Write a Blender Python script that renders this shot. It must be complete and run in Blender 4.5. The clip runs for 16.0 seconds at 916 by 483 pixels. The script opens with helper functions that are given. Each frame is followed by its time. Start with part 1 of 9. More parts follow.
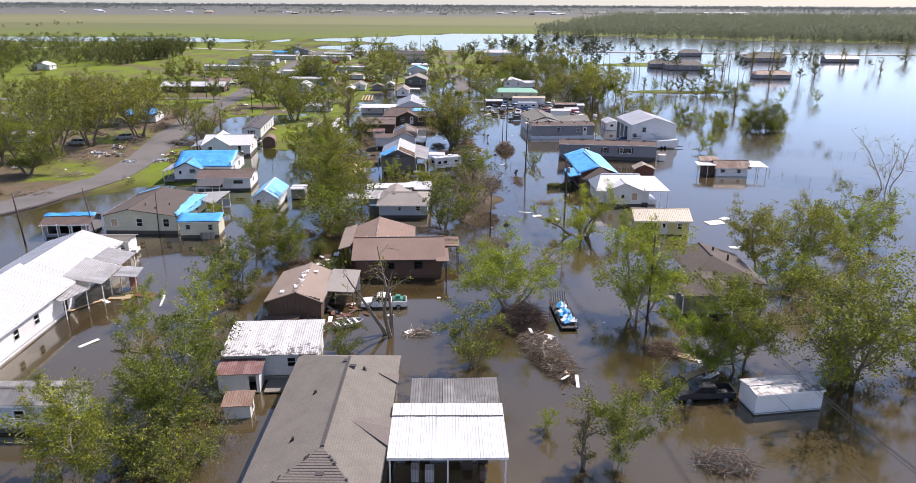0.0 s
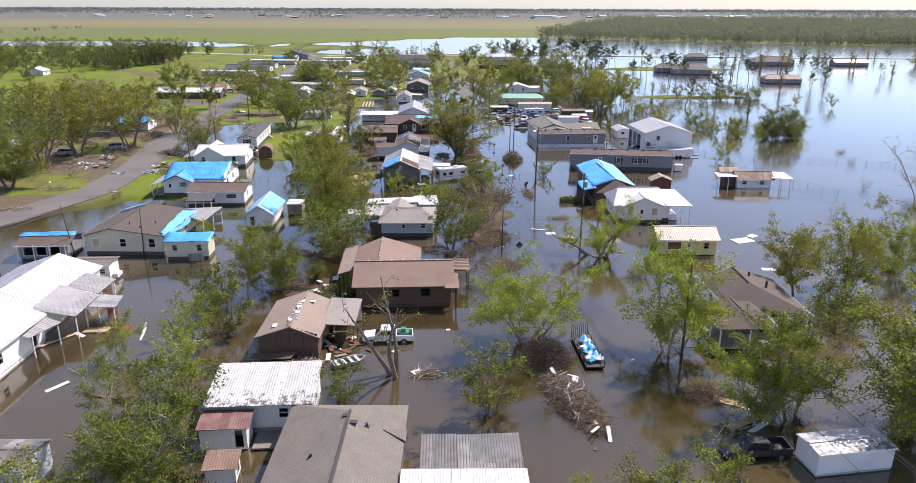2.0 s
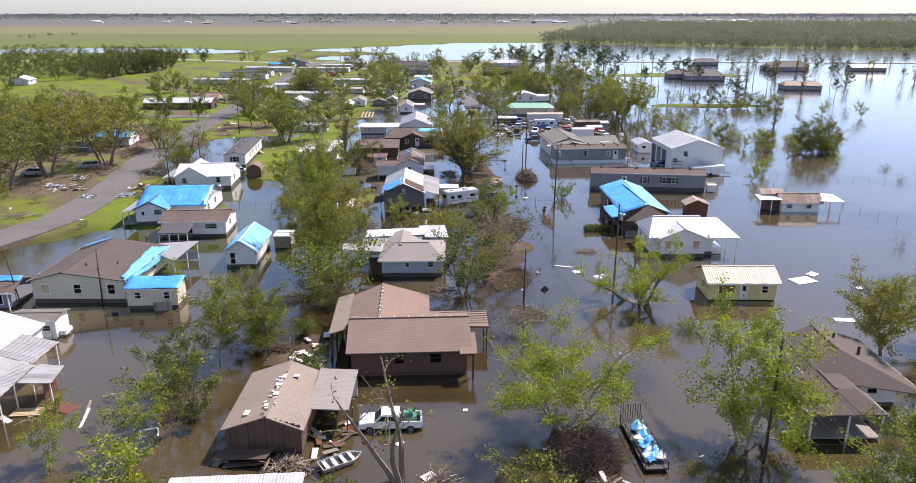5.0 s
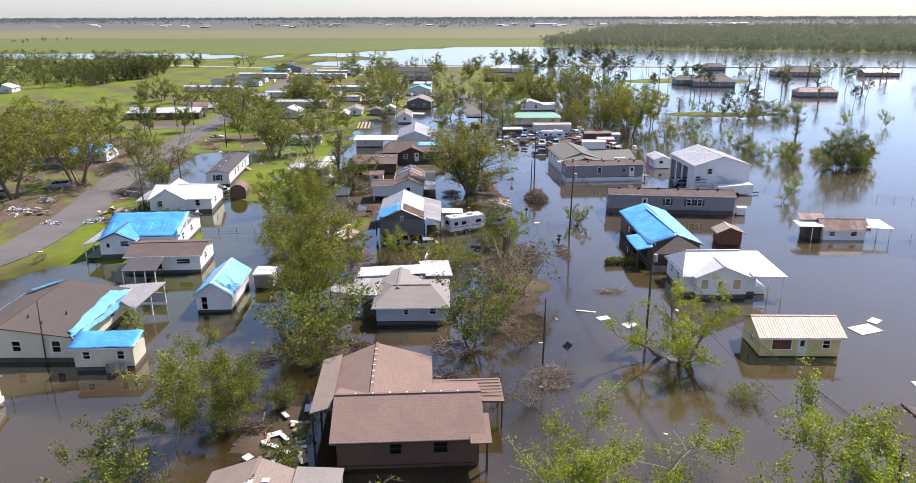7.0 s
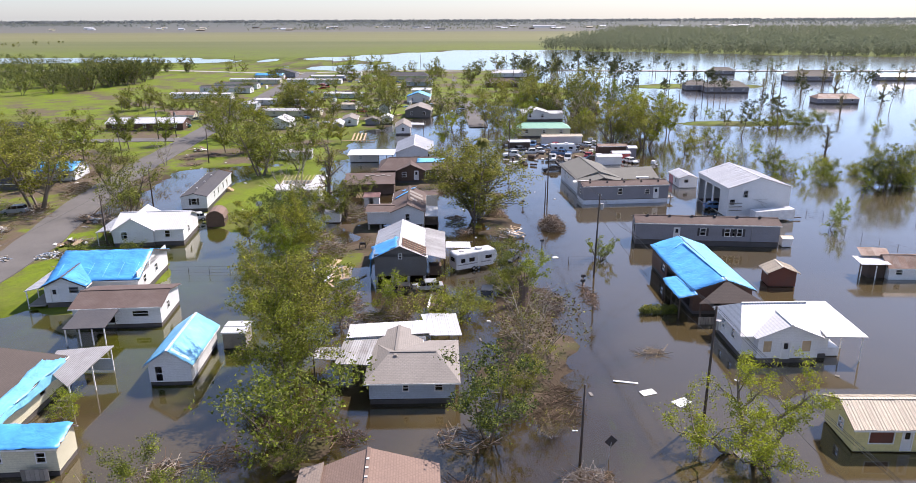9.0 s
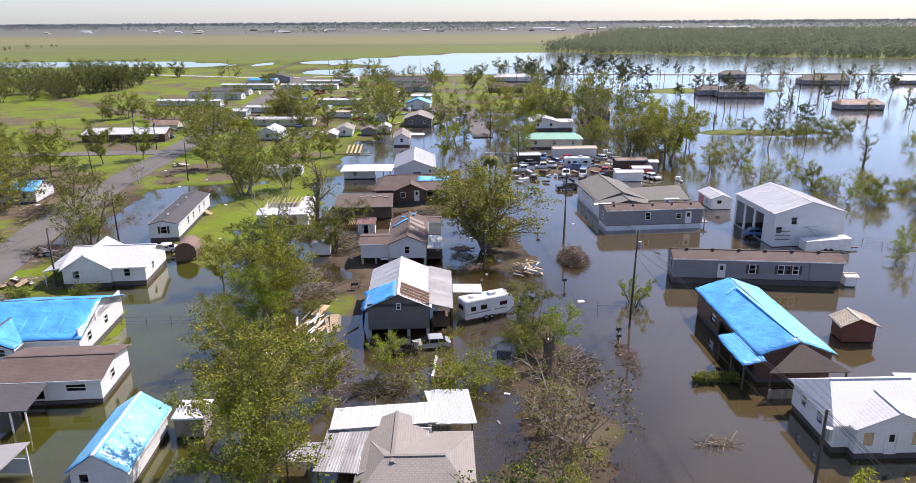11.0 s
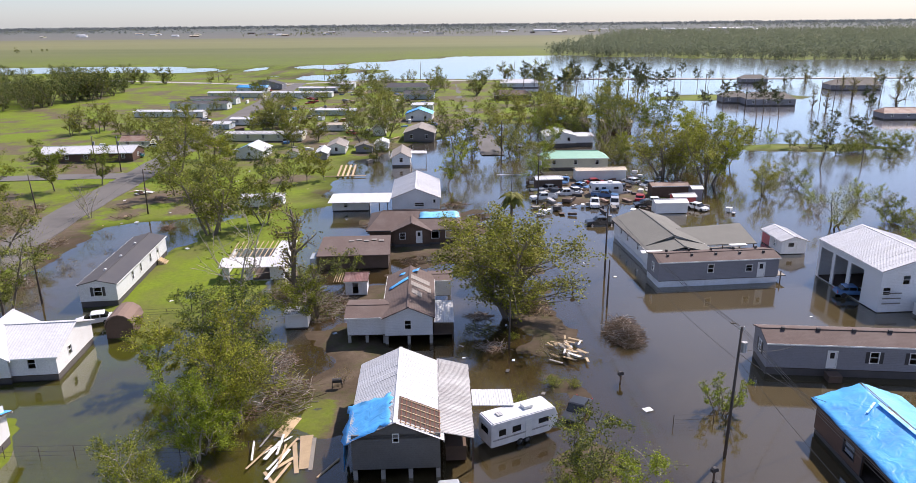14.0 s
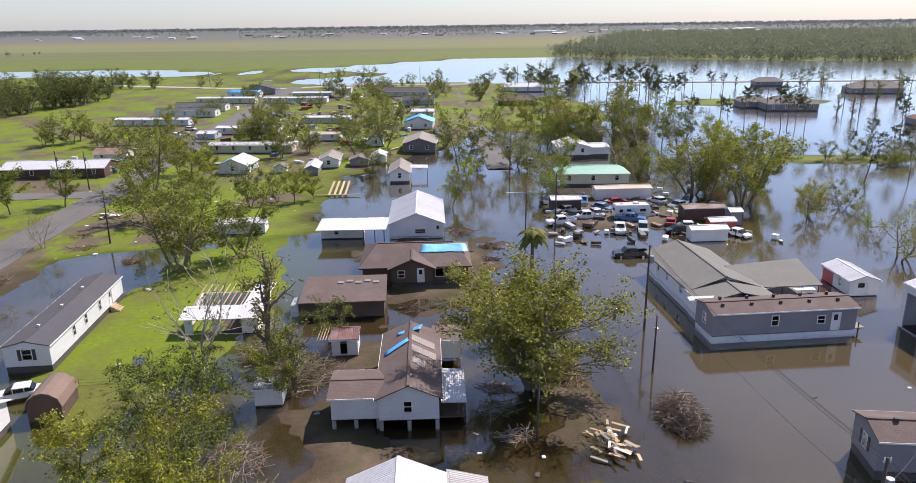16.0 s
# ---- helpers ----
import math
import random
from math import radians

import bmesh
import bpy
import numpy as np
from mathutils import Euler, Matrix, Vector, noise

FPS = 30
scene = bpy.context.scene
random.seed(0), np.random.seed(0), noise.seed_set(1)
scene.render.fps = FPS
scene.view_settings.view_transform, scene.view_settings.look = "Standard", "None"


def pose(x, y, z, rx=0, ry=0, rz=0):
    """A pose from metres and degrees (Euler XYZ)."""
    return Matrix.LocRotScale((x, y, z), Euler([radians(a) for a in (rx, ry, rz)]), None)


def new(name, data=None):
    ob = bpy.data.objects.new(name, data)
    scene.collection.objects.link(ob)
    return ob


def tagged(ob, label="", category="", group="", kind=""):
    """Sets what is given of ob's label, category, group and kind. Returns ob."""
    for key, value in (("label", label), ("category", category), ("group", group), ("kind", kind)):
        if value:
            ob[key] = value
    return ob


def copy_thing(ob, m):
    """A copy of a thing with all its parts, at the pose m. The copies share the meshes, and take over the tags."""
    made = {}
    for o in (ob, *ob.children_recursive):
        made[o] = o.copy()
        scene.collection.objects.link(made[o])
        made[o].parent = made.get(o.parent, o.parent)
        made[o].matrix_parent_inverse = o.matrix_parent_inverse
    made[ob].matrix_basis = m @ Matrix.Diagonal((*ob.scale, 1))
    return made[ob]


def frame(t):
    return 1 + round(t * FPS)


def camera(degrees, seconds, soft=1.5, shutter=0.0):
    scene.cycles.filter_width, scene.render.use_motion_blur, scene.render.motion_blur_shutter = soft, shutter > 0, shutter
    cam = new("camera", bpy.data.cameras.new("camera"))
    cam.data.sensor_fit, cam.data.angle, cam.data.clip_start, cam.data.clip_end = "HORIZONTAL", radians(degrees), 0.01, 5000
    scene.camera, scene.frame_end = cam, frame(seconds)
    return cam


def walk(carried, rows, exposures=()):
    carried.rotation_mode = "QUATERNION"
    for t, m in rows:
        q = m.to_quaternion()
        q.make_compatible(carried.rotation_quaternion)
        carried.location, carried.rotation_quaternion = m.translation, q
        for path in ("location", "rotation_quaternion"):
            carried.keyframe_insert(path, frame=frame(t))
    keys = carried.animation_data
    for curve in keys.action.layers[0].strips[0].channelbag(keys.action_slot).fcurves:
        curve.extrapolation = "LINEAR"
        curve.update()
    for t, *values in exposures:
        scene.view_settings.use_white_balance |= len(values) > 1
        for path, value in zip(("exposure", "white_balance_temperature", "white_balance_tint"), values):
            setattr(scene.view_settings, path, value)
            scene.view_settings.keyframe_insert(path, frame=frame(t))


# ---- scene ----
cam = camera(65.5, 16.0, soft=0.55)
PATH = [
    (0, pose(0.00, 0.00, 37.00, 71.318, -0.304, 0.103)),
    (1, pose(-0.69, 4.22, 36.81, 71.453, -0.253, 0.098)),
    (2, pose(-1.33, 9.15, 36.76, 71.596, -0.198, 0.094)),
    (3, pose(-1.95, 14.59, 36.64, 71.727, -0.134, 0.095)),
    (4, pose(-2.58, 20.25, 36.47, 71.842, -0.057, 0.094)),
    (5, pose(-3.09, 26.45, 36.44, 71.971, 0.019, 0.082)),
    (6, pose(-3.52, 33.43, 36.59, 72.104, 0.084, 0.048)),
    (7, pose(-3.99, 41.28, 36.81, 72.217, 0.131, -0.018)),
    (8, pose(-4.60, 49.90, 37.03, 72.305, 0.168, -0.111)),
    (9, pose(-5.34, 58.90, 37.14, 72.383, 0.217, -0.202)),
    (10, pose(-5.99, 67.93, 37.12, 72.465, 0.279, -0.264)),
    (11, pose(-6.53, 76.95, 37.06, 72.545, 0.350, -0.297)),
    (12, pose(-7.03, 86.05, 37.05, 72.610, 0.428, -0.315)),
    (13, pose(-7.59, 95.31, 37.10, 72.659, 0.507, -0.327)),
    (14, pose(-8.28, 104.74, 37.11, 72.698, 0.586, -0.340)),
    (15, pose(-8.91, 114.19, 37.07, 72.745, 0.666, -0.375)),
    (16, pose(-9.44, 123.59, 36.97, 72.802, 0.747, -0.434)),
]
walk(cam, PATH, [(0, 0.45, 6650, 21), (3, 0.53, 6650, 21), (9, 0.54, 6600, 21), (12, 0.44, 6600, 21), (16, 0.38, 6600, 21)])

# ---- light ----
SUN_ELEV, SUN_AZ = radians(50), radians(45)      # azimuth from +y towards +x
world = bpy.data.worlds.new("sky")
scene.world = world
world.use_nodes = True
wn = world.node_tree
sky = wn.nodes.new("ShaderNodeTexSky")
sky.sky_type = "NISHITA"
sky.sun_disc = False
sky.sun_elevation, sky.sun_rotation = SUN_ELEV, SUN_AZ
sky.air_density, sky.dust_density, sky.ozone_density = 1.0, 0.4, 4.0
wn.nodes["Background"].inputs["Strength"].default_value = 0.1
pale = wn.nodes.new("ShaderNodeMix")                        # a cool clear-weather cast over the whole sky
pale.data_type, pale.blend_type = "RGBA", "MULTIPLY"
pale.inputs[0].default_value, pale.inputs[7].default_value = 1.0, (0.94, 1.0, 1.07, 1)
haze = wn.nodes.new("ShaderNodeMix")                        # thin even haze over the clear sky
haze.data_type = "RGBA"
haze.inputs[0].default_value, haze.inputs[7].default_value = 0.2, (5.0, 5.8, 7.3, 1)
wn.links.new(sky.outputs["Color"], haze.inputs[6])
wn.links.new(haze.outputs[2], pale.inputs[6])
wn.links.new(pale.outputs[2], wn.nodes["Background"].inputs["Color"])
sun_data = bpy.data.lights.new("sun", "SUN")
sun_data.energy, sun_data.angle, sun_data.color = 5.0, radians(0.55), (1.0, 0.95, 0.87)
sun = new("sun", sun_data)
sun_way = Vector((math.sin(SUN_AZ) * math.cos(SUN_ELEV), math.cos(SUN_AZ) * math.cos(SUN_ELEV), math.sin(SUN_ELEV)))
sun.matrix_world = Matrix.Translation((60, 60, 120)) @ sun_way.to_track_quat("Z", "Y").to_matrix().to_4x4()


# ---- materials ----
def shader(name):
    m = bpy.data.materials.new(name)
    m.use_nodes = True
    t = m.node_tree
    return m, t, t.nodes["Principled BSDF"]


def node(t, kind, **values):
    n = t.nodes.new(kind)
    for key, value in values.items():
        n.inputs[key].default_value = value
    return n


def ramp(t, src, stops):
    r = t.nodes.new("ShaderNodeValToRGB")
    e = r.color_ramp.elements
    while len(e) < len(stops):
        e.new(0.5)
    for k, (p, c) in enumerate(stops):
        e[k].position, e[k].color = p, (*c, 1)
    t.links.new(src, r.inputs["Fac"])
    return r.outputs["Color"]


def blend(t, fac, a, b, mode="MIX"):
    n = t.nodes.new("ShaderNodeMix")
    n.data_type, n.blend_type = "RGBA", mode
    for sock, v in ((n.inputs[0], fac), (n.inputs[6], a), (n.inputs[7], b)):
        if isinstance(v, (int, float)):
            sock.default_value = v
        elif isinstance(v, tuple):
            sock.default_value = (*v, 1)
        else:
            t.links.new(v, sock)
    return n.outputs[2]


def tone(c, k):
    return tuple(min(1.0, v * k) for v in c)


def surface(name, base, dirt=None, stain=0.45, big=0.25, fine=7.0, rough=0.75, metal=0.0, bump=0.3, lines=None, shingle=None, vary=0.0, spec=0.4, ribs=0.0, fleck=0.0, groove_shade=0.8):
    """A weathered surface: fine grain, large stains, and optional lap lines (spacing along z) or shingle courses (on the uv map)."""
    m, t, p = shader(name)
    co = t.nodes.new("ShaderNodeTexCoord").outputs["Object"]
    if vary:                                                # no two pieces alike
        oi = t.nodes.new("ShaderNodeObjectInfo").outputs["Random"]
        off = t.nodes.new("ShaderNodeVectorMath")
        off.operation = "MULTIPLY_ADD"
        off.inputs[1].default_value = (61, 37, 23)
        t.links.new(oi, off.inputs[0])
        t.links.new(co, off.inputs[2])
        co = off.outputs["Vector"]
    own = t.nodes.new("ShaderNodeTexCoord").outputs["Object"]
    n1 = node(t, "ShaderNodeTexNoise", Scale=big, Detail=6.0, Roughness=0.65)
    n2 = node(t, "ShaderNodeTexNoise", Scale=fine, Detail=4.0, Roughness=0.7)
    for n in (n1, n2):
        t.links.new(co, n.inputs["Vector"])
    dirt = dirt or tone(base, 0.55)
    grain = ramp(t, n2.outputs["Fac"], [(0.25, tone(base, 0.82)), (0.75, tone(base, 1.12))])
    mask = ramp(t, n1.outputs["Fac"], [(0.42, (0, 0, 0)), (0.72, (stain, stain, stain))])
    col = blend(t, mask, grain, dirt)
    height = n2.outputs["Fac"]
    if shingle:
        uv = t.nodes.new("ShaderNodeTexCoord").outputs["UV"]
        b = node(t, "ShaderNodeTexBrick", Scale=1.0)
        b.inputs["Color1"].default_value, b.inputs["Color2"].default_value = (1, 1, 1, 1), (0.9, 0.9, 0.9, 1)
        b.inputs["Mortar"].default_value = (0.76, 0.76, 0.76, 1)
        b.inputs["Brick Width"].default_value, b.inputs["Row Height"].default_value = shingle * 1.9, shingle
        b.inputs["Mortar Size"].default_value = 0.035
        t.links.new(uv, b.inputs["Vector"])
        col = blend(t, 0.75, col, b.outputs["Color"], "MULTIPLY")
        height = b.outputs["Color"]
    if lines:
        w = node(t, "ShaderNodeTexWave", Scale=1.0)
        w.wave_type, w.bands_direction, w.wave_profile = "BANDS", "Z", "SAW"
        mp = t.nodes.new("ShaderNodeMapping")
        mp.inputs["Scale"].default_value = (0, 0, 0.31416 / lines)
        t.links.new(co, mp.inputs["Vector"])
        t.links.new(mp.outputs["Vector"], w.inputs["Vector"])
        col = blend(t, 0.5, col, ramp(t, w.outputs["Fac"], [(0.0, (0.45, 0.45, 0.45)), (0.14, (1, 1, 1))]), "MULTIPLY")
        height = w.outputs["Fac"]
    if ribs:                                                # grooves down each sheet, their shade multiplied into the colour
        w = node(t, "ShaderNodeTexWave", Scale=1.0)
        w.wave_type, w.bands_direction = "BANDS", "X"
        mp = t.nodes.new("ShaderNodeMapping")
        mp.inputs["Scale"].default_value = (0.31416 / ribs, 0, 0)
        t.links.new(own, mp.inputs["Vector"])
        t.links.new(mp.outputs["Vector"], w.inputs["Vector"])
        col = blend(t, groove_shade, col, ramp(t, w.outputs["Fac"], [(0.05, (0.5, 0.5, 0.5)), (0.45, (1, 1, 1))]), "MULTIPLY")
        height = w.outputs["Fac"]
    if fleck:                                               # paint eaten away towards the eave
        n5 = node(t, "ShaderNodeTexNoise", Scale=1.5, Detail=4.0, Roughness=0.7)
        t.links.new(co, n5.inputs["Vector"])
        sx = t.nodes.new("ShaderNodeSeparateXYZ")
        t.links.new(own, sx.inputs["Vector"])
        ad = t.nodes.new("ShaderNodeMath")
        ad.operation = "MULTIPLY_ADD"
        ad.inputs[1].default_value = -fleck
        t.links.new(sx.outputs["Y"], ad.inputs[0])
        t.links.new(n5.outputs["Fac"], ad.inputs[2])
        col = blend(t, ramp(t, ad.outputs["Value"], [(0.46, (0, 0, 0)), (0.53, (0.9, 0.9, 0.9))]), col, dirt)
    if vary:
        col = blend(t, 1.0, col, ramp(t, oi, [(0.0, (1 - vary,) * 3), (1.0, (1.0,) * 3)]), "MULTIPLY")
    t.links.new(col, p.inputs["Base Color"])
    p.inputs["Roughness"].default_value, p.inputs["Metallic"].default_value = rough, metal
    p.inputs["Specular IOR Level"].default_value = spec
    bp = node(t, "ShaderNodeBump", Strength=bump, Distance=0.03)
    t.links.new(height, bp.inputs["Height"])
    t.links.new(bp.outputs["Normal"], p.inputs["Normal"])
    return m


M = {}
M["white_siding"] = surface("white_siding", (0.73, 0.74, 0.75), (0.5, 0.5, 0.46), 0.35, lines=0.2)
M["white_wall"] = surface("white_wall", (0.75, 0.75, 0.74), (0.52, 0.5, 0.44), 0.4, 0.35)
M["grey_siding"] = surface("grey_siding", (0.25, 0.25, 0.275), (0.17, 0.165, 0.17), 0.4, lines=0.2)
M["dark_siding"] = surface("dark_siding", (0.16, 0.155, 0.15), (0.1, 0.088, 0.075), 0.4, lines=0.2)
M["cream_siding"] = surface("cream_siding", (0.66, 0.63, 0.47), (0.42, 0.4, 0.3), 0.35, lines=0.22)
M["yellow_siding"] = surface("yellow_siding", (0.68, 0.6, 0.28), (0.42, 0.36, 0.18), 0.35, lines=0.22)
M["blue_siding"] = surface("blue_siding", (0.45, 0.52, 0.6), (0.3, 0.33, 0.36), 0.4, lines=0.2)
M["brick"] = surface("brick", (0.125, 0.07, 0.052), (0.07, 0.045, 0.035), 0.5, 0.5, 11, lines=0.14)
M["red_wood"] = surface("red_wood", (0.16, 0.055, 0.035), (0.1, 0.06, 0.05), 0.5, 0.6)
M["old_wood"] = surface("old_wood", (0.125, 0.083, 0.06), (0.075, 0.05, 0.038), 0.6, 0.7, 9, 0.9)
M["dark_wood"] = surface("dark_wood", (0.1, 0.07, 0.055), (0.05, 0.038, 0.03), 0.5, 0.7, 9, 0.9)
M["new_wood"] = surface("new_wood", (0.62, 0.46, 0.28), (0.4, 0.29, 0.18), 0.5, 0.8, 9, 0.8, vary=0.35)
M["grey_wood"] = surface("grey_wood", (0.34, 0.31, 0.27), (0.17, 0.15, 0.12), 0.5, 0.8, 9, 0.9, vary=0.4)
M["skirt"] = surface("skirt", (0.1, 0.09, 0.085), (0.05, 0.045, 0.04), 0.6)
M["white_skirt"] = surface("white_skirt", (0.7, 0.72, 0.75), (0.4, 0.38, 0.33), 0.45, 0.4)
M["trim"] = surface("trim", (0.77, 0.77, 0.75), (0.55, 0.53, 0.48), 0.3, 0.6)
M["dark_trim"] = surface("dark_trim", (0.06, 0.055, 0.055), (0.03, 0.03, 0.03), 0.4)
M["white_metal"] = surface("white_metal", (0.68, 0.68, 0.69), (0.52, 0.5, 0.46), 0.4, 0.3, 3, 0.45, 0.0, 0.06, vary=0.1, ribs=0.32, groove_shade=0.3)
M["rusty_white_metal"] = surface("rusty_white_metal", (0.74, 0.73, 0.72), (0.1, 0.085, 0.075), 0.35, 0.55, 3, 0.5, 0.0, 0.1, vary=0.12, ribs=0.24, fleck=0.045)
M["grey_metal"] = surface("grey_metal", (0.5, 0.5, 0.5), (0.26, 0.22, 0.19), 0.7, 0.5, 4, 0.5, 0.0, 0.1, vary=0.25, ribs=0.24)
M["old_zinc"] = surface("old_zinc", (0.3, 0.3, 0.3), (0.14, 0.12, 0.11), 0.8, 0.5, 4, 0.55, 0.1, 0.1, vary=0.45, ribs=0.24)
M["zinc"] = surface("zinc", (0.5, 0.49, 0.48), (0.3, 0.27, 0.25), 0.6, 0.5, 4, 0.5, 0.1, 0.1, vary=0.2, ribs=0.24)
M["rust_metal"] = surface("rust_metal", (0.25, 0.15, 0.105), (0.42, 0.34, 0.29), 0.75, 0.45, 3, 0.7, 0.0, 0.2, vary=0.25)
M["tan_metal"] = surface("tan_metal", (0.66, 0.56, 0.42), (0.45, 0.36, 0.26), 0.5, 0.4, 3, 0.5, 0.0, 0.1, vary=0.1, ribs=0.32)
M["red_metal"] = surface("red_metal", (0.2, 0.095, 0.085), (0.36, 0.28, 0.25), 0.6, 0.6, 3, 0.6, 0.0, 0.15, vary=0.25)
M["green_metal"] = surface("green_metal", (0.28, 0.55, 0.4), (0.2, 0.4, 0.3), 0.4, 0.4, 3, 0.45, 0.0, 0.1, vary=0.08)
M["brown_shingle"] = surface("brown_shingle", (0.275, 0.19, 0.15), (0.19, 0.13, 0.105), 0.5, 0.3, 6, 0.9, shingle=0.22)
M["pink_shingle"] = surface("pink_shingle", (0.31, 0.245, 0.2), (0.2, 0.16, 0.135), 0.5, 0.35, 6, 0.9, shingle=0.22)
M["grey_shingle"] = surface("grey_shingle", (0.2, 0.182, 0.155), (0.13, 0.117, 0.1), 0.55, 0.6, 6, 0.9, shingle=0.22)
M["tan_shingle"] = surface("tan_shingle", (0.32, 0.29, 0.26), (0.22, 0.2, 0.18), 0.45, 0.3, 6, 0.9, shingle=0.22)
M["bark_shingle"] = surface("bark_shingle", (0.19, 0.165, 0.145), (0.12, 0.1, 0.09), 0.45, 0.3, 6, 0.9, shingle=0.22)
M["cocoa_shingle"] = surface("cocoa_shingle", (0.118, 0.095, 0.082), (0.08, 0.066, 0.057), 0.45, 0.3, 6, 0.9, shingle=0.22)
M["olive_shingle"] = surface("olive_shingle", (0.2, 0.195, 0.17), (0.13, 0.125, 0.11), 0.45, 0.3, 6, 0.9, shingle=0.22)
M["dark_shingle"] = surface("dark_shingle", (0.09, 0.088, 0.095), (0.125, 0.115, 0.11), 0.45, 0.3, 6, 0.9, shingle=0.22)
M["umber_shingle"] = surface("umber_shingle", (0.14, 0.1, 0.086), (0.205, 0.165, 0.148), 0.5, 0.4, 6, 0.9, shingle=0.22)
M["asphalt"] = surface("asphalt", (0.15, 0.14, 0.13), (0.09, 0.085, 0.08), 0.7, 0.12, 5, 0.9)
M["rubber"] = surface("rubber", (0.02, 0.02, 0.02), rough=0.8)
M["chrome"] = surface("chrome", (0.6, 0.6, 0.6), rough=0.25, metal=1.0, bump=0.02)
M["concrete"] = surface("concrete", (0.42, 0.4, 0.37), (0.25, 0.22, 0.19), 0.6, 0.4)
M["pole_wood"] = surface("pole_wood", (0.11, 0.085, 0.07), (0.05, 0.04, 0.035), 0.5, 1.5, 12, 0.9, vary=0.3)
M["bark"] = surface("bark", (0.2, 0.165, 0.13), (0.1, 0.08, 0.06), 0.6, 1.2, 10, 0.95, 0.0, 0.8)
M["pale_bark"] = surface("pale_bark", (0.4, 0.35, 0.29), (0.22, 0.18, 0.14), 0.6, 1.2, 10, 0.95, 0.0, 0.8)
M["brush"] = surface("brush", (0.28, 0.19, 0.13), (0.12, 0.08, 0.055), 0.7, 0.9, 10, 0.95, vary=0.3)
M["cable"] = surface("cable", (0.06, 0.06, 0.06))
M["curtain"] = surface("curtain", (0.55, 0.53, 0.5))


def tarp(name, base, rough):
    """Woven plastic sheet with soft folds and battens of shine."""
    m, t, p = shader(name)
    co = t.nodes.new("ShaderNodeTexCoord").outputs["Object"]
    n1 = node(t, "ShaderNodeTexNoise", Scale=0.5, Detail=5.0, Roughness=0.6)
    n2 = node(t, "ShaderNodeTexNoise", Scale=0.7, Detail=2.0, Distortion=1.2)
    for n in (n1, n2):
        t.links.new(co, n.inputs["Vector"])
    col = ramp(t, n1.outputs["Fac"], [(0.3, tone(base, 0.78)), (0.72, tone(base, 1.3))])
    t.links.new(col, p.inputs["Base Color"])
    p.inputs["Roughness"].default_value = rough
    b = node(t, "ShaderNodeBump", Strength=0.5, Distance=0.25)
    t.links.new(n2.outputs["Fac"], b.inputs["Height"])
    t.links.new(b.outputs["Normal"], p.inputs["Normal"])
    return m


M["blue_tarp"] = tarp("blue_tarp", (0.07, 0.36, 0.74), 0.4)
M["pale_blue_tarp"] = tarp("pale_blue_tarp", (0.18, 0.52, 0.78), 0.38)
M["white_sheet"] = tarp("white_sheet", (0.7, 0.72, 0.74), 0.5)


def paint(name, col, rough=0.3):
    m, t, p = shader(name)
    co = t.nodes.new("ShaderNodeTexCoord").outputs["Object"]
    n1 = node(t, "ShaderNodeTexNoise", Scale=1.1, Detail=5.0)
    t.links.new(co, n1.inputs["Vector"])
    t.links.new(ramp(t, n1.outputs["Fac"], [(0.35, col), (0.8, tone(col, 0.75))]), p.inputs["Base Color"])
    p.inputs["Roughness"].default_value = rough
    p.inputs["Coat Weight"].default_value = 0.5
    return m


for key, col in (("car_white", (0.78, 0.78, 0.78)), ("car_black", (0.03, 0.032, 0.036)), ("car_silver", (0.42, 0.44, 0.46)), ("car_red", (0.4, 0.03, 0.03)),
                 ("car_blue", (0.08, 0.2, 0.4)), ("car_teal", (0.06, 0.28, 0.3)), ("plastic_red", (0.5, 0.05, 0.05)), ("plastic_green", (0.05, 0.25, 0.14))):
    M[key] = paint(key, col)

m, t, p = shader("window_glass")
p.inputs["Base Color"].default_value = (0.75, 0.8, 0.82, 1)
p.inputs["Transmission Weight"].default_value, p.inputs["Roughness"].default_value, p.inputs["IOR"].default_value = 1.0, 0.02, 1.3
M["glass"] = m
m, t, p = shader("car_glass")
p.inputs["Base Color"].default_value, p.inputs["Roughness"].default_value = (0.012, 0.014, 0.016, 1), 0.06
M["car_glass"] = m


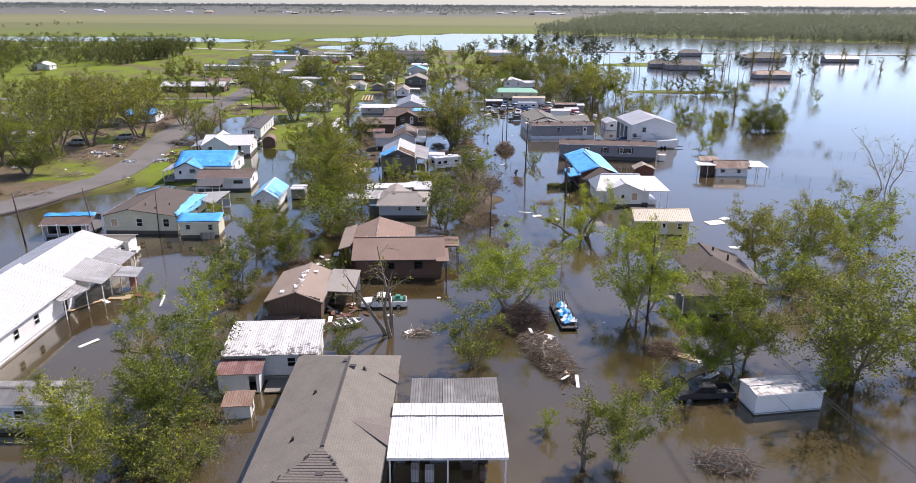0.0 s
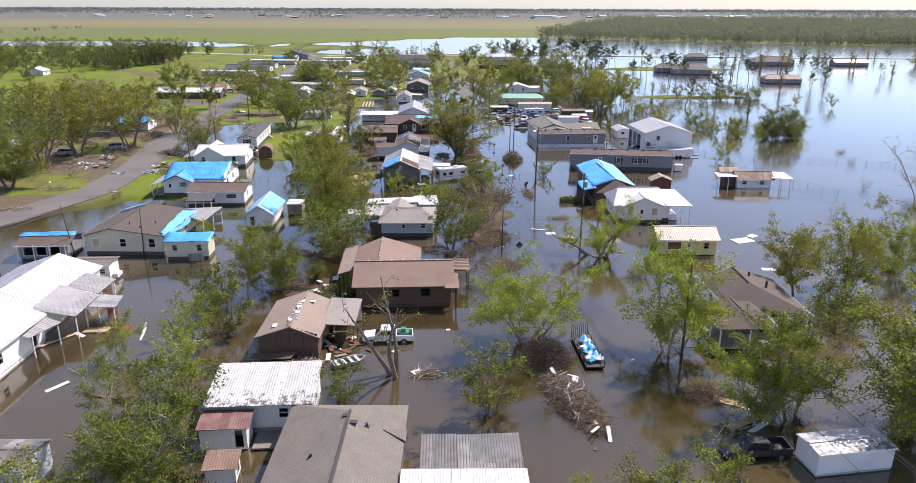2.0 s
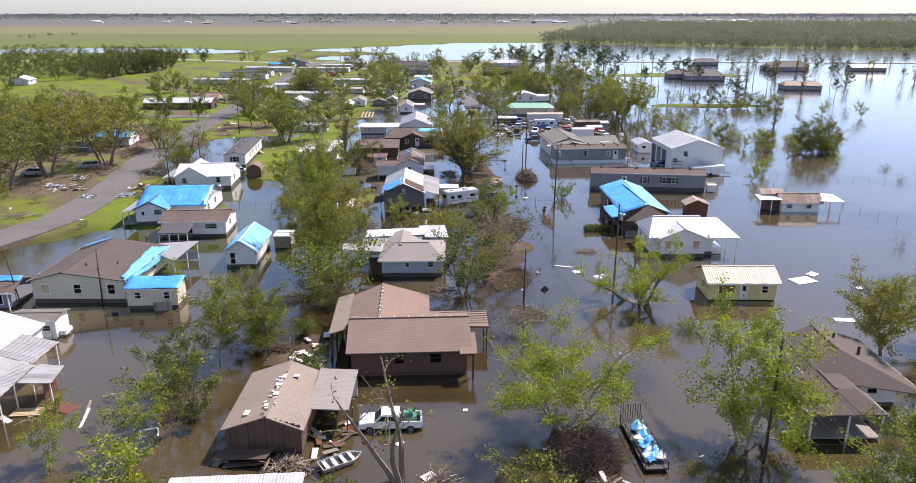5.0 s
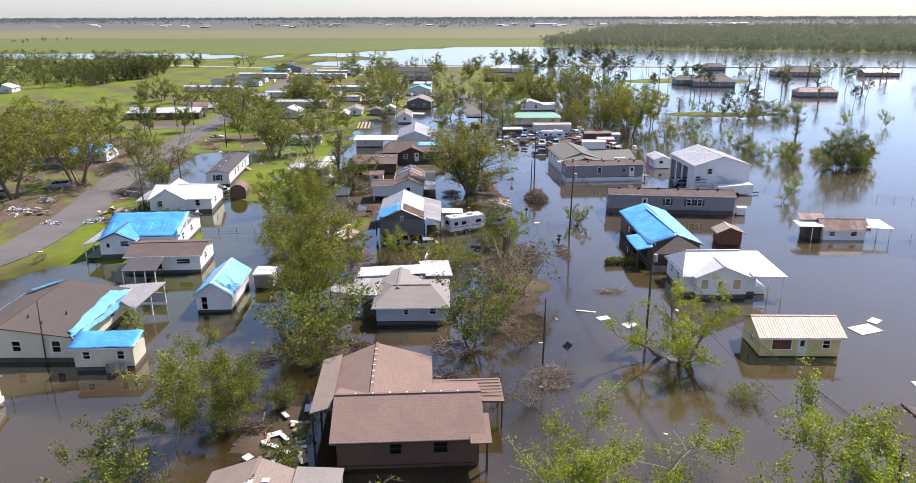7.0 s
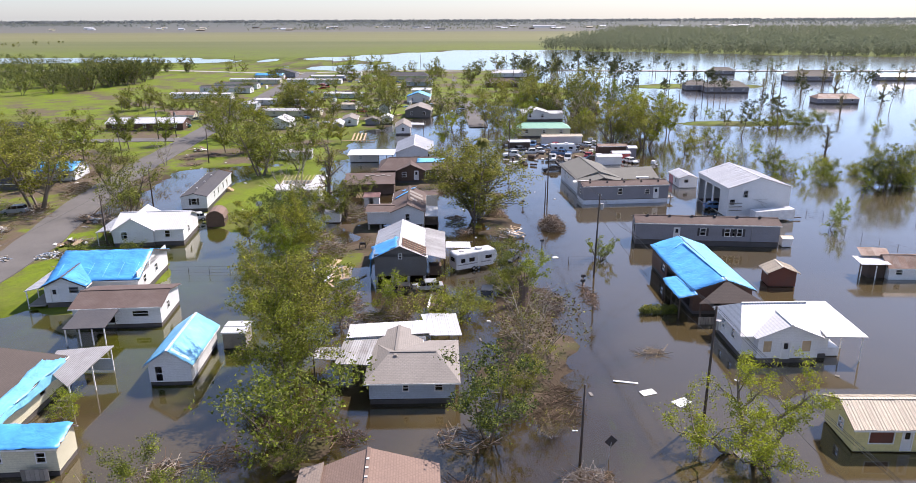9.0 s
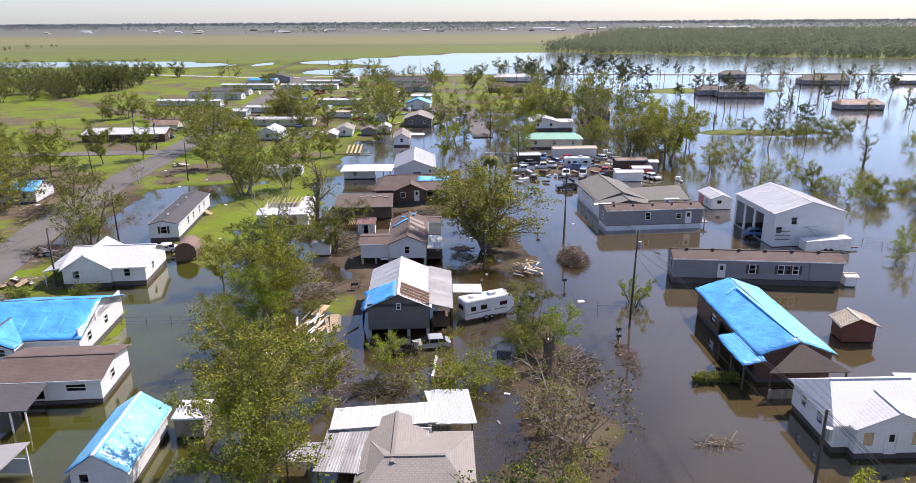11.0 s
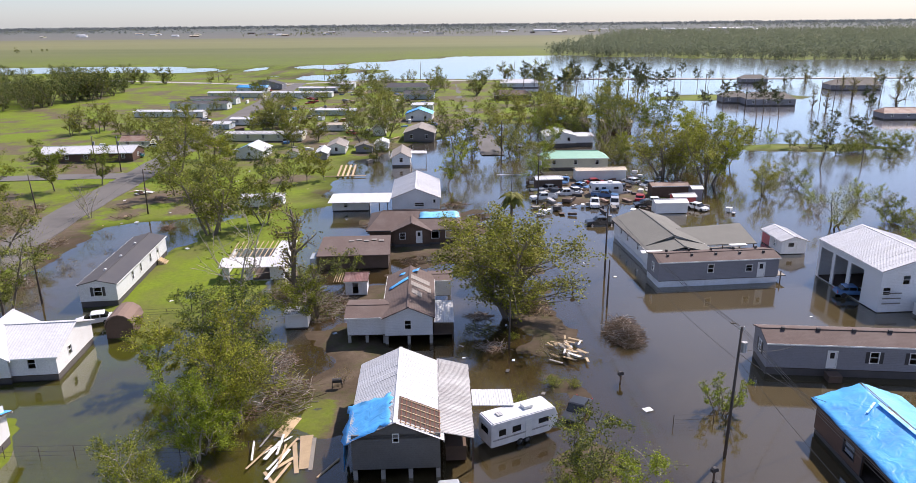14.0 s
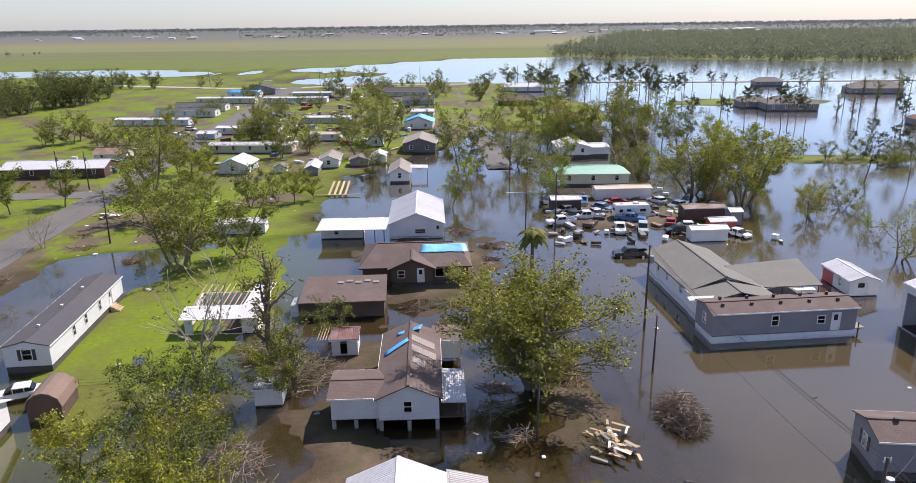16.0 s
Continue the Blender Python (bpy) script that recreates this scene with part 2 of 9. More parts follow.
def leaf(name, dark, light, glow):
    """Leaves: tufts and single leaves of their own shade, lit through from behind."""
    m, t, p = shader(name)
    g = t.nodes.new("ShaderNodeNewGeometry").outputs["Random Per Island"]
    oi = t.nodes.new("ShaderNodeObjectInfo").outputs["Random"]
    tuft = node(t, "ShaderNodeTexNoise", Scale=8.0, Detail=2.0)
    t.links.new(t.nodes.new("ShaderNodeTexCoord").outputs["Object"], tuft.inputs["Vector"])
    mixed = t.nodes.new("ShaderNodeMath")
    mixed.operation = "MULTIPLY_ADD"
    mixed.inputs[1].default_value = 0.45
    t.links.new(g, mixed.inputs[0])
    t.links.new(tuft.outputs["Fac"], mixed.inputs[2])
    col = ramp(t, mixed.outputs["Value"], [(0.42, dark), (0.75, tuple((a + b) / 2 for a, b in zip(dark, light))), (1.0, light)])
    col = blend(t, 1.0, col, ramp(t, oi, [(0.0, (0.72, 0.78, 0.8)), (1.0, (1.12, 1.04, 0.95))]), "MULTIPLY")
    t.links.new(col, p.inputs["Base Color"])
    p.inputs["Roughness"].default_value = 0.6
    p.inputs["Specular IOR Level"].default_value = 0.12
    tr = t.nodes.new("ShaderNodeBsdfTranslucent")
    t.links.new(col, tr.inputs["Color"])
    mix = node(t, "ShaderNodeMixShader", Fac=glow)
    t.links.new(p.outputs["BSDF"], mix.inputs[1])
    t.links.new(tr.outputs["BSDF"], mix.inputs[2])
    t.links.new(mix.outputs["Shader"], t.nodes["Material Output"].inputs["Surface"])
    return m


M["leaf"] = leaf("spring_leaf", (0.08, 0.105, 0.014), (0.42, 0.46, 0.055), 0.35)
M["leaf_bright"] = leaf("bright_leaf", (0.12, 0.17, 0.015), (0.48, 0.57, 0.055), 0.38)
M["leaf_dark"] = leaf("dark_leaf", (0.05, 0.075, 0.03), (0.18, 0.205, 0.06), 0.3)
M["leaf_olive"] = leaf("olive_leaf", (0.08, 0.088, 0.024), (0.36, 0.36, 0.09), 0.33)
M["leaf_brown"] = leaf("withered_leaf", (0.1, 0.075, 0.045), (0.28, 0.21, 0.125), 0.3)
# far woods: green paled and greyed, the air's haze painted into it
M["leaf_wood_haze"] = leaf("hazy_woodland_leaf", (0.16, 0.19, 0.13), (0.2, 0.235, 0.16), 0.5)
# haze over the horizon woods is mixed into this pale bluish leaf colour
M["leaf_haze"] = leaf("hazy_leaf", (0.17, 0.2, 0.22), (0.23, 0.265, 0.28), 0.4)
M["pine"] = leaf("pine_needles", (0.05, 0.065, 0.035), (0.12, 0.14, 0.07), 0.25)

# flood water: murky brown, half clear over the shallows, glossy
m, t, p = shader("flood_water")
co = t.nodes.new("ShaderNodeTexCoord").outputs["Object"]
n1 = node(t, "ShaderNodeTexNoise", Scale=0.03, Detail=5.0, Roughness=0.6)
n2 = node(t, "ShaderNodeTexNoise", Scale=1.3, Detail=3.0, Roughness=0.55)
n3 = node(t, "ShaderNodeTexNoise", Scale=0.09, Detail=2.0)
for n in (n1, n2, n3):
    t.links.new(co, n.inputs["Vector"])
dif = t.nodes.new("ShaderNodeBsdfDiffuse")
t.links.new(ramp(t, n1.outputs["Fac"], [(0.3, (0.07, 0.052, 0.024)), (0.7, (0.112, 0.085, 0.04))]), dif.inputs["Color"])
clear = t.nodes.new("ShaderNodeBsdfTransparent")
clear.inputs["Color"].default_value = (0.86, 0.8, 0.58, 1)
body = t.nodes.new("ShaderNodeMixShader")
depth = t.nodes.new("ShaderNodeVertexColor")
depth.layer_name = "depth"
dsep = t.nodes.new("ShaderNodeSeparateColor")
t.links.new(depth.outputs["Color"], dsep.inputs["Color"])
t.links.new(dsep.outputs["Red"], body.inputs["Fac"])
t.links.new(dif.outputs["BSDF"], body.inputs[1])
t.links.new(clear.outputs["BSDF"], body.inputs[2])
gl = node(t, "ShaderNodeBsdfGlossy", Color=(1, 1, 1, 1), Roughness=0.07)
fr = node(t, "ShaderNodeFresnel", IOR=1.5)
lift = t.nodes.new("ShaderNodeMath")
lift.operation, lift.use_clamp = "MULTIPLY", True
lift.inputs[1].default_value = 1.6
# wind on the open flood: duller and choppier away from the sheltered streets
spot = t.nodes.new("ShaderNodeSeparateXYZ")
t.links.new(co, spot.inputs["Vector"])
wind = []
for axis, lo, hi in (("X", 34.0, 80.0), ("Y", 240.0, 330.0)):
    mr = t.nodes.new("ShaderNodeMapRange")
    mr.inputs["From Min"].default_value, mr.inputs["From Max"].default_value = lo, hi
    t.links.new(spot.outputs[axis], mr.inputs["Value"])
    wind.append(mr.outputs["Result"])
open_water = t.nodes.new("ShaderNodeMath")
open_water.operation = "MAXIMUM"
t.links.new(wind[0], open_water.inputs[0])
t.links.new(wind[1], open_water.inputs[1])
dull = t.nodes.new("ShaderNodeMath")
dull.operation = "MULTIPLY_ADD"
dull.inputs[1].default_value, dull.inputs[2].default_value = 0.05, 0.08
t.links.new(open_water.outputs["Value"], dull.inputs[0])
t.links.new(dull.outputs["Value"], gl.inputs["Roughness"])
t.links.new(fr.outputs["Fac"], lift.inputs[0])
bp = node(t, "ShaderNodeBump", Strength=0.05, Distance=0.1)
calm = t.nodes.new("ShaderNodeMath")
calm.operation = "MULTIPLY"
t.links.new(n2.outputs["Fac"], calm.inputs[0])
t.links.new(n3.outputs["Fac"], calm.inputs[1])
t.links.new(calm.outputs["Value"], bp.inputs["Height"])
for n in (gl, fr):
    t.links.new(bp.outputs["Normal"], n.inputs["Normal"])
top = t.nodes.new("ShaderNodeMixShader")
t.links.new(lift.outputs["Value"], top.inputs["Fac"])
t.links.new(body.outputs["Shader"], top.inputs[1])
t.links.new(gl.outputs["BSDF"], top.inputs[2])
t.links.new(top.outputs["Shader"], t.nodes["Material Output"].inputs["Surface"])
M["water"] = m

# ground: grass, dry field and mud by zone
m, t, p = shader("ground")
co = t.nodes.new("ShaderNodeTexCoord").outputs["Object"]
zone = t.nodes.new("ShaderNodeVertexColor")
zone.layer_name = "zone"
sep = t.nodes.new("ShaderNodeSeparateColor")
t.links.new(zone.outputs["Color"], sep.inputs["Color"])
n1 = node(t, "ShaderNodeTexNoise", Scale=0.06, Detail=7.0, Roughness=0.7)
n2 = node(t, "ShaderNodeTexNoise", Scale=1.5, Detail=5.0, Roughness=0.75)
n3 = node(t, "ShaderNodeTexNoise", Scale=0.25, Detail=5.0, Roughness=0.7)
far = t.nodes.new("ShaderNodeMapping")
far.inputs["Scale"].default_value = (0.0025, 0.012, 1)
n4 = node(t, "ShaderNodeTexNoise", Scale=1.0, Detail=6.0, Roughness=0.65)
for n in (n1, n2, n3):
    t.links.new(co, n.inputs["Vector"])
t.links.new(co, far.inputs["Vector"])
t.links.new(far.outputs["Vector"], n4.inputs["Vector"])
grass = blend(t, n2.outputs["Fac"], (0.065, 0.105, 0.008), (0.21, 0.275, 0.014))
grass = blend(t, ramp(t, n1.outputs["Fac"], [(0.44, (0, 0, 0)), (0.66, (0.85, 0.85, 0.85))]), grass, (0.12, 0.105, 0.04))
mud = blend(t, n2.outputs["Fac"], (0.07, 0.051, 0.033), (0.19, 0.143, 0.1))
mud = blend(t, ramp(t, n3.outputs["Fac"], [(0.5, (0, 0, 0)), (0.62, (0.8, 0.8, 0.8))]), mud, (0.1, 0.1, 0.035))
field = ramp(t, n4.outputs["Fac"], [(0.3, (0.085, 0.1, 0.042)), (0.5, (0.135, 0.138, 0.06)), (0.7, (0.215, 0.19, 0.1))])
where = t.nodes.new("ShaderNodeSeparateXYZ")
t.links.new(co, where.inputs["Vector"])
n5 = node(t, "ShaderNodeTexNoise", Scale=1.0, Detail=3.0)
bent = t.nodes.new("ShaderNodeMapping")
bent.inputs["Scale"].default_value = (0.0016, 0.004, 1)
t.links.new(co, bent.inputs["Vector"])
t.links.new(bent.outputs["Vector"], n5.inputs["Vector"])
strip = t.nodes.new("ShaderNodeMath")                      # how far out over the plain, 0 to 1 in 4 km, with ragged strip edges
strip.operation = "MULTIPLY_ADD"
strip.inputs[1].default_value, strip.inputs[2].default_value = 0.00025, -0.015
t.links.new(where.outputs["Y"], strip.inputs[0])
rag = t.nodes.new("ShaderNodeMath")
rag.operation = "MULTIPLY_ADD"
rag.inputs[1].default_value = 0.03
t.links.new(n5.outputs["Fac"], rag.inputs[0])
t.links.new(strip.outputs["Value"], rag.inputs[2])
# crop strips by distance; the farthest grey and blue-grey stops paint in haze
crop_and_haze = ramp(t, rag.outputs["Value"], [(0.2, (0.1, 0.125, 0.04)), (0.25, (0.125, 0.138, 0.05)), (0.285, (0.115, 0.13, 0.05)), (0.305, (0.18, 0.18, 0.08)), (0.38, (0.19, 0.185, 0.088)), (0.455, (0.16, 0.158, 0.09)), (0.475, (0.14, 0.136, 0.132)), (0.6, (0.13, 0.13, 0.13)), (0.8, (0.11, 0.122, 0.125))])
field = blend(t, 0.8, field, crop_and_haze)
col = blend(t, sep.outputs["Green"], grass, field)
ragged = t.nodes.new("ShaderNodeMath")
ragged.operation = "MULTIPLY_ADD"
ragged.inputs[1].default_value = 1.1
t.links.new(n3.outputs["Fac"], ragged.inputs[0])
t.links.new(sep.outputs["Blue"], ragged.inputs[2])
col = blend(t, ramp(t, ragged.outputs["Value"], [(0.82, (0, 0, 0)), (0.99, (1, 1, 1))]), col, mud)
col = blend(t, sep.outputs["Red"], col, blend(t, 1.0, col, (0.5, 0.47, 0.42), "MULTIPLY"))      # soaked along the waterline
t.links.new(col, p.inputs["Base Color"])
p.inputs["Roughness"].default_value = 0.85
p.inputs["Specular IOR Level"].default_value = 0.2
bp = node(t, "ShaderNodeBump", Strength=0.6, Distance=0.12)
t.links.new(n2.outputs["Fac"], bp.inputs["Height"])
t.links.new(bp.outputs["Normal"], p.inputs["Normal"])
M["ground"] = m


# ---- shapes ----
def mesh_object(name, bm, mat, smooth=False):
    me = bpy.data.meshes.new(name)
    bm.normal_update()
    bm.to_mesh(me)
    bm.free()
    me.materials.append(mat)
    if smooth:
        me.polygons.foreach_set("use_smooth", [True] * len(me.polygons))
    return new(name, me)


def part(name, bm, mat, parent, label="", smooth=False):
    """One mesh object under a thing or a part, in its parent's space."""
    ob = mesh_object(name, bm, mat, smooth)
    ob.parent = parent
    return tagged(ob, label) if label else ob


def again(name, me, parent, m, label=""):
    """One more piece on a mesh that alike pieces share."""
    ob = new(name, me)
    ob.parent = parent
    ob.matrix_basis = m
    return tagged(ob, label) if label else ob


def thing(name, m, label, category, group="", kind=""):
    ob = new(name)
    ob.empty_display_size = 0.3
    ob.matrix_basis = m
    return tagged(ob, label, category, group, kind)


def box(bm, x0, y0, z0, x1, y1, z1):
    v = [bm.verts.new(c) for c in ((x0, y0, z0), (x1, y0, z0), (x1, y1, z0), (x0, y1, z0), (x0, y0, z1), (x1, y0, z1), (x1, y1, z1), (x0, y1, z1))]
    for f in ((0, 3, 2, 1), (4, 5, 6, 7), (0, 1, 5, 4), (1, 2, 6, 5), (2, 3, 7, 6), (3, 0, 4, 7)):
        bm.faces.new([v[k] for k in f])


def boxes(*rows):
    bm = bmesh.new()
    for r in rows:
        box(bm, *r)
    return bm


def beam(bm, a, b, wide, tall=None):
    """A bar with a square section from a to b."""
    a, b = Vector(a), Vector(b)
    q = (b - a).to_track_quat("Z", "Y").to_matrix()
    wide, tall, far = wide / 2, (tall or wide) / 2, (b - a).length
    v = [bm.verts.new(a + q @ Vector((sx * wide, sy * tall, z))) for z in (0, far) for sx, sy in ((-1, -1), (1, -1), (1, 1), (-1, 1))]
    for f in ((0, 3, 2, 1), (4, 5, 6, 7), (0, 1, 5, 4), (1, 2, 6, 5), (2, 3, 7, 6), (3, 0, 4, 7)):
        bm.faces.new([v[k] for k in f])


def slab(bm, quad, thick, uv=True):
    """A plate under a planar polygon; uv in metres along its first edge and up from it."""
    quad = [Vector(c) for c in quad]
    along = (quad[1] - quad[0]).normalized()
    nor = along.cross(quad[2] - quad[1]).normalized()
    up = nor.cross(along)
    lay = bm.loops.layers.uv.verify()
    tops = [bm.verts.new(c) for c in quad]
    lows = [bm.verts.new(c - nor * thick) for c in quad]
    n = len(quad)
    faces = [bm.faces.new(tops), bm.faces.new(lows[::-1])]
    faces += [bm.faces.new((tops[k], lows[k], lows[(k + 1) % n], tops[(k + 1) % n])) for k in range(n)]
    for f in faces:
        for lo in f.loops:
            d = lo.vert.co - quad[0]
            lo[lay].uv = (d.dot(along), d.dot(up))


def tube(bm, points, radii, seg=6):
    """A tapered round limb through points."""
    rings = []
    for k, c in enumerate(points):
        c = Vector(c)
        way = Vector(points[min(k + 1, len(points) - 1)]) - Vector(points[max(k - 1, 0)])
        q = way.to_track_quat("Z", "Y").to_matrix()
        rings.append([bm.verts.new(c + q @ Vector((math.cos(a) * radii[k], math.sin(a) * radii[k], 0))) for a in (math.tau * s / seg for s in range(seg))])
    for r0, r1 in zip(rings, rings[1:]):
        for s in range(seg):
            bm.faces.new((r0[s], r0[(s + 1) % seg], r1[(s + 1) % seg], r1[s]))
    bm.faces.new(rings[-1])
    bm.faces.new(rings[0][::-1])


def side_shape(bm, outline, y0, y1):
    """An outline in x and z, given clockwise from the side, carried from y0 to y1."""
    a = [bm.verts.new((x, y0, z)) for x, z in outline]
    b = [bm.verts.new((x, y1, z)) for x, z in outline]
    bm.faces.new(a)
    bm.faces.new(b[::-1])
    n = len(a)
    for k in range(n):
        bm.faces.new((a[k], b[k], b[(k + 1) % n], a[(k + 1) % n]))
    bmesh.ops.recalc_face_normals(bm, faces=bm.faces)


# ---- ground and water ----
def smooth(a, b, x):
    k = np.clip((x - a) / (b - a), 0, 1)
    return k * k * (3 - 2 * k)


def wobble(x, y, s, seed):
    """Cheap smooth noise of about -1 to 1."""
    return (np.sin(x / s + seed) * np.cos(y / s * 1.13 - seed * 2) + 0.6 * np.sin((x + y) / s * 1.9 + seed * 3) + 0.4 * np.cos((x - 1.4 * y) / s * 2.7 + seed)) / 2


NORTH_X = [-5000, -700, -309, -250, -189, -140, -100, -50, -6, 90, 171, 302, 371, 600, 5000]
NORTH_Y = [640, 720, 770, 742, 722, 738, 773, 825, 869, 879, 821, 747, 729, 680, 540]
SOUTH_X = [-5000, -700, -290, -240, -197, -166, -139, -97, -74, -38, -10, 60, 90]
SOUTH_Y = [560, 620, 680, 672, 652, 636, 612, 577, 573, 586, 580, 550, 380]


def blob(x, y, cx, cy, rx, ry):
    """Over 0 inside an oval, falling to below 0 outside, in about metres."""
    return (1 - np.sqrt(((x - cx) / rx) ** 2 + ((y - cy) / ry) ** 2)) * min(rx, ry)


def land(x, y):
    """Metres inside the dry land (negative: out in the water)."""
    w = wobble(x, y, 7.0, 1.0) * 2.2 + wobble(x, y, 19.0, 4.0) * 3.0
    east = np.interp(y, [-100, 110, 128, 150, 172, 196, 236, 250, 300, 345, 420, 540], [-110, -98, -84, -64, -62, -80, -78, -40, -38, -12, 14, 22])
    south = np.interp(x, SOUTH_X, SOUTH_Y)
    v = wobble(x, y, 2.3, 3.0) * 2.2 + wobble(x, y, 5.1, 8.0) * 3.0          # broken mud edges
    d = np.minimum(east - x, (south - y) * 0.6) + w
    d = np.maximum(d, blob(x, y, -46, 214, 8, 22) + w * 0.3)
    d = np.maximum(d, blob(x, y, -58, 158, 7, 8) + w * 0.3)
    d = np.maximum(d, blob(x, y, 3.2, 128, 3.0, 32) - 2.4 + v * 0.8)
    d = np.maximum(d, blob(x, y, -19.5, 184, 7, 26) - 5.2 + v * 1.2)
    d = np.maximum(d, blob(x, y, -20, 100, 5, 13) - 2.4 + v)
    d = np.maximum(d, blob(x, y, -13, 228, 15, 26) - 7.0 + v * 1.3)
    d = np.maximum(d, blob(x, y, 2.5, 188, 3.5, 24) - 4.6 + v * 1.2)
    d = np.maximum(d, blob(x, y, 26, 262, 14, 12) + w * 0.5)
    d = np.maximum(d, blob(x, y, 125, 452, 38, 16) + w * 0.5)
    d = np.maximum(d, blob(x, y, 98, 313, 24, 7) + w * 0.3)
    d = np.maximum(d, blob(x, y, 20, 430, 34, 60) + w)
    d = np.maximum(d, blob(x, y, -128, 668, 62, 34) * 0.35 + wobble(x, y, 9.0, 2.0) * 5 + wobble(x, y, 24.0, 6.0) * 4 - 1.5)      # reedy flats in the canal
    d = np.maximum(d, blob(x, y, -215, 640, 70, 26) * 0.35 + wobble(x, y, 13.0, 5.0) * 4)
    return np.maximum(d, (y - np.interp(x, NORTH_X, NORTH_Y)) * 0.6 + w)


def spread(lo, hi, step, far, grow=1.16):
    xs = list(np.arange(lo, hi + 0.01, step))
    s = step
    while xs[-1] < far[1]:
        s *= grow
        xs.append(min(xs[-1] + s, far[1]))
    s = step
    while xs[0] > far[0]:
        s *= grow
        xs.insert(0, max(xs[0] - s, far[0]))
    return np.array(xs)


def grid_mesh(name, xs, ys, zs):
    nx, ny = len(xs), len(ys)
    gx, gy = np.meshgrid(xs, ys)
    co = np.stack([gx, gy, zs], -1).reshape(-1, 3)
    i = np.arange(nx * ny).reshape(ny, nx)
    f = np.stack([i[:-1, :-1], i[:-1, 1:], i[1:, 1:], i[1:, :-1]], -1).reshape(-1, 4)
    me = bpy.data.meshes.new(name)
    me.vertices.add(len(co))
    me.vertices.foreach_set("co", co.ravel())
    me.loops.add(f.size)
    me.loops.foreach_set("vertex_index", f.ravel())
    me.polygons.add(len(f))
    me.polygons.foreach_set("loop_start", np.arange(0, f.size, 4))
    me.polygons.foreach_set("loop_total", np.full(len(f), 4))
    me.update(calc_edges=True)
    return me, gx, gy


gxs = spread(-190, 150, 1.5, (-4900, 4900))
gys = spread(30, 400, 1.5, (-400, 4950), 1.1)
mx, my = np.meshgrid(gxs, gys)
dry = land(mx, my)
shallow = smooth(-60, -20, -mx) * smooth(100, 130, my) * 0.25        # the flooded yards lie high
level = -0.75 + 1.0 * smooth(-14, 7, dry) + shallow * smooth(-40, -8, dry) * smooth(5, -5, dry) + wobble(mx, my, 4.0, 2.0) * 0.05 + wobble(mx, my, 11, 7.0) * 0.06
rim = np.where(my < 170, -17.0, -27.0)
marsh = smooth(-68, -60, mx) * smooth(0, -6, mx - rim) * smooth(112, 128, my) * smooth(250, 238, my)
level = np.maximum(level, -0.75 + 0.6 * marsh + 0.07 * wobble(mx, my, 3.1, 3.0) + 0.07 * wobble(mx, my, 8.0, 1.5))
level += 0.05 * wobble(mx, my, 1.7, 6.0) * smooth(-30, -10, dry)
for cx, cy, rx, ry in ((-47, 78, 5, 13), (-6, 89.5, 9, 4), (19, 69, 6, 5), (-42, 104, 12, 5), (3, 100, 5, 12), (14, 92, 4, 8), (50, 205, 22, 6), (80, 150, 18, 9), (60, 118, 8, 6)):
    rise = smooth(0, 3.0, blob(mx, my, cx, cy, rx, ry))        # shoals just under the surface
    level = np.maximum(level, -0.75 + 0.62 * rise + 0.05 * wobble(mx, my, 2.1, 4.0))
me, _, _ = grid_mesh("ground", gxs, gys, level)
beyond = my - np.interp(mx, NORTH_X, NORTH_Y)
far_field = smooth(-6, 25, beyond)
muddy = smooth(-3, -9, dry + 9 * smooth(-22, -34, mx)) * 0.8 * (1 - far_field) + 0.75 * smooth(0.15, 0.7, wobble(mx, my, 14.0, 9.0)) * (1 - far_field) * smooth(-100, -80, -np.abs(mx + 30))
worn = 0.3 + 0.4 * smooth(-0.3, 0.5, wobble(mx, my, 9.0, 5.0))
muddy = np.maximum(muddy, worn * smooth(-66, -78, mx) * smooth(290, 250, my))
muddy = np.maximum(muddy, (worn - 0.22) * smooth(265, 310, my) * (1 - far_field) * smooth(-40, 0, -np.abs(mx + 90) + 100))
muddy = np.maximum(muddy, 0.9 * smooth(22, 16, np.abs(mx + 10)) * smooth(110, 95, np.abs(my - 170)))
muddy = np.maximum(muddy, smooth(18, 2, np.abs(mx - 22)) * smooth(30, 12, np.abs(my - 268)))
muddy *= 1 - 0.85 * marsh
zone = me.color_attributes.new("zone", "FLOAT_COLOR", "POINT")
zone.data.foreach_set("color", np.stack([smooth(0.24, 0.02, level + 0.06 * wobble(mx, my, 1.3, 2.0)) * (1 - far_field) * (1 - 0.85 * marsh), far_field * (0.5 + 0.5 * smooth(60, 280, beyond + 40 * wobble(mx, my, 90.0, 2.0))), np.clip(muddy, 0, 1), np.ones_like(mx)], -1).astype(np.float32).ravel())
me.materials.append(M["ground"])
me.polygons.foreach_set("use_smooth", [True] * len(me.polygons))
ground = tagged(new("ground", me), "grassy flat land with mud flats and drowned yards", "ground", kind="structure")

wys = gys[gys < 1600][::2]
wxs = gxs[::2]
me, _, _ = grid_mesh("water", wxs, wys, np.zeros((len(wys), len(wxs))))
# the murk thins over the shallows
thin = 0.2 + 0.68 * smooth(-0.6, -0.03, level[gys < 1600][::2, ::2])
shade = me.color_attributes.new("depth", "FLOAT_COLOR", "POINT")
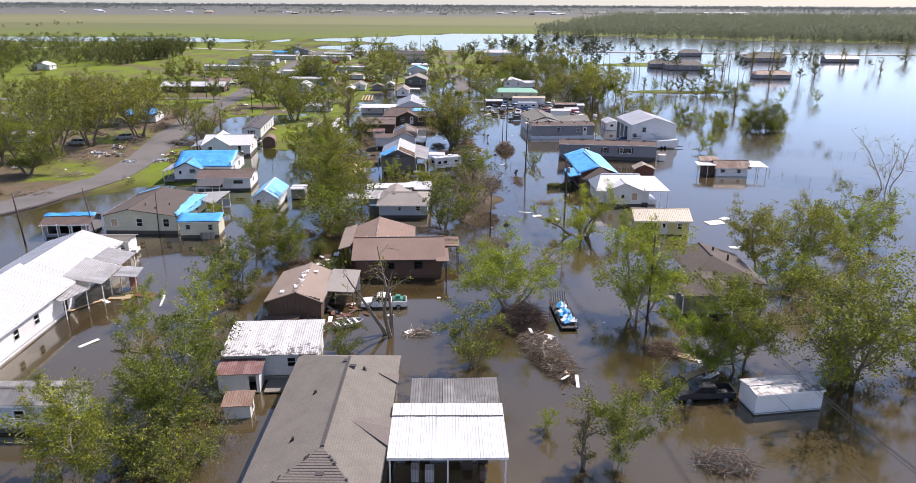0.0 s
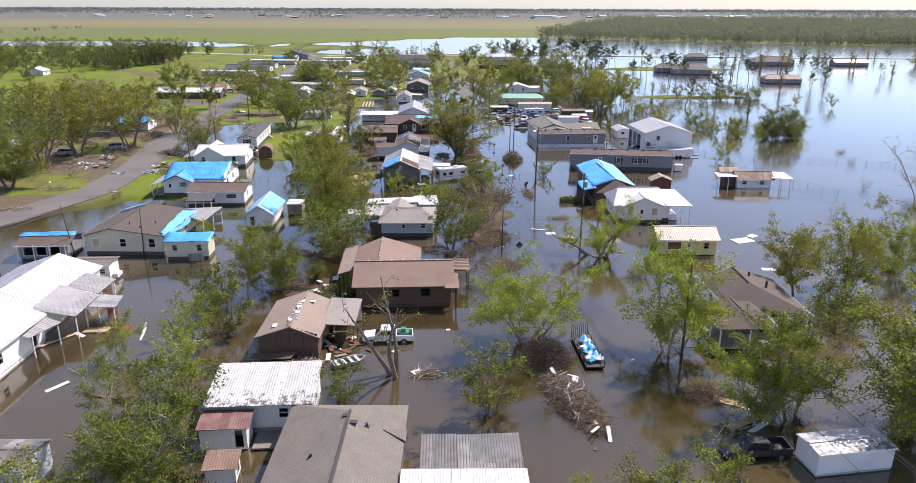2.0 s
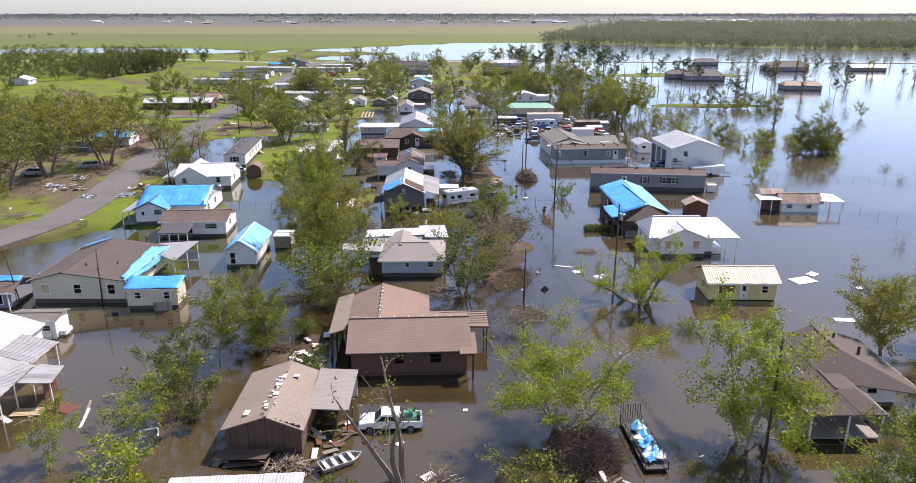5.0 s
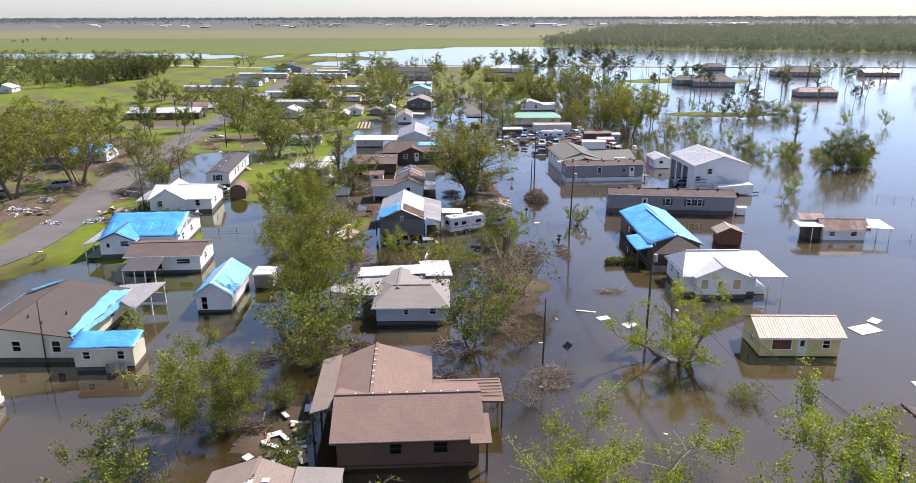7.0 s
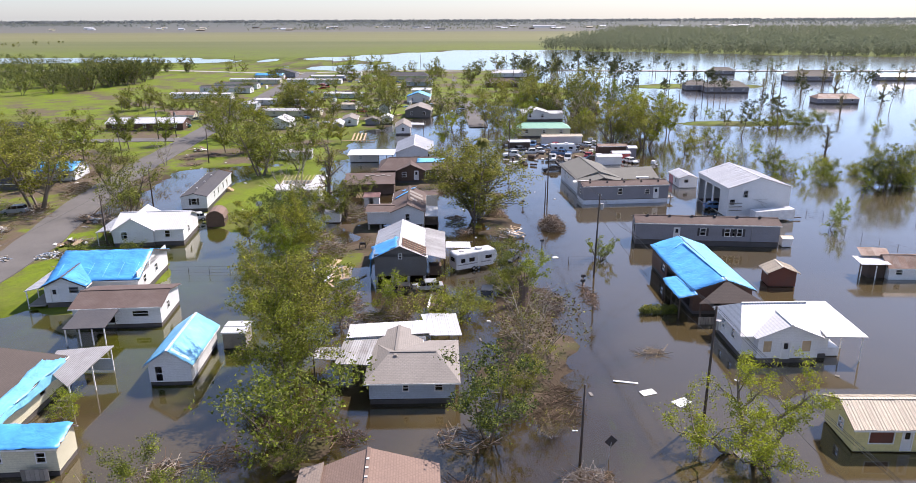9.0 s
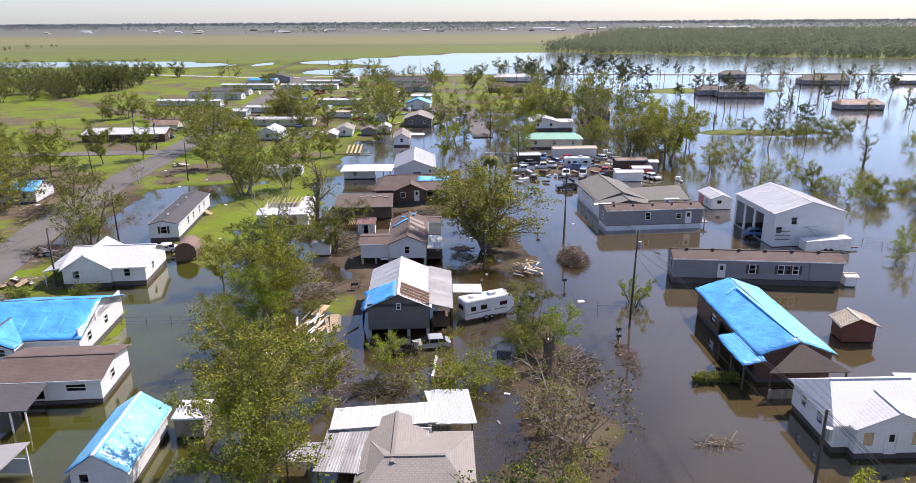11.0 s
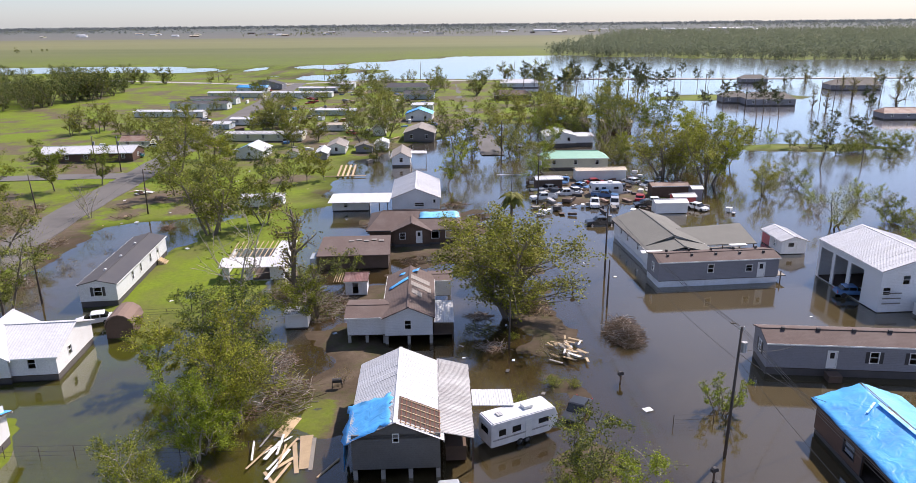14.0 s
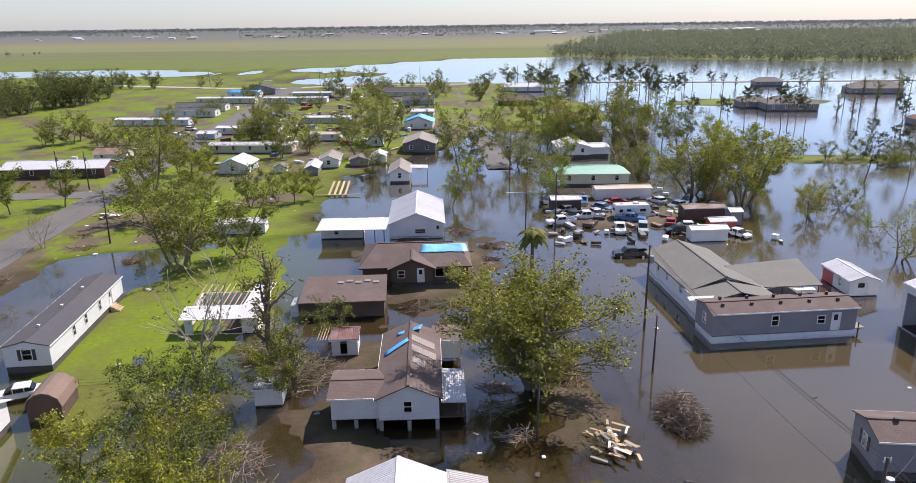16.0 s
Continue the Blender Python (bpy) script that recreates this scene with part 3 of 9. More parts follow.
shade.data.foreach_set("color", np.stack([thin, thin, thin, np.ones_like(thin)], -1).astype(np.float32).ravel())
me.materials.append(M["water"])
tagged(new("water", me), "still brown flood water standing over streets and yards", "flood water", kind="structure")


def ribbon(name, line, wide, z, mat, label, category):
    """A paved strip along a line, following the ground."""
    bm = bmesh.new()
    pts = []
    for (x0, y0), (x1, y1) in zip(line, line[1:]):
        n = max(1, int(math.hypot(x1 - x0, y1 - y0) / 4))
        pts += [(x0 + (x1 - x0) * k / n, y0 + (y1 - y0) * k / n) for k in range(n)]
    pts.append(line[-1])
    rows = []
    for k, (x, y) in enumerate(pts):
        a, b = pts[max(k - 1, 0)], pts[min(k + 1, len(pts) - 1)]
        w = Vector((b[0] - a[0], b[1] - a[1], 0)).normalized()
        side = Vector((w.y, -w.x, 0)) * wide / 2
        e = 1 + 0.04 * math.sin(k * 1.7)
        rows.append([bm.verts.new((x + side.x * s * e, y + side.y * s * e, z + dz)) for s, dz in ((-1, -0.35), (-1, -0.02), (-0.5, 0.02), (0, 0.05), (0.5, 0.02), (1, -0.02), (1, -0.35))])
    for r0, r1 in zip(rows, rows[1:]):
        for s in range(6):
            bm.faces.new((r0[s], r0[s + 1], r1[s + 1], r1[s]))
    bmesh.ops.recalc_face_normals(bm, faces=bm.faces)
    ob = mesh_object(name, bm, mat)
    return tagged(ob, label, category, kind="structure")


ribbon("road", [(-92, 112), (-82.5, 130), (-75.5, 150), (-76.5, 172), (-82, 200), (-86.5, 240), (-88, 275), (-91, 320), (-94, 360), (-98, 420), (-104, 560)], 8.0, 0.42, M["asphalt"],
       "grey cracked asphalt road with muddy edges above the flood", "road")
ribbon("road", [(-89, 282), (-110, 281), (-150, 277), (-260, 268)], 6.5, 0.4, M["asphalt"], "grey asphalt side road between lawns", "road")
ribbon("road", [(2.5, 306), (1.6, 330), (0.4, 352), (-2.5, 400), (-5.0, 457), (-7.6, 540), (-11, 580)], 6.4, 0.2, M["asphalt"], "pale asphalt street rising out of the flood", "road")
ribbon("road", [(-420, 555), (-250, 600), (-120, 548), (-60, 575), (-10, 566), (60, 572), (160, 560), (420, 545)], 6.5, 0.35, M["concrete"], "pale highway along the canal", "road")


# ---- houses ----
def wall_panel(bm, far, z0, z1, holes, thick, put, gable=None):
    """A wall along u from 0 to far, with real openings (u, z, wide, tall). put(u, z, depth) places a corner. gable: (peak u, peak z)."""
    us = sorted({0.0, far, *[h[0] for h in holes], *[h[0] + h[2] for h in holes]})
    zs = sorted({z0, z1, *[h[1] for h in holes], *[h[1] + h[3] for h in holes]})
    spot = {(u, z): bm.verts.new(put(u, z, 0)) for u in us for z in zs}
    for a, b in zip(us, us[1:]):
        for c, d in zip(zs, zs[1:]):
            um, zm = (a + b) / 2, (c + d) / 2
            if not any(h[0] < um < h[0] + h[2] and h[1] < zm < h[1] + h[3] for h in holes):
                bm.faces.new([spot[k] for k in ((a, c), (b, c), (b, d), (a, d))])
    if gable:
        bm.faces.new([spot[(u, z1)] for u in us] + [bm.verts.new(put(*gable, 0))])
    for v in [v for v in bm.verts if not v.link_faces]:
        bm.verts.remove(v)
    back = Vector(put(far / 2, z0, thick)) - Vector(put(far / 2, z0, 0))
    grown = bmesh.ops.extrude_face_region(bm, geom=list(bm.faces), use_keep_orig=True)
    for v in grown["geom"]:
        if isinstance(v, bmesh.types.BMVert):
            v.co += back


def opening(root, put, u, z, wide, tall, kind, trim):
    """A window (w), shuttered window (s), door (d), boarded window (b) or dark doorway (o) set into a wall."""
    def bar(bm, a, c, b, d, k0, k1):
        v = [bm.verts.new(put(p, q, k)) for k in (k0, k1) for p, q in ((a, c), (b, c), (b, d), (a, d))]
        for f in ((0, 1, 2, 3), (7, 6, 5, 4), (0, 4, 5, 1), (1, 5, 6, 2), (2, 6, 7, 3), (3, 7, 4, 0)):
            bm.faces.new([v[n] for n in f])

    e = 0.09
    bm = bmesh.new()
    for r in ((u - e, z - e, u, z + tall + e), (u + wide, z - e, u + wide + e, z + tall + e), (u, z + tall, u + wide, z + tall + e), (u, z - e, u + wide, z)):
        bar(bm, *r, -0.05, 0.12)
    if kind in "ws":
        bar(bm, u, z + tall / 2 - 0.03, u + wide, z + tall / 2 + 0.03, -0.01, 0.06)
        win = part("window", bm, trim, root)
        bm = bmesh.new()
        bar(bm, u, z, u + wide, z + tall, 0.06, 0.075)
        part("pane", bm, M["glass"], win)
        if kind == "s":
            for a in (u - e - 0.38, u + wide + e + 0.02):
                bm = bmesh.new()
                bar(bm, a, z - 0.05, a + 0.36, z + tall + 0.05, -0.06, -0.002)
                part("shutter", bm, M["dark_trim"], win)
    elif kind == "o":
        part("doorway", bm, trim, root)
    else:
        door = part("door" if kind == "d" else "window", bm, trim, root)
        bm = bmesh.new()
        bar(bm, u, z, u + wide, z + tall, 0.03, 0.08)
        part("leaf" if kind == "d" else "board", bm, M["white_wall"] if kind == "d" else M["new_wood"], door)
        if kind == "d":
            bm = bmesh.new()
            bar(bm, u + wide * 0.25, z + tall * 0.55, u + wide * 0.75, z + tall * 0.9, 0.015, 0.03)
            part("pane", bm, M["car_glass"], door)


def sheet_mesh(name, wide, far, mat, ribs=4, tall=0.026):
    """One ribbed metal sheet, wide along x, far along y."""
    prof = [(0.0, 0.0)]
    step = wide / ribs
    for k in range(ribs):
        a = k * step
        prof += [(a + step * 0.62, 0.0), (a + step * 0.72, tall), (a + step * 0.9, tall), (a + step, 0.0)]
    bm = bmesh.new()
    for y0, y1 in ((0, far),):
        a = [bm.verts.new((u, y0, h)) for u, h in prof]
        b = [bm.verts.new((u, y1, h)) for u, h in prof]
        c = [bm.verts.new((u, y, -0.02)) for u, y in ((0, y0), (wide, y0), (wide, y1), (0, y1))]
        for k in range(len(prof) - 1):
            bm.faces.new((a[k], a[k + 1], b[k + 1], b[k]))
        bm.faces.new(c[::-1])
        bm.faces.new((*a[::-1], c[0], c[1]))
        bm.faces.new((*b, c[2], c[3]))
        bm.faces.new((a[0], b[0], c[3], c[0]))
        bm.faces.new((a[-1], c[1], c[2], b[-1]))
    me = bpy.data.meshes.new(name)
    bm.normal_update()
    bm.to_mesh(me)
    bm.free()
    me.materials.append(mat)
    return me


def sheets(root, quad, mat, rng, skip=(), width=0.95, ribs=4, label=""):
    """Cover a slope (eave start, eave end, top end, top start) with ribbed sheets, each a piece of its own."""
    a, b, c, d = [Vector(v) for v in quad]
    along, up = (b - a).normalized(), (d - a)
    far = up.length
    up.normalize()
    nor = along.cross(up)
    n = max(1, round((b - a).length / width))
    w = (b - a).length / n
    me = sheet_mesh("roof_sheet", w + 0.02, far, mat, ribs)
    for k in range(n):
        if k in skip:
            continue
        at = a + along * w * k + nor * (0.03 + 0.008 * (k % 2))
        m = Matrix((along, up, nor)).transposed().to_4x4()
        m.translation = at - up * rng.uniform(0, 0.06)
        again("roof_sheet", me, root, m @ pose(0, 0, 0, rng.uniform(-0.25, 0.25), rng.uniform(-0.2, 0.2), rng.uniform(-0.25, 0.25)), label if k == 0 else "")


def roof_quads(w, d, ze, zr, axis, over, ridge=0.5, hip=0.0, x0=0.0, y0=0.0):
    """Slopes of a pitched roof over a plan, as eave start, eave end, top end, top start."""
    o = over
    if axis == "y":
        rx = x0 + w * ridge
        dl, dr = o * (zr - ze) / (w * ridge), o * (zr - ze) / (w * (1 - ridge))
        h = hip
        q = [((x0 - o, y0 + d + o, ze - dl), (x0 - o, y0 - o, ze - dl), (rx, y0 - o + h, zr), (rx, y0 + d + o - h, zr)),
             ((x0 + w + o, y0 - o, ze - dr), (x0 + w + o, y0 + d + o, ze - dr), (rx, y0 + d + o - h, zr), (rx, y0 - o + h, zr))]
        if hip:
            q += [((x0 - o, y0 - o, ze - dl), (x0 + w + o, y0 - o, ze - dl), (rx, y0 - o + h, zr)), ((x0 + w + o, y0 + d + o, ze - dl), (x0 - o, y0 + d + o, ze - dl), (rx, y0 + d + o - h, zr))]
        return q
    ry = y0 + d * ridge
    dl, dr = o * (zr - ze) / (d * ridge), o * (zr - ze) / (d * (1 - ridge))
    h = hip
    q = [((x0 - o, y0 - o, ze - dl), (x0 + w + o, y0 - o, ze - dl), (x0 + w + o - h, ry, zr), (x0 - o + h, ry, zr)),
         ((x0 + w + o, y0 + d + o, ze - dr), (x0 - o, y0 + d + o, ze - dr), (x0 - o + h, ry, zr), (x0 + w + o - h, ry, zr))]
    if hip:
        q += [((x0 + w + o, y0 - o, ze - dl), (x0 + w + o, y0 + d + o, ze - dl), (x0 + w + o - h, ry, zr)), ((x0 - o, y0 + d + o, ze - dl), (x0 - o, y0 - o, ze - dl), (x0 - o + h, ry, zr))]
    return q


def wing(root, x0, y0, w, d, z0, ze, zr, axis, wall, roof, rng, over=0.35, ridge=0.5, hip=0.0, metal=False, holes=(), trim="trim", base="skirt", fascia="trim", piers=False, skip=(), bare=False, sides="snew"):
    """Walls, base, floor and roof of one block. holes: (side, u, z, wide, tall, kind); sides are s, n, e, w; z from the floor."""
    wall_m, th = M[wall], 0.14
    puts = {"s": lambda u, z, k: (x0 + u, y0 + k, z), "n": lambda u, z, k: (x0 + u, y0 + d - k, z),
            "w": lambda u, z, k: (x0 + k, y0 + u, z), "e": lambda u, z, k: (x0 + w - k, y0 + u, z)}
    flat = zr <= ze + 0.02
    for side in sides:
        far = w if side in "sn" else d
        put = puts[side]
        if side in "we":
            inner = puts[side]
            put = lambda u, z, k, inner=inner: inner(min(max(u, th + 0.002), d - th - 0.002), z, k)
        cut = [(h[1], z0 + h[2], h[3], h[4]) for h in holes if h[0] == side]
        gable = None
        if not hip and not flat and ((axis == "y" and side in "sn") or (axis == "x" and side in "we")):
            gable = (far * ridge, zr - 0.06)
        bm = bmesh.new()
        wall_panel(bm, far, z0, ze - 0.02, cut, th, put, gable)
        bmesh.ops.recalc_face_normals(bm, faces=bm.faces)
        part("wall", bm, wall_m, root)
    for h in holes:
        opening(root, puts[h[0]], h[1], z0 + h[2], h[3], h[4], h[5], M[trim])
    part("floor", boxes((x0 + th, y0 + th, z0 - 0.12, x0 + w - th, y0 + d - th, z0 + 0.04)), M["dark_wood"], root)
    if piers:
        for k in range(int(w / 2.2) + 1):
            for j in range(int(d / 3) + 1):
                px, py = x0 + 0.2 + k * (w - 0.4) / max(1, int(w / 2.2)), y0 + 0.2 + j * (d - 0.4) / max(1, int(d / 3))
                part("pier", boxes((px - 0.18, py - 0.18, -1.2, px + 0.18, py + 0.18, z0 - 0.12)), M["concrete"], root)
    elif z0 > -0.5:
        part("base", boxes((x0 + 0.06, y0 + 0.06, -1.2, x0 + w - 0.06, y0 + d - 0.06, z0 - 0.125)), M[base], root)
    if bare:
        return
    if flat:
        o = over
        quads = [((x0 - o, y0 - o, ze), (x0 + w + o, y0 - o, ze), (x0 + w + o, y0 + d + o, ze), (x0 - o, y0 + d + o, ze))]
    else:
        quads = roof_quads(w, d, ze, zr, axis, over, ridge, hip, x0, y0)
    roof_on(root, quads, roof, rng, metal, fascia, skip)


def roof_on(root, quads, roof, rng, metal=False, fascia="trim", skip=()):
    for k, q in enumerate(quads):
        if metal and len(q) == 4:
            bm = bmesh.new()
            slab(bm, q, 0.05)
            part("roof_deck", bm, M["old_wood"], root)
            sheets(root, q, M[roof], rng, skip if k == 0 else ())
        else:
            bm = bmesh.new()
            slab(bm, q, 0.11)
            part("roof", bm, M[roof], root)
        if k < 2:
            bm = bmesh.new()
            a, b = Vector(q[0]), Vector(q[1])
            out = (b - a).normalized().cross(Vector((0, 0, 1))) * 0.03
            beam(bm, a + out - Vector((0, 0, 0.1)), b + out - Vector((0, 0, 0.1)), 0.05, 0.16)
            part("fascia", bm, M[fascia], root)
    if len(quads) > 1 and len(quads[0]) == 4:
        a, b = Vector(quads[0][3]), Vector(quads[0][2])
        bm = bmesh.new()
        beam(bm, a + Vector((0, 0, 0.02)), b + Vector((0, 0, 0.02)), 0.28, 0.09)
        part("ridge_cap", bm, M[roof], root)


def posts(root, spots, z1, mat="trim", thick=0.12, name="post"):
    for x, y in spots:
        part(name, boxes((x - thick / 2, y - thick / 2, -1.2, x + thick / 2, y + thick / 2, z1)), M[mat], root)


def canopy(root, quad, roof, rng, metal=True, thick=0.08, name="canopy_roof"):
    """A lean-to or porch roof on its own."""
    if metal:
        sheets(root, quad, M[roof], rng)
        bm = bmesh.new()
        slab(bm, quad, 0.05)
        part("roof_deck", bm, M[roof], root)
    else:
        bm = bmesh.new()
        slab(bm, quad, thick)
        part(name, bm, M[roof], root)


def tarp_on(root, quad, mat="blue_tarp", lift=0.05, n=9, seed=1, ragged=0.12, battens=0, name="tarp"):
    """A plastic sheet that sags over a roof slope, with nailed battens."""
    rng = random.Random(seed)
    a, b, c, d = [Vector(v) for v in quad]
    nor = (b - a).cross(d - a).normalized()
    bm = bmesh.new()
    grid = []
    for j in range(n + 1):
        row = []
        for i in range(n + 1):
            u, v = i / n, j / n
            q = a.lerp(b, u).lerp(d.lerp(c, u), v)
            edge = i in (0, n) or j in (0, n)
            q += (b - a).normalized() * rng.uniform(-ragged, ragged) * edge + (d - a).normalized() * rng.uniform(-ragged, ragged) * edge
            row.append(bm.verts.new(q + nor * (lift + rng.uniform(0, 0.05))))
        grid.append(row)
    for j in range(n):
        for i in range(n):
            bm.faces.new((grid[j][i], grid[j][i + 1], grid[j + 1][i + 1], grid[j + 1][i]))
    ext = bmesh.ops.extrude_face_region(bm, geom=list(bm.faces))
    for v in ext["geom"]:
        if isinstance(v, bmesh.types.BMVert):
            v.co += nor * 0.012
    bmesh.ops.recalc_face_normals(bm, faces=bm.faces)
    ob = part(name, bm, M[mat], root, "wrinkled blue plastic tarpaulin", True)
    for k in range(battens):
        u = (k + 0.5) / battens
        p0, p1 = a.lerp(b, u) + nor * (lift + 0.07), d.lerp(c, u) + nor * (lift + 0.07)
        bm = bmesh.new()
        beam(bm, p0.lerp(p1, 0.1), p0.lerp(p1, 0.55), 0.07, 0.03)
        part("batten", bm, M["pale_blue_tarp"], ob)
    return ob


# ---- houses, near to far ----
def start(name, x, y, yaw, label, category="house", group=""):
    return thing(name, pose(x, y, 0, 0, 0, yaw), label, category, group), random.Random(int(abs(x * 31 + y * 17)))


# grey shingled house by the start, hipped to the south, with a carport
r, g = start("house", -15.9, 41.0, 0, "large house with a worn grey shingle roof standing in flood water")
wing(r, 0.35, 0.3, 9.4, 23.0, 0.5, 3.0, 4.9, "y", "white_siding", "grey_shingle", g, bare=True, sides="ew")
for yy in (0.3, 23.3):
    bm = bmesh.new()
    wall_panel(bm, 9.4, 0.5, 2.98, [], 0.14, lambda u, z, k, yy=yy: (0.35 + u, yy + (k if yy < 1 else -k), z), None)
    bmesh.ops.recalc_face_normals(bm, faces=bm.faces)
    part("wall", bm, M["white_siding"], r)
hx, ln, rs, rn = 5.7, 23.7, 5.2, 19.6
roof_on(r, [((-0.1, ln, 2.9), (-0.1, -0.1, 2.9), (hx, rs, 4.9), (hx, rn, 4.9)), ((10.2, -0.1, 2.9), (10.2, ln, 2.9), (hx, rn, 4.9), (hx, rs, 4.9)),
            ((-0.1, -0.1, 2.9), (10.2, -0.1, 2.9), (hx, rs, 4.9)), ((10.2, ln, 2.9), (-0.1, ln, 2.9), (hx, rn, 4.9))], "grey_shingle", g, fascia="dark_trim")
for quad in ([(7.0, 9.9, 4.26), (10.35, 8.0, 2.98), (10.35, 10.1, 3.3)], [(7.0, 9.9, 4.26), (10.35, 10.1, 3.3), (10.35, 12.2, 2.98)], [(8.5, 18.6, 3.68), (10.35, 18.0, 2.98), (10.35, 19.7, 2.98)]):
    bm = bmesh.new()
    slab(bm, [(x, y, z + 0.05) for x, y, z in quad], 0.08)
    part("valley_roof", bm, M["bark_shingle"], r)
for k in range(22):                                        # thin weathered courses on the southern hip
    f = 0.03 + 0.042 * k
    y, z, half = -0.1 + 5.3 * f, 2.9 + 2.0 * f + 0.012, 1 - f
    bm = bmesh.new()
    slab(bm, [(5.7 - 5.55 * half, y, z + 0.035), (5.7 + 4.25 * half, y, z + 0.035), (5.7 + 4.25 * (half - 0.04), y + 0.2, z + 0.085), (5.7 - 5.55 * (half - 0.04), y + 0.2, z + 0.085)], 0.025)
    part("lath", bm, M["bark_shingle"], r)
rng_hip = random.Random(77)
for side in (-5.7, 4.4):                                   # torn ridge caps curling along both hips
    for k in range(16):
        f = 0.08 + 0.058 * k + rng_hip.uniform(-0.02, 0.02)
        if rng_hip.random() < 0.25:
            continue
        x, y, z = 5.7 + side * (1 - f), -0.1 + 5.3 * f, 2.9 + 2.0 * f + 0.09
        long = rng_hip.uniform(0.012, 0.035)
        bm = bmesh.new()
        beam(bm, (x, y, z), (x - side * long, y + 5.3 * long, z + 2.0 * long + rng_hip.uniform(0, 0.1)), rng_hip.uniform(0.08, 0.2), 0.04)
        part("torn_shingle", bm, M["dark_trim"], r)
for x, y, z in ((3.4, 14.3, 4.1), (2.9, 7.4, 3.95), (4.8, 1.2, 3.4), (7.2, 18.3, 4.25)):
    bm = bmesh.new()
    tube(bm, [(x, y, z - 0.15), (x, y, z + 0.28)], [0.11, 0.11], 8)
    box(bm, x - 0.2, y - 0.2, z - 0.1, x + 0.2, y + 0.2, z)
    part("roof_vent", bm, M["dark_trim"], r)
bm = bmesh.new()
beam(bm, (hx, rs, 4.97), (hx, rn, 4.97), 0.2, 0.06)
part("ridge_strip", bm, M["dark_trim"], r, "dark felt strip along the ridge")
for x, y in ((0.3, rs * 0.45), (-0.2, rn - 0.6), (0.5, rn - 1.6)):
    part("ridge_flap", boxes((hx + x - 0.3, y - 0.25, 4.55 + 0.06 * y / 4, hx + x + 0.3, y + 0.2, 4.62 + 0.06 * y / 4)), M["dark_trim"], r, "torn dark flap of roof felt")
r, g = start("carport", -5.5, 47.4, 1, "white ribbed metal carport roof on thin posts", "carport")
canopy(r, [(0, 0, 3.0), (9.6, 0, 3.0), (9.6, 7.6, 3.25), (0, 7.6, 3.25)], "white_metal", g)
posts(r, [(0.2, 0.3), (4.8, 0.3), (9.4, 0.3), (0.2, 7.2), (9.4, 7.2)], 3.0, "trim")
part("beam", boxes((0, 0.02, 2.78, 9.6, 0.14, 2.96)), M["trim"], r)
part("gutter", boxes((0, 7.62, 3.0, 9.6, 7.78, 3.16)), M["grey_metal"], r)
part("roof_seam", boxes((0.05, 5.55, 3.27, 9.55, 5.66, 3.3)), M["dark_trim"], r)
rr = random.Random(3)
for k in range(16):
    x, y, h = rr.uniform(0.6, 8.4), rr.uniform(0.8, 6.0), rr.uniform(0.5, 1.3)
    part("stored_box", boxes((x, y, -0.3, x + rr.uniform(0.4, 1.1), y + rr.uniform(0.4, 0.9), h)), M[rr.choice(("dark_trim", "dark_wood", "old_wood", "grey_metal"))], r)
r, g = start("lean_to", -4.3, 56.2, 1, "torn weathered zinc sheets of a collapsing lean-to", "lean-to")
canopy(r, [(0, 0, 2.2), (3.0, 0, 2.2), (3.0, 4.6, 2.5), (0, 4.6, 2.5)], "old_zinc", g)
canopy(r, [(3.0, -0.2, 2.3), (8.2, -0.2, 2.2), (8.2, 4.7, 2.55), (3.0, 4.5, 2.5)], "old_zinc", g)
posts(r, [(0.2, 0.3), (8.0, 0.3), (0.2, 4.3), (8.0, 4.3)], 2.2, "old_wood")

# white outbuilding with a rust-eaten white roof, its red annex and a hut
r, g = start("house", -23.9, 64.2, 4, "white outbuilding with a rust-flecked white metal roof")
wing(r, 0.3, 0.2, 9.2, 6.2, 0.5, 3.0, 3.02, "x", "white_wall", "rusty_white_metal", g, bare=True,
     holes=[("s", 6.3, 1.0, 0.8, 0.95, "w"), ("s", 8.2, 0.0, 0.85, 2.0, "o"), ("e", 2.4, 1.0, 0.9, 1.0, "w")], base="concrete")
canopy(r, [(0, -0.3, 3.05), (9.8, -0.3, 3.05), (9.8, 6.8, 3.6), (0, 6.8, 3.6)], "rusty_white_metal", g)
part("gable_board", boxes((0.3, 6.2, 2.9, 9.5, 6.34, 3.5)), M["white_wall"], r)
part("deck", boxes((4.6, -2.6, 0.1, 9.4, 0.1, 0.24)), M["grey_wood"], r)
posts(r, [(4.8, -2.4), (7.0, -2.4), (9.2, -2.4)], 0.1, "dark_wood")
r, g = start("shed", -23.6, 61.7, 4, "white annex with a faded red ribbed roof", "shed")
wing(r, 0.1, 0.1, 4.0, 2.2, 0.1, 2.25, 2.26, "x", "white_wall", "red_metal", g, bare=True, holes=[("s", 3.0, 0.2, 0.7, 1.7, "o")])
canopy(r, [(-0.1, -0.2, 2.3), (4.4, -0.2, 2.3), (4.4, 2.4, 2.65), (-0.1, 2.4, 2.65)], "red_metal", g)
r, g = start("shed", -21.6, 57.4, 6, "small white hut with a rusted sheet roof leaning in the flood", "shed")
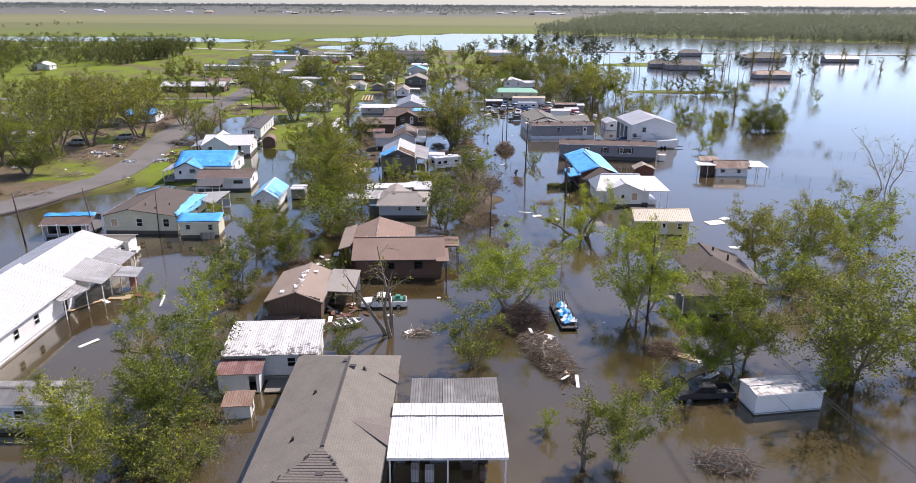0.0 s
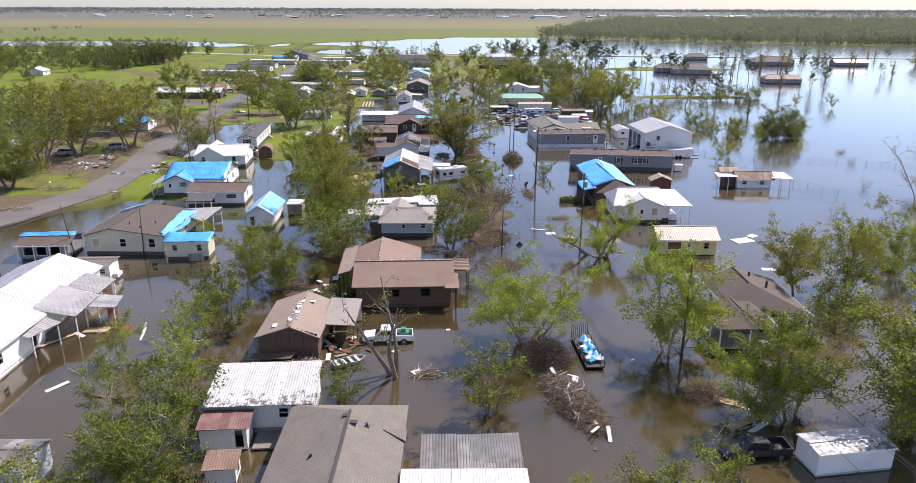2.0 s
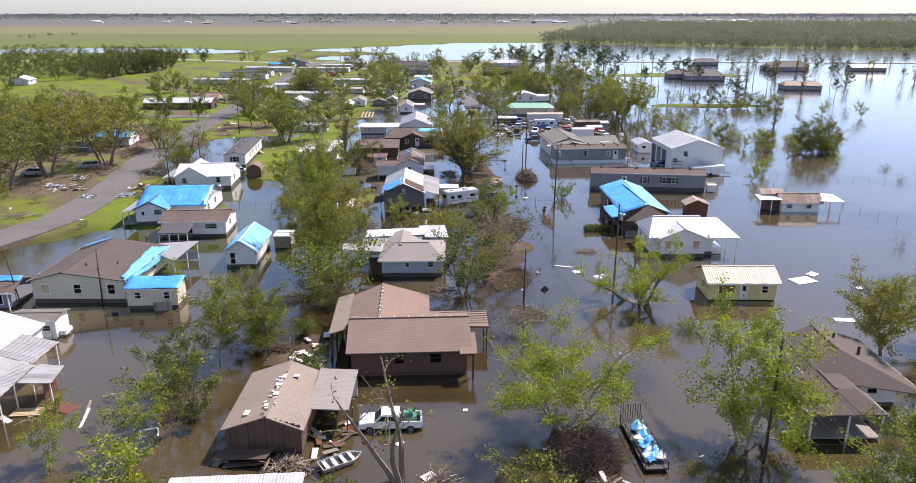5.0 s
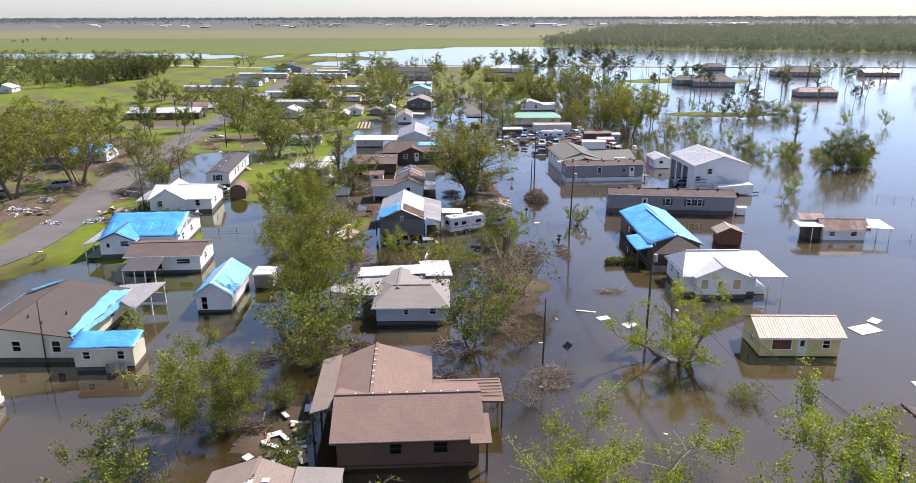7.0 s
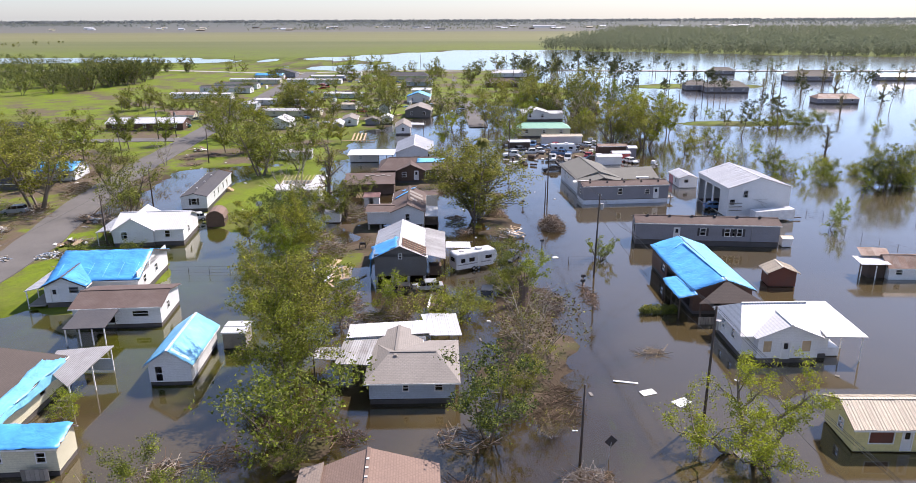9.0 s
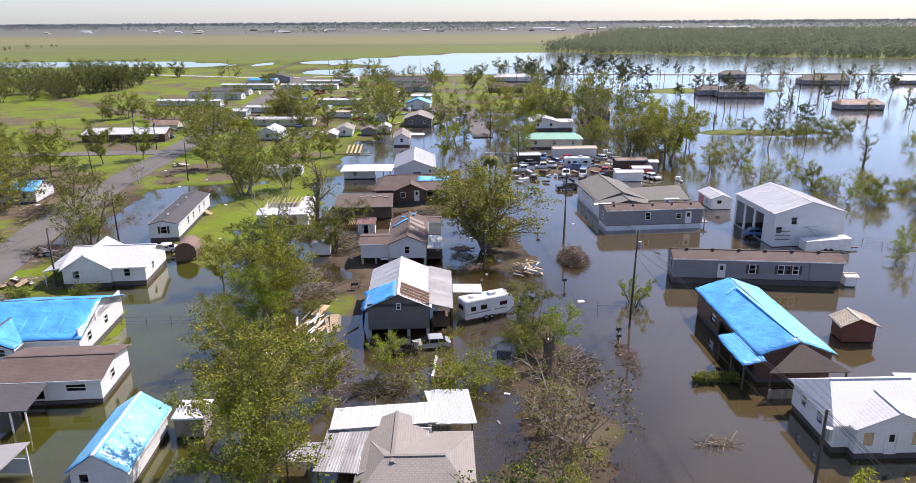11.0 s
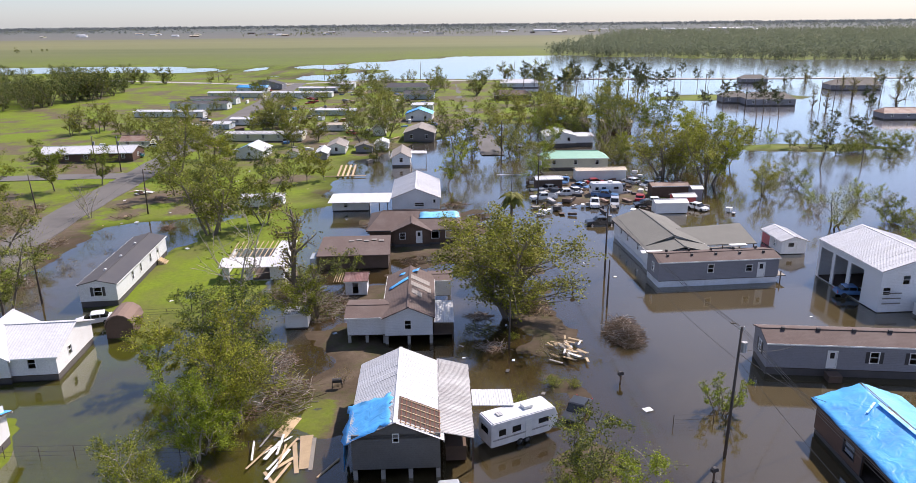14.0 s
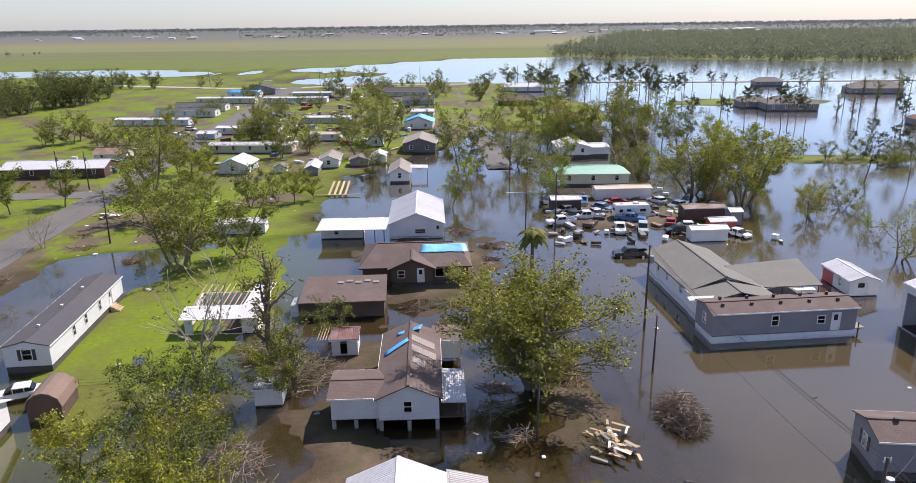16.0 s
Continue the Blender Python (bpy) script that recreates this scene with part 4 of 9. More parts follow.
wing(r, 0.0, 0.0, 2.4, 1.9, 0.0, 1.35, 1.36, "x", "white_wall", "rust_metal", g, bare=True, holes=[("e", 0.7, 0.3, 0.6, 0.9, "o")])
canopy(r, [(-0.2, -0.2, 1.4), (2.6, -0.2, 1.4), (2.6, 2.1, 1.75), (-0.2, 2.1, 1.75)], "rust_metal", g)

# wooden barn with a lean-to
r, g = start("barn", -23.2, 79.2, 0, "weathered plank barn with a patched faded shingle roof", "barn")
wing(r, 0.1, 0.1, 6.5, 9.6, 0.2, 2.55, 3.75, "y", "old_wood", "pink_shingle", g, ridge=0.55, over=0.3, trim="old_wood", fascia="old_wood")
for k in range(13):
    bm = bmesh.new()
    x = 0.12 + k * 0.5
    top = 2.5 + 1.1 * (1 - abs(x - 3.6) / 3.6)
    box(bm, x, 0.03, 0.15, x + 0.44 + 0.03 * (k % 3), 0.09, top)
    part("plank", bm, M["old_wood"], r)
for k, (a, b, c) in enumerate(((3.3, 1.5, 0.5), (3.7, 3.2, 0.6), (3.5, 5.0, 0.45), (3.75, 6.4, 0.7), (1.6, 1.0, 0.8), (4.6, 7.2, 0.5))):
    s = (3.75 - 2.55) / (3.6 if a < 3.7 else 3.0)
    z = 3.75 - abs(a - 3.68) * s + 0.1
    part("roof_patch", boxes((a - 0.15, b, z, a + 0.2 + 0.1 * (k % 3), b + c, z + 0.05)), M["white_sheet"], r, "pale scrap of torn roofing")
canopy(r, [(6.5, 3.2, 2.5), (10.2, 3.2, 2.35), (10.2, 10.0, 2.75), (6.5, 10.0, 2.9)], "tan_shingle", g, False, 0.1)
posts(r, [(10.0, 3.5), (10.0, 6.5), (10.0, 9.6)], 2.35, "old_wood")
part("back_wall", boxes((6.7, 9.4, 0.1, 10.1, 9.5, 2.7)), M["white_wall"], r)
bm = bmesh.new()
slab(bm, [(-0.6, -1.6, 0.55), (4.0, -2.0, 0.9), (4.4, -0.9, 1.1), (-0.3, -0.4, 0.7)], 0.07)
part("fallen_panel", bm, M["old_wood"], r)
for a in ((0.4, -1.9, 0.1, 3.9, -1.5, 0.3), (2.8, -1.8, 0.2, 5.6, -0.6, 0.4), (5.0, -1.4, 0.1, 6.2, 0.4, 0.3)):
    bm = bmesh.new()
    beam(bm, a[:3], a[3:], 0.5, 0.12)
    part("fallen_board", bm, M["dark_wood"], r)
rs = random.Random(9)
for k in range(18):
    b = 0.4 + k * 0.42
    a = 3.55 + rs.gauss(0, 0.22)
    z = 3.75 - abs(a - 3.68) * 0.36 + 0.1
    bm = boxes((-0.16, -0.07, 0, 0.16, 0.07, 0.03))
    bmesh.ops.transform(bm, matrix=pose(a, b, z, rs.uniform(-9, 9), rs.uniform(-14, 14), rs.uniform(0, 180)), verts=bm.verts)
    part("roof_scrap", bm, M[rs.choice(("white_sheet", "trim", "dark_trim"))], r)

# brown brick house
r, g = start("house", -14.6, 91.8, 3, "dark brick house with a brown shingle roof and carport")
wing(r, 0.4, 0.9, 12.0, 8.6, 0.4, 3.15, 4.75, "x", "brick", "brown_shingle", g, over=0.5, base="brick", fascia="dark_trim", trim="dark_trim",
     holes=[("s", 4.5, 1.1, 0.9, 0.9, "w"), ("s", 8.2, 1.1, 1.1, 1.0, "w")], ridge=0.5)
wing(r, -0.6, 5.75, 8.9, 9.45, 0.4, 3.15, 4.7, "y", "brick", "brown_shingle", g, over=0.35, base="brick", ridge=0.42, fascia="dark_trim", sides="nwe")
for q in (0.12, 0.24, 0.36, 0.48, 0.6, 0.72, 0.84):
    part("ridge_clip", boxes((0.2 + 12.6 * q, 5.12, 4.8, 0.32 + 12.6 * q, 5.3, 4.86)), M["trim"], r)
    part("ridge_clip", boxes((3.0, 6.0 + 9.4 * q, 4.76, 3.24, 6.16 + 9.4 * q, 4.82)), M["trim"], r)
bm = bmesh.new()
slab(bm, [(-2.4, 15.6, 2.95), (-2.4, 5.2, 2.95), (-0.5, 5.2, 3.5), (-0.5, 15.6, 3.5)], 0.11)
part("side_roof", bm, M["pink_shingle"], r)
posts(r, [(-2.2, 5.5), (-2.2, 10.2), (-2.2, 15.3)], 2.85, "dark_wood", 0.16)
canopy(r, [(8.2, 7.2, 2.85), (15.2, 6.6, 2.8), (15.2, 10.9, 2.85), (8.2, 10.9, 2.9)], "brown_shingle", g, False, 0.22)
for k in range(6):
    part("roof_seam", boxes((9.9, 7.5 + k * 0.6, 2.88, 15.1, 7.54 + k * 0.6, 2.93)), M["dark_trim"], r)
posts(r, [(15.0, 6.9), (15.0, 10.6), (12.2, 10.6)], 2.7, "old_wood", 0.14)
bm = bmesh.new()
slab(bm, [(11.6, -0.2, 2.95), (13.4, -0.2, 2.95), (13.4, 3.4, 3.6), (11.6, 3.4, 3.6)], 0.1)
part("porch_roof", bm, M["brown_shingle"], r)
posts(r, [(13.0, 0.2)], 2.9, "dark_wood", 0.2)

# long white metal-roofed house with lean-tos
r, g = start("house", -60.4, 58.0, 0, "long white house with weathered corrugated white roofs and lean-tos")
wing(r, 0.5, 0.3, 11.4, 24.6, 0.4, 3.4, 5.6, "y", "white_wall", "white_metal", g, metal=True, base="white_skirt", ridge=0.46,
     holes=[("e", 12.0, 1.0, 0.9, 1.1, "w"), ("e", 16.0, 1.0, 0.9, 1.1, "w"), ("e", 22.0, 0.0, 0.9, 2.0, "o")])
wing(r, 0.5, 24.95, 10.3, 15.8, 0.4, 3.3, 4.95, "y", "white_wall", "white_metal", g, metal=True, base="white_skirt", over=0.3,
     holes=[("n", 3.0, 1.0, 1.0, 1.0, "w"), ("n", 7.2, 1.0, 1.0, 1.0, "w")], sides="new")
canopy(r, [(15.4, 25.4, 2.85), (15.0, 31.9, 2.85), (9.2, 33.2, 3.75), (8.7, 26.7, 3.75)], "zinc", g)
canopy(r, [(14.6, 32.4, 2.8), (14.6, 37.2, 2.8), (11.3, 36.6, 3.3), (10.6, 33.4, 3.5)], "zinc", g)
canopy(r, [(12.8, 20.6, 2.5), (14.2, 24.6, 2.5), (11.4, 24.9, 2.95), (10.8, 20.6, 2.95)], "zinc", g)
canopy(r, [(18.1, 29.2, 2.35), (17.6, 32.6, 2.4), (15.3, 32.5, 2.65), (15.0, 28.8, 2.6)], "grey_metal", g)
posts(r, [(15.2, 25.8), (14.9, 28.6), (14.8, 31.5), (13.9, 24.3), (12.9, 21.0), (17.8, 29.5), (14.4, 37.0)], 2.5, "trim", 0.1)
for k in range(7):
    part("fence_board", boxes((16.6, 30.2 + k * 0.33, 0.1, 16.68, 30.46 + k * 0.33, 1.9)), M["red_wood"], r)
for k in range(6):
    bm = bmesh.new()
    beam(bm, (15.0, 27.0 + k * 0.24, 0.12), (17.8, 27.2 + k * 0.24, 0.14), 0.18, 0.05)
    part("deck_board", bm, M["new_wood"], r)
part("air_conditioner", boxes((10.9, 14.6, 0.3, 11.7, 15.4, 1.2)), M["white_wall"], r)
for k in range(5):
    bm = bmesh.new()
    beam(bm, (11.6 + k * 0.6, 22.4 + k * 0.9, 0.1), (12.2 + k * 0.6, 23.8 + k * 0.8, 0.12), 0.3, 0.06)
    part("deck_board", bm, M["new_wood"], r)
r, g = start("shed", -55.2, 101.4, 2, "grey-roofed white shed by the long house", "shed")
wing(r, 0.1, 0.1, 5.3, 3.0, 0.2, 2.5, 2.75, "x", "white_wall", "grey_shingle", g, over=0.25, holes=[("s", 3.8, 0.9, 0.9, 0.6, "w")], base="white_skirt")
part("side_ledge", boxes((5.5, 0.6, 0.3, 6.2, 2.2, 0.8)), M["trim"], r)

# open-sided porch house with a blue ridge sheet
r, g = start("house", -67.6, 109.6, 4, "low dark-roofed house with a blue tarpaulin along its ridge")
wing(r, 0.4, 0.4, 7.0, 5.2, 0.2, 2.5, 3.3, "x", "grey_siding", "umber_shingle", g, over=0.5, holes=[("s", 0.6, 0.5, 1.4, 1.5, "o"), ("s", 2.5, 0.5, 1.4, 1.5, "o"), ("s", 4.5, 0.5, 1.4, 1.5, "o")])
tarp_on(r, [(-0.2, 2.3, 3.06), (7.9, 2.3, 3.06), (7.9, 3.2, 3.4), (-0.2, 3.2, 3.4)], "blue_tarp", 0.08, 9, 4)
for k in range(4):
    part("porch_post", boxes((0.3 + k * 2.3, -0.1, -1.0, 0.42 + k * 2.3, 0.02, 2.4)), M["trim"], r)

# yellow house, blue-sheeted edge, carport and annex
r, g = start("house", -58.6, 112.3, 0, "pale yellow house with a brown roof partly under blue tarpaulin")
wing(r, 0.1, 0.1, 12.0, 14.0, 0.6, 3.25, 4.35, "y", "cream_siding", "cocoa_shingle", g, ridge=0.35, over=0.35,
     holes=[("s", 1.2, 0.8, 1.0, 1.2, "b"), ("s", 5.4, 0.8, 0.9, 1.2, "w"), ("s", 9.8, 0.7, 0.9, 1.3, "w"), ("e", 9.0, 0.8, 0.9, 1.1, "w")], base="skirt")
tarp_on(r, [(12.6, -0.3, 3.2), (12.6, 13.6, 3.2), (10.6, 12.4, 3.55), (11.5, 0.8, 3.4)], "pale_blue_tarp", 0.08, 10, 5, 0.25)
tarp_on(r, [(12.75, 13.2, 2.1), (12.75, 0.2, 2.7), (12.6, -0.2, 3.25), (12.6, 13.5, 3.25)], "pale_blue_tarp", 0.03, 10, 6, 0.2)
tarp_on(r, [(0.4, 12.6, 3.5), (0.9, 12.0, 3.65), (4.4, 13.6, 4.4), (4.0, 14.1, 4.4)], "blue_tarp", 0.12, 6, 8, 0.3)
canopy(r, [(11.6, 11.8, 2.9), (15.4, 8.4, 2.9), (15.8, 17.4, 2.95), (10.2, 16.2, 2.95)], "zinc", g, False, 0.12)
posts(r, [(15.3, 8.8), (15.5, 13.0), (15.6, 17.0)], 2.85, "trim", 0.12)
part("carport_wall", boxes((12.4, 16.9, 0.2, 15.6, 17.0, 1.6)), M["blue_siding"], r)
for x, y, z in ((9.2, 5.0, 3.75), (8.0, 2.0, 3.9), (6.0, 3.0, 4.2)):
    bm = bmesh.new()
    tube(bm, [(x, y, z - 0.2), (x, y, z + 0.3)], [0.09, 0.09], 8)
    part("roof_vent", bm, M["dark_trim"], r)
r, g = start("shed", -45.4, 110.2, 3, "pale yellow annex with a bright blue tarpaulin roof", "annex")
wing(r, 0.1, 0.1, 6.3, 3.3, 0.5, 2.9, 3.3, "x", "cream_siding", "umber_shingle", g, over=0.25, ridge=0.85, holes=[("s", 1.0, 1.0, 0.7, 0.8, "w"), ("s", 4.6, 0.9, 0.7, 0.9, "w")])
tarp_on(r, [(-0.25, -0.3, 2.9), (6.8, -0.3, 2.9), (6.8, 2.9, 3.4), (-0.25, 2.9, 3.4)], "blue_tarp", 0.07, 10, 9)
for k in range(6):
    part("fence_board", boxes((3.5 + k * 0.38, -0.5, -0.4, 3.86 + k * 0.38, -0.44, 1.1)), M["grey_wood"], r)

# trailer by the thicket
r, g = start("trailer_home", -50.0, 54.6, 1, "pale blue trailer home with a ribbed zinc roof among trees", "trailer home")
wing(r, 0.2, 0.2, 15.2, 4.0, 0.5, 2.95, 3.5, "x", "blue_siding", "old_zinc", g, metal=True, over=0.15, holes=[("s", 10.4, 0.9, 0.9, 0.9, "w"), ("s", 6.0, 0.9, 0.9, 0.9, "w")])

# dark-roofed house under the trees, with a hipped corner porch
r, g = start("house", 30.2, 82.0, 0, "white house with a dark shingle roof and corner porch behind trees")
wing(r, 0.2, 4.9, 8.4, 7.6, 0.5, 3.3, 3.3, "y", "white_siding", "cocoa_shingle", g, bare=True, holes=[("w", 4.4, 1.0, 0.9, 1.0, "w"), ("w", 1.2, 0.1, 0.9, 1.9, "d"), ("s", 5.6, 1.0, 0.9, 1.0, "w")])
roof_on(r, [((-0.2, 12.9, 3.25), (-0.2, 4.5, 3.25), (3.7, 7.4, 5.0), (3.7, 12.9, 5.0)), ((9.0, 1.5, 3.25), (9.0, 12.9, 3.25), (3.7, 12.9, 5.0), (3.7, 7.4, 5.0)), ((-0.2, 4.5, 3.25), (9.0, 1.5, 3.25), (3.7, 7.4, 5.0))], "cocoa_shingle", g)
bm = bmesh.new()
wall_panel(bm, 8.4, 3.28, 3.3, [], 0.14, lambda u, z, k: (0.2 + u, 12.5 - k, z), (3.5, 4.9))
bmesh.ops.recalc_face_normals(bm, faces=bm.faces)
part("gable", bm, M["white_siding"], r)
posts(r, [(8.6, 2.0)], 3.15, "trim", 0.14)
roof_on(r, [((-2.8, 5.2, 2.8), (-2.5, -1.2, 2.8), (0.9, 1.6, 3.85), (0.9, 5.2, 3.85)), ((4.2, -1.1, 2.8), (4.2, 4.4, 2.8), (2.6, 4.4, 3.85), (2.6, 1.6, 3.85)),
            ((-2.5, -1.2, 2.8), (4.2, -1.1, 2.8), (2.6, 1.6, 3.85), (0.9, 1.6, 3.85)), ((0.9, 1.6, 3.85), (2.6, 1.6, 3.85), (2.6, 4.4, 3.86), (0.9, 4.4, 3.86))], "cocoa_shingle", g)
part("porch_floor", boxes((-2.5, -0.9, 0.25, 4.0, 4.7, 0.4)), M["grey_wood"], r)
posts(r, [(-2.5, 4.8), (-2.4, 1.9), (-2.3, -0.9), (1.0, -0.9), (4.0, -0.8)], 2.75, "trim", 0.14)
for x, y in ((5.0, 10.8), (5.9, 7.6)):
    bm = bmesh.new()
    tube(bm, [(x, y, 4.2), (x, y, 5.1)], [0.14, 0.14], 8)
    part("roof_vent", bm, M["dark_trim"], r)

# white box store
r, g = start("shed", 28.1, 58.6, 9, "white box shed with a lichen-stained flat roof", "shed")
wing(r, 0.0, 0.0, 6.9, 2.9, 0.2, 2.2, 2.35, "x", "white_wall", "rusty_white_metal", g, over=0.1, base="white_skirt", ridge=0.5)

# tan-roofed yellow cottage
r, g = start("house", 29.5, 113.2, -1, "small yellow cottage with a tan metal roof standing in water")
wing(r, 0.2, 0.2, 8.8, 5.2, 0.12, 2.75, 3.9, "x", "yellow_siding", "tan_metal", g, metal=True, over=0.45, holes=[("s", 1.3, 0.85, 2.1, 1.15, "o"), ("s", 4.2, 0.15, 0.85, 1.95, "d"), ("s", 6.9, 1.0, 0.75, 0.9, "w"), ("w", 2.0, 0.9, 0.8, 1.0, "w"), ("e", 2.0, 0.9, 0.8, 1.0, "w")])
part("brown_board", boxes((1.5, 0.24, 0.97, 3.6, 0.3, 2.12)), M["red_wood"], r)

# white hip house with canopy
r, g = start("house", 26.4, 130.4, 1, "white-roofed house with boarded windows and a side canopy")
wing(r, 0.2, 1.0, 9.8, 7.6, 0.6, 3.3, 5.3, "x", "white_siding", "white_metal", g, over=0.45, hip=1.6, holes=[("w", 2.0, 1.0, 0.9, 1.1, "w"), ("w", 5.0, 1.0, 0.9, 1.1, "w")])
wing(r, 1.6, 0.0, 6.8, 4.0, 0.6, 3.3, 4.7, "y", "white_siding", "white_metal", g, over=0.35, holes=[("s", 0.6, 0.8, 0.9, 1.3, "b"), ("s", 2.7, 0.0, 0.9, 2.0, "d"), ("s", 4.9, 0.8, 1.0, 1.3, "b")], sides="sew")
canopy(r, [(9.0, -0.2, 3.25), (13.6, -0.4, 3.2), (12.6, 7.4, 4.3), (9.0, 7.6, 4.3)], "white_metal", g, False, 0.1)
posts(r, [(13.3, 0.1), (12.5, 7.0), (13.0, 3.5)], 3.2, "trim", 0.12)
part("car_under_canopy", boxes((10.0, 1.4, 0.1, 11.6, 5.2, 1.1)), M["car_white"], r)

# long house wholly under blue sheets
r, g = start("house", 25.1, 144.0, 1, "red-gabled house with its whole roof under blue tarpaulins")
wing(r, 0.1, 0.2, 7.6, 18.6, 0.5, 3.4, 4.75, "y", "brick", "umber_shingle", g, over=0.4, ridge=0.52, fascia="old_wood", trim="dark_trim", holes=[("s", 2.4, 0.7, 1.2, 1.2, "w"), ("w", 1.2, 0.05, 4.6, 2.3, "o"), ("w", 6.6, 0.05, 4.4, 2.3, "o"), ("w", 12.2, 0.7, 1.6, 1.2, "w")])
bm = bmesh.new()
slab(bm, [(-0.3, -2.9, 2.75), (8.1, -2.9, 2.75), (4.05, -0.16, 4.72)], 0.1)
part("hip_roof", bm, M["cocoa_shingle"], r)
posts(r, [(0.1, -2.6), (4.0, -2.6), (7.8, -2.6)], 2.7, "dark_wood", 0.14)
q = roof_quads(7.6, 18.6, 3.4, 4.75, "y", 0.4, 0.52, 0, 0.1, 0.2)
tarp_on(r, q[0], "blue_tarp", 0.05, 12, 21, 0.08)
tarp_on(r, q[1], "pale_blue_tarp", 0.05, 12, 22, 0.08)
bm = bmesh.new()
slab(bm, [(-2.3, 5.6, 2.85), (-2.3, -1.4, 2.85), (0.1, -1.4, 3.3), (0.1, 5.6, 3.3)], 0.1)
part("porch_roof", bm, M["umber_shingle"], r)
tarp_on(r, [(-2.4, 5.7, 2.85), (-2.4, -1.5, 2.85), (0.15, -1.5, 3.32), (0.15, 5.7, 3.32)], "blue_tarp", 0.05, 8, 23)
posts(r, [(-2.1, -1.2), (-2.1, 2.0), (-2.1, 5.4)], 2.8, "dark_wood", 0.14)
for k in range(18):
    part("fence_board", boxes((-0.2 + k * 0.33, -3.1, -0.3, 0.08 + k * 0.33, -3.04, 1.0)), M["grey_wood"], r)
bm = bmesh.new()
beam(bm, (3.6, 15.5, 4.85), (4.1, 1.0, 4.88), 0.4, 0.06)
beam(bm, (2.2, 14.8, 4.35), (3.4, 15.8, 4.75), 0.2, 0.06)
part("sheet_fold", bm, M["pale_blue_tarp"], r)

# little dark shed
r, g = start("shed", 38.9, 153.6, -3, "small dark shed with a pale sagging roof in open water", "shed")
wing(r, 0.2, 0.2, 3.8, 2.8, 0.1, 2.3, 3.1, "y", "red_wood", "tan_metal", g, metal=True, over=0.35, ridge=0.45)

# long grey single-wide home
r, g = start("trailer_home", 24.9, 174.0, -6, "long grey trailer home with black shutters in deep water", "trailer home")
wing(r, 0.1, 0.1, 23.4, 4.6, 0.9, 3.85, 4.5, "x", "grey_siding", "umber_shingle", g, over=0.2,
     holes=[("s", 6.3, 0.2, 0.9, 1.9, "d"), ("s", 10.6, 0.9, 0.85, 1.2, "s"), ("s", 14.6, 0.9, 0.75, 1.2, "s"), ("s", 15.6, 0.9, 0.75, 1.2, "w"), ("s", 16.6, 0.9, 0.75, 1.2, "s"), ("w", 1.9, 0.9, 0.8, 1.2, "s")], base="skirt")
for k in range(6):
    part("roof_vent", boxes((2 + k * 3.7, 2.0, 4.42, 2.35 + k * 3.7, 2.3, 4.75)), M["dark_trim"], r)
part("steps", boxes((6.2, -1.3, -0.8, 7.6, -0.02, 0.75)), M["old_wood"], r)
bm = bmesh.new()
beam(bm, (19.0, -0.02, 0.9), (19.0, -0.02, 3.8), 0.08)
part("downpipe", bm, M["grey_metal"], r)
r, g = start("shed", 49.0, 171.8, -4, "small white pump house beside the grey trailer", "shed")
wing(r, 0, 0, 1.6, 1.6, 0.1, 1.6, 1.8, "x", "white_wall", "tan_metal", g, over=0.15)

# tall white metal barn with open bays
r, g = start("barn", 46.3, 190.2, 4, "tall white metal barn with three open vehicle bays", "barn")
wing(r, 0.1, 0.1, 12.2, 14.4, 0.1, 5.8, 7.7, "y", "white_siding", "white_metal", g, metal=True, over=0.15, ridge=0.5, base="skirt",
     holes=[("w", 3.6, 0.05, 2.9, 4.6, "o"), ("w", 7.2, 0.05, 2.9, 4.6, "o"), ("w", 10.8, 0.05, 2.9, 4.6, "o"), ("s", 0.4, 2.4, 1.0, 1.0, "w"), ("s", 2.9, 3.8, 0.9, 1.2, "w")])
for k in range(3):
    bm = bmesh.new()
    beam(bm, (5.0 + k * 0.4, -0.02, 3.4), (7.9 - k * 0.1, -0.02, 3.5 - k * 0.9), 0.05)
    part("wall_crack", bm, M["grey_metal"], r)
for z in (1.4, 2.1, 2.8):
    part("shelf_rail", boxes((0.3, -0.35, z, 2.8, -0.25, z + 0.12)), M["grey_wood"], r)
r, g = start("trailer", 50.6, 187.2, 3, "white box trailer moored against the barn wall", "trailer")
bm = bmesh.new()
side_shape(bm, [(0, 0.35), (7.6, 0.35), (7.6, 2.3), (0, 1.9)], 0, 2.2)
part("body", bm, M["car_white"], r)
for x in (3.4, 4.3):
    bm = bmesh.new()
    tube(bm, [(x, -0.05, 0.3), (x, 0.25, 0.3)], [0.36, 0.36], 14)
    part("wheel", bm, M["rubber"], r)
bm = bmesh.new()
beam(bm, (7.6, 1.1, 0.4), (9.4, 1.1, 0.4), 0.5, 0.15)
part("tow_bar", bm, M["dark_trim"], r)

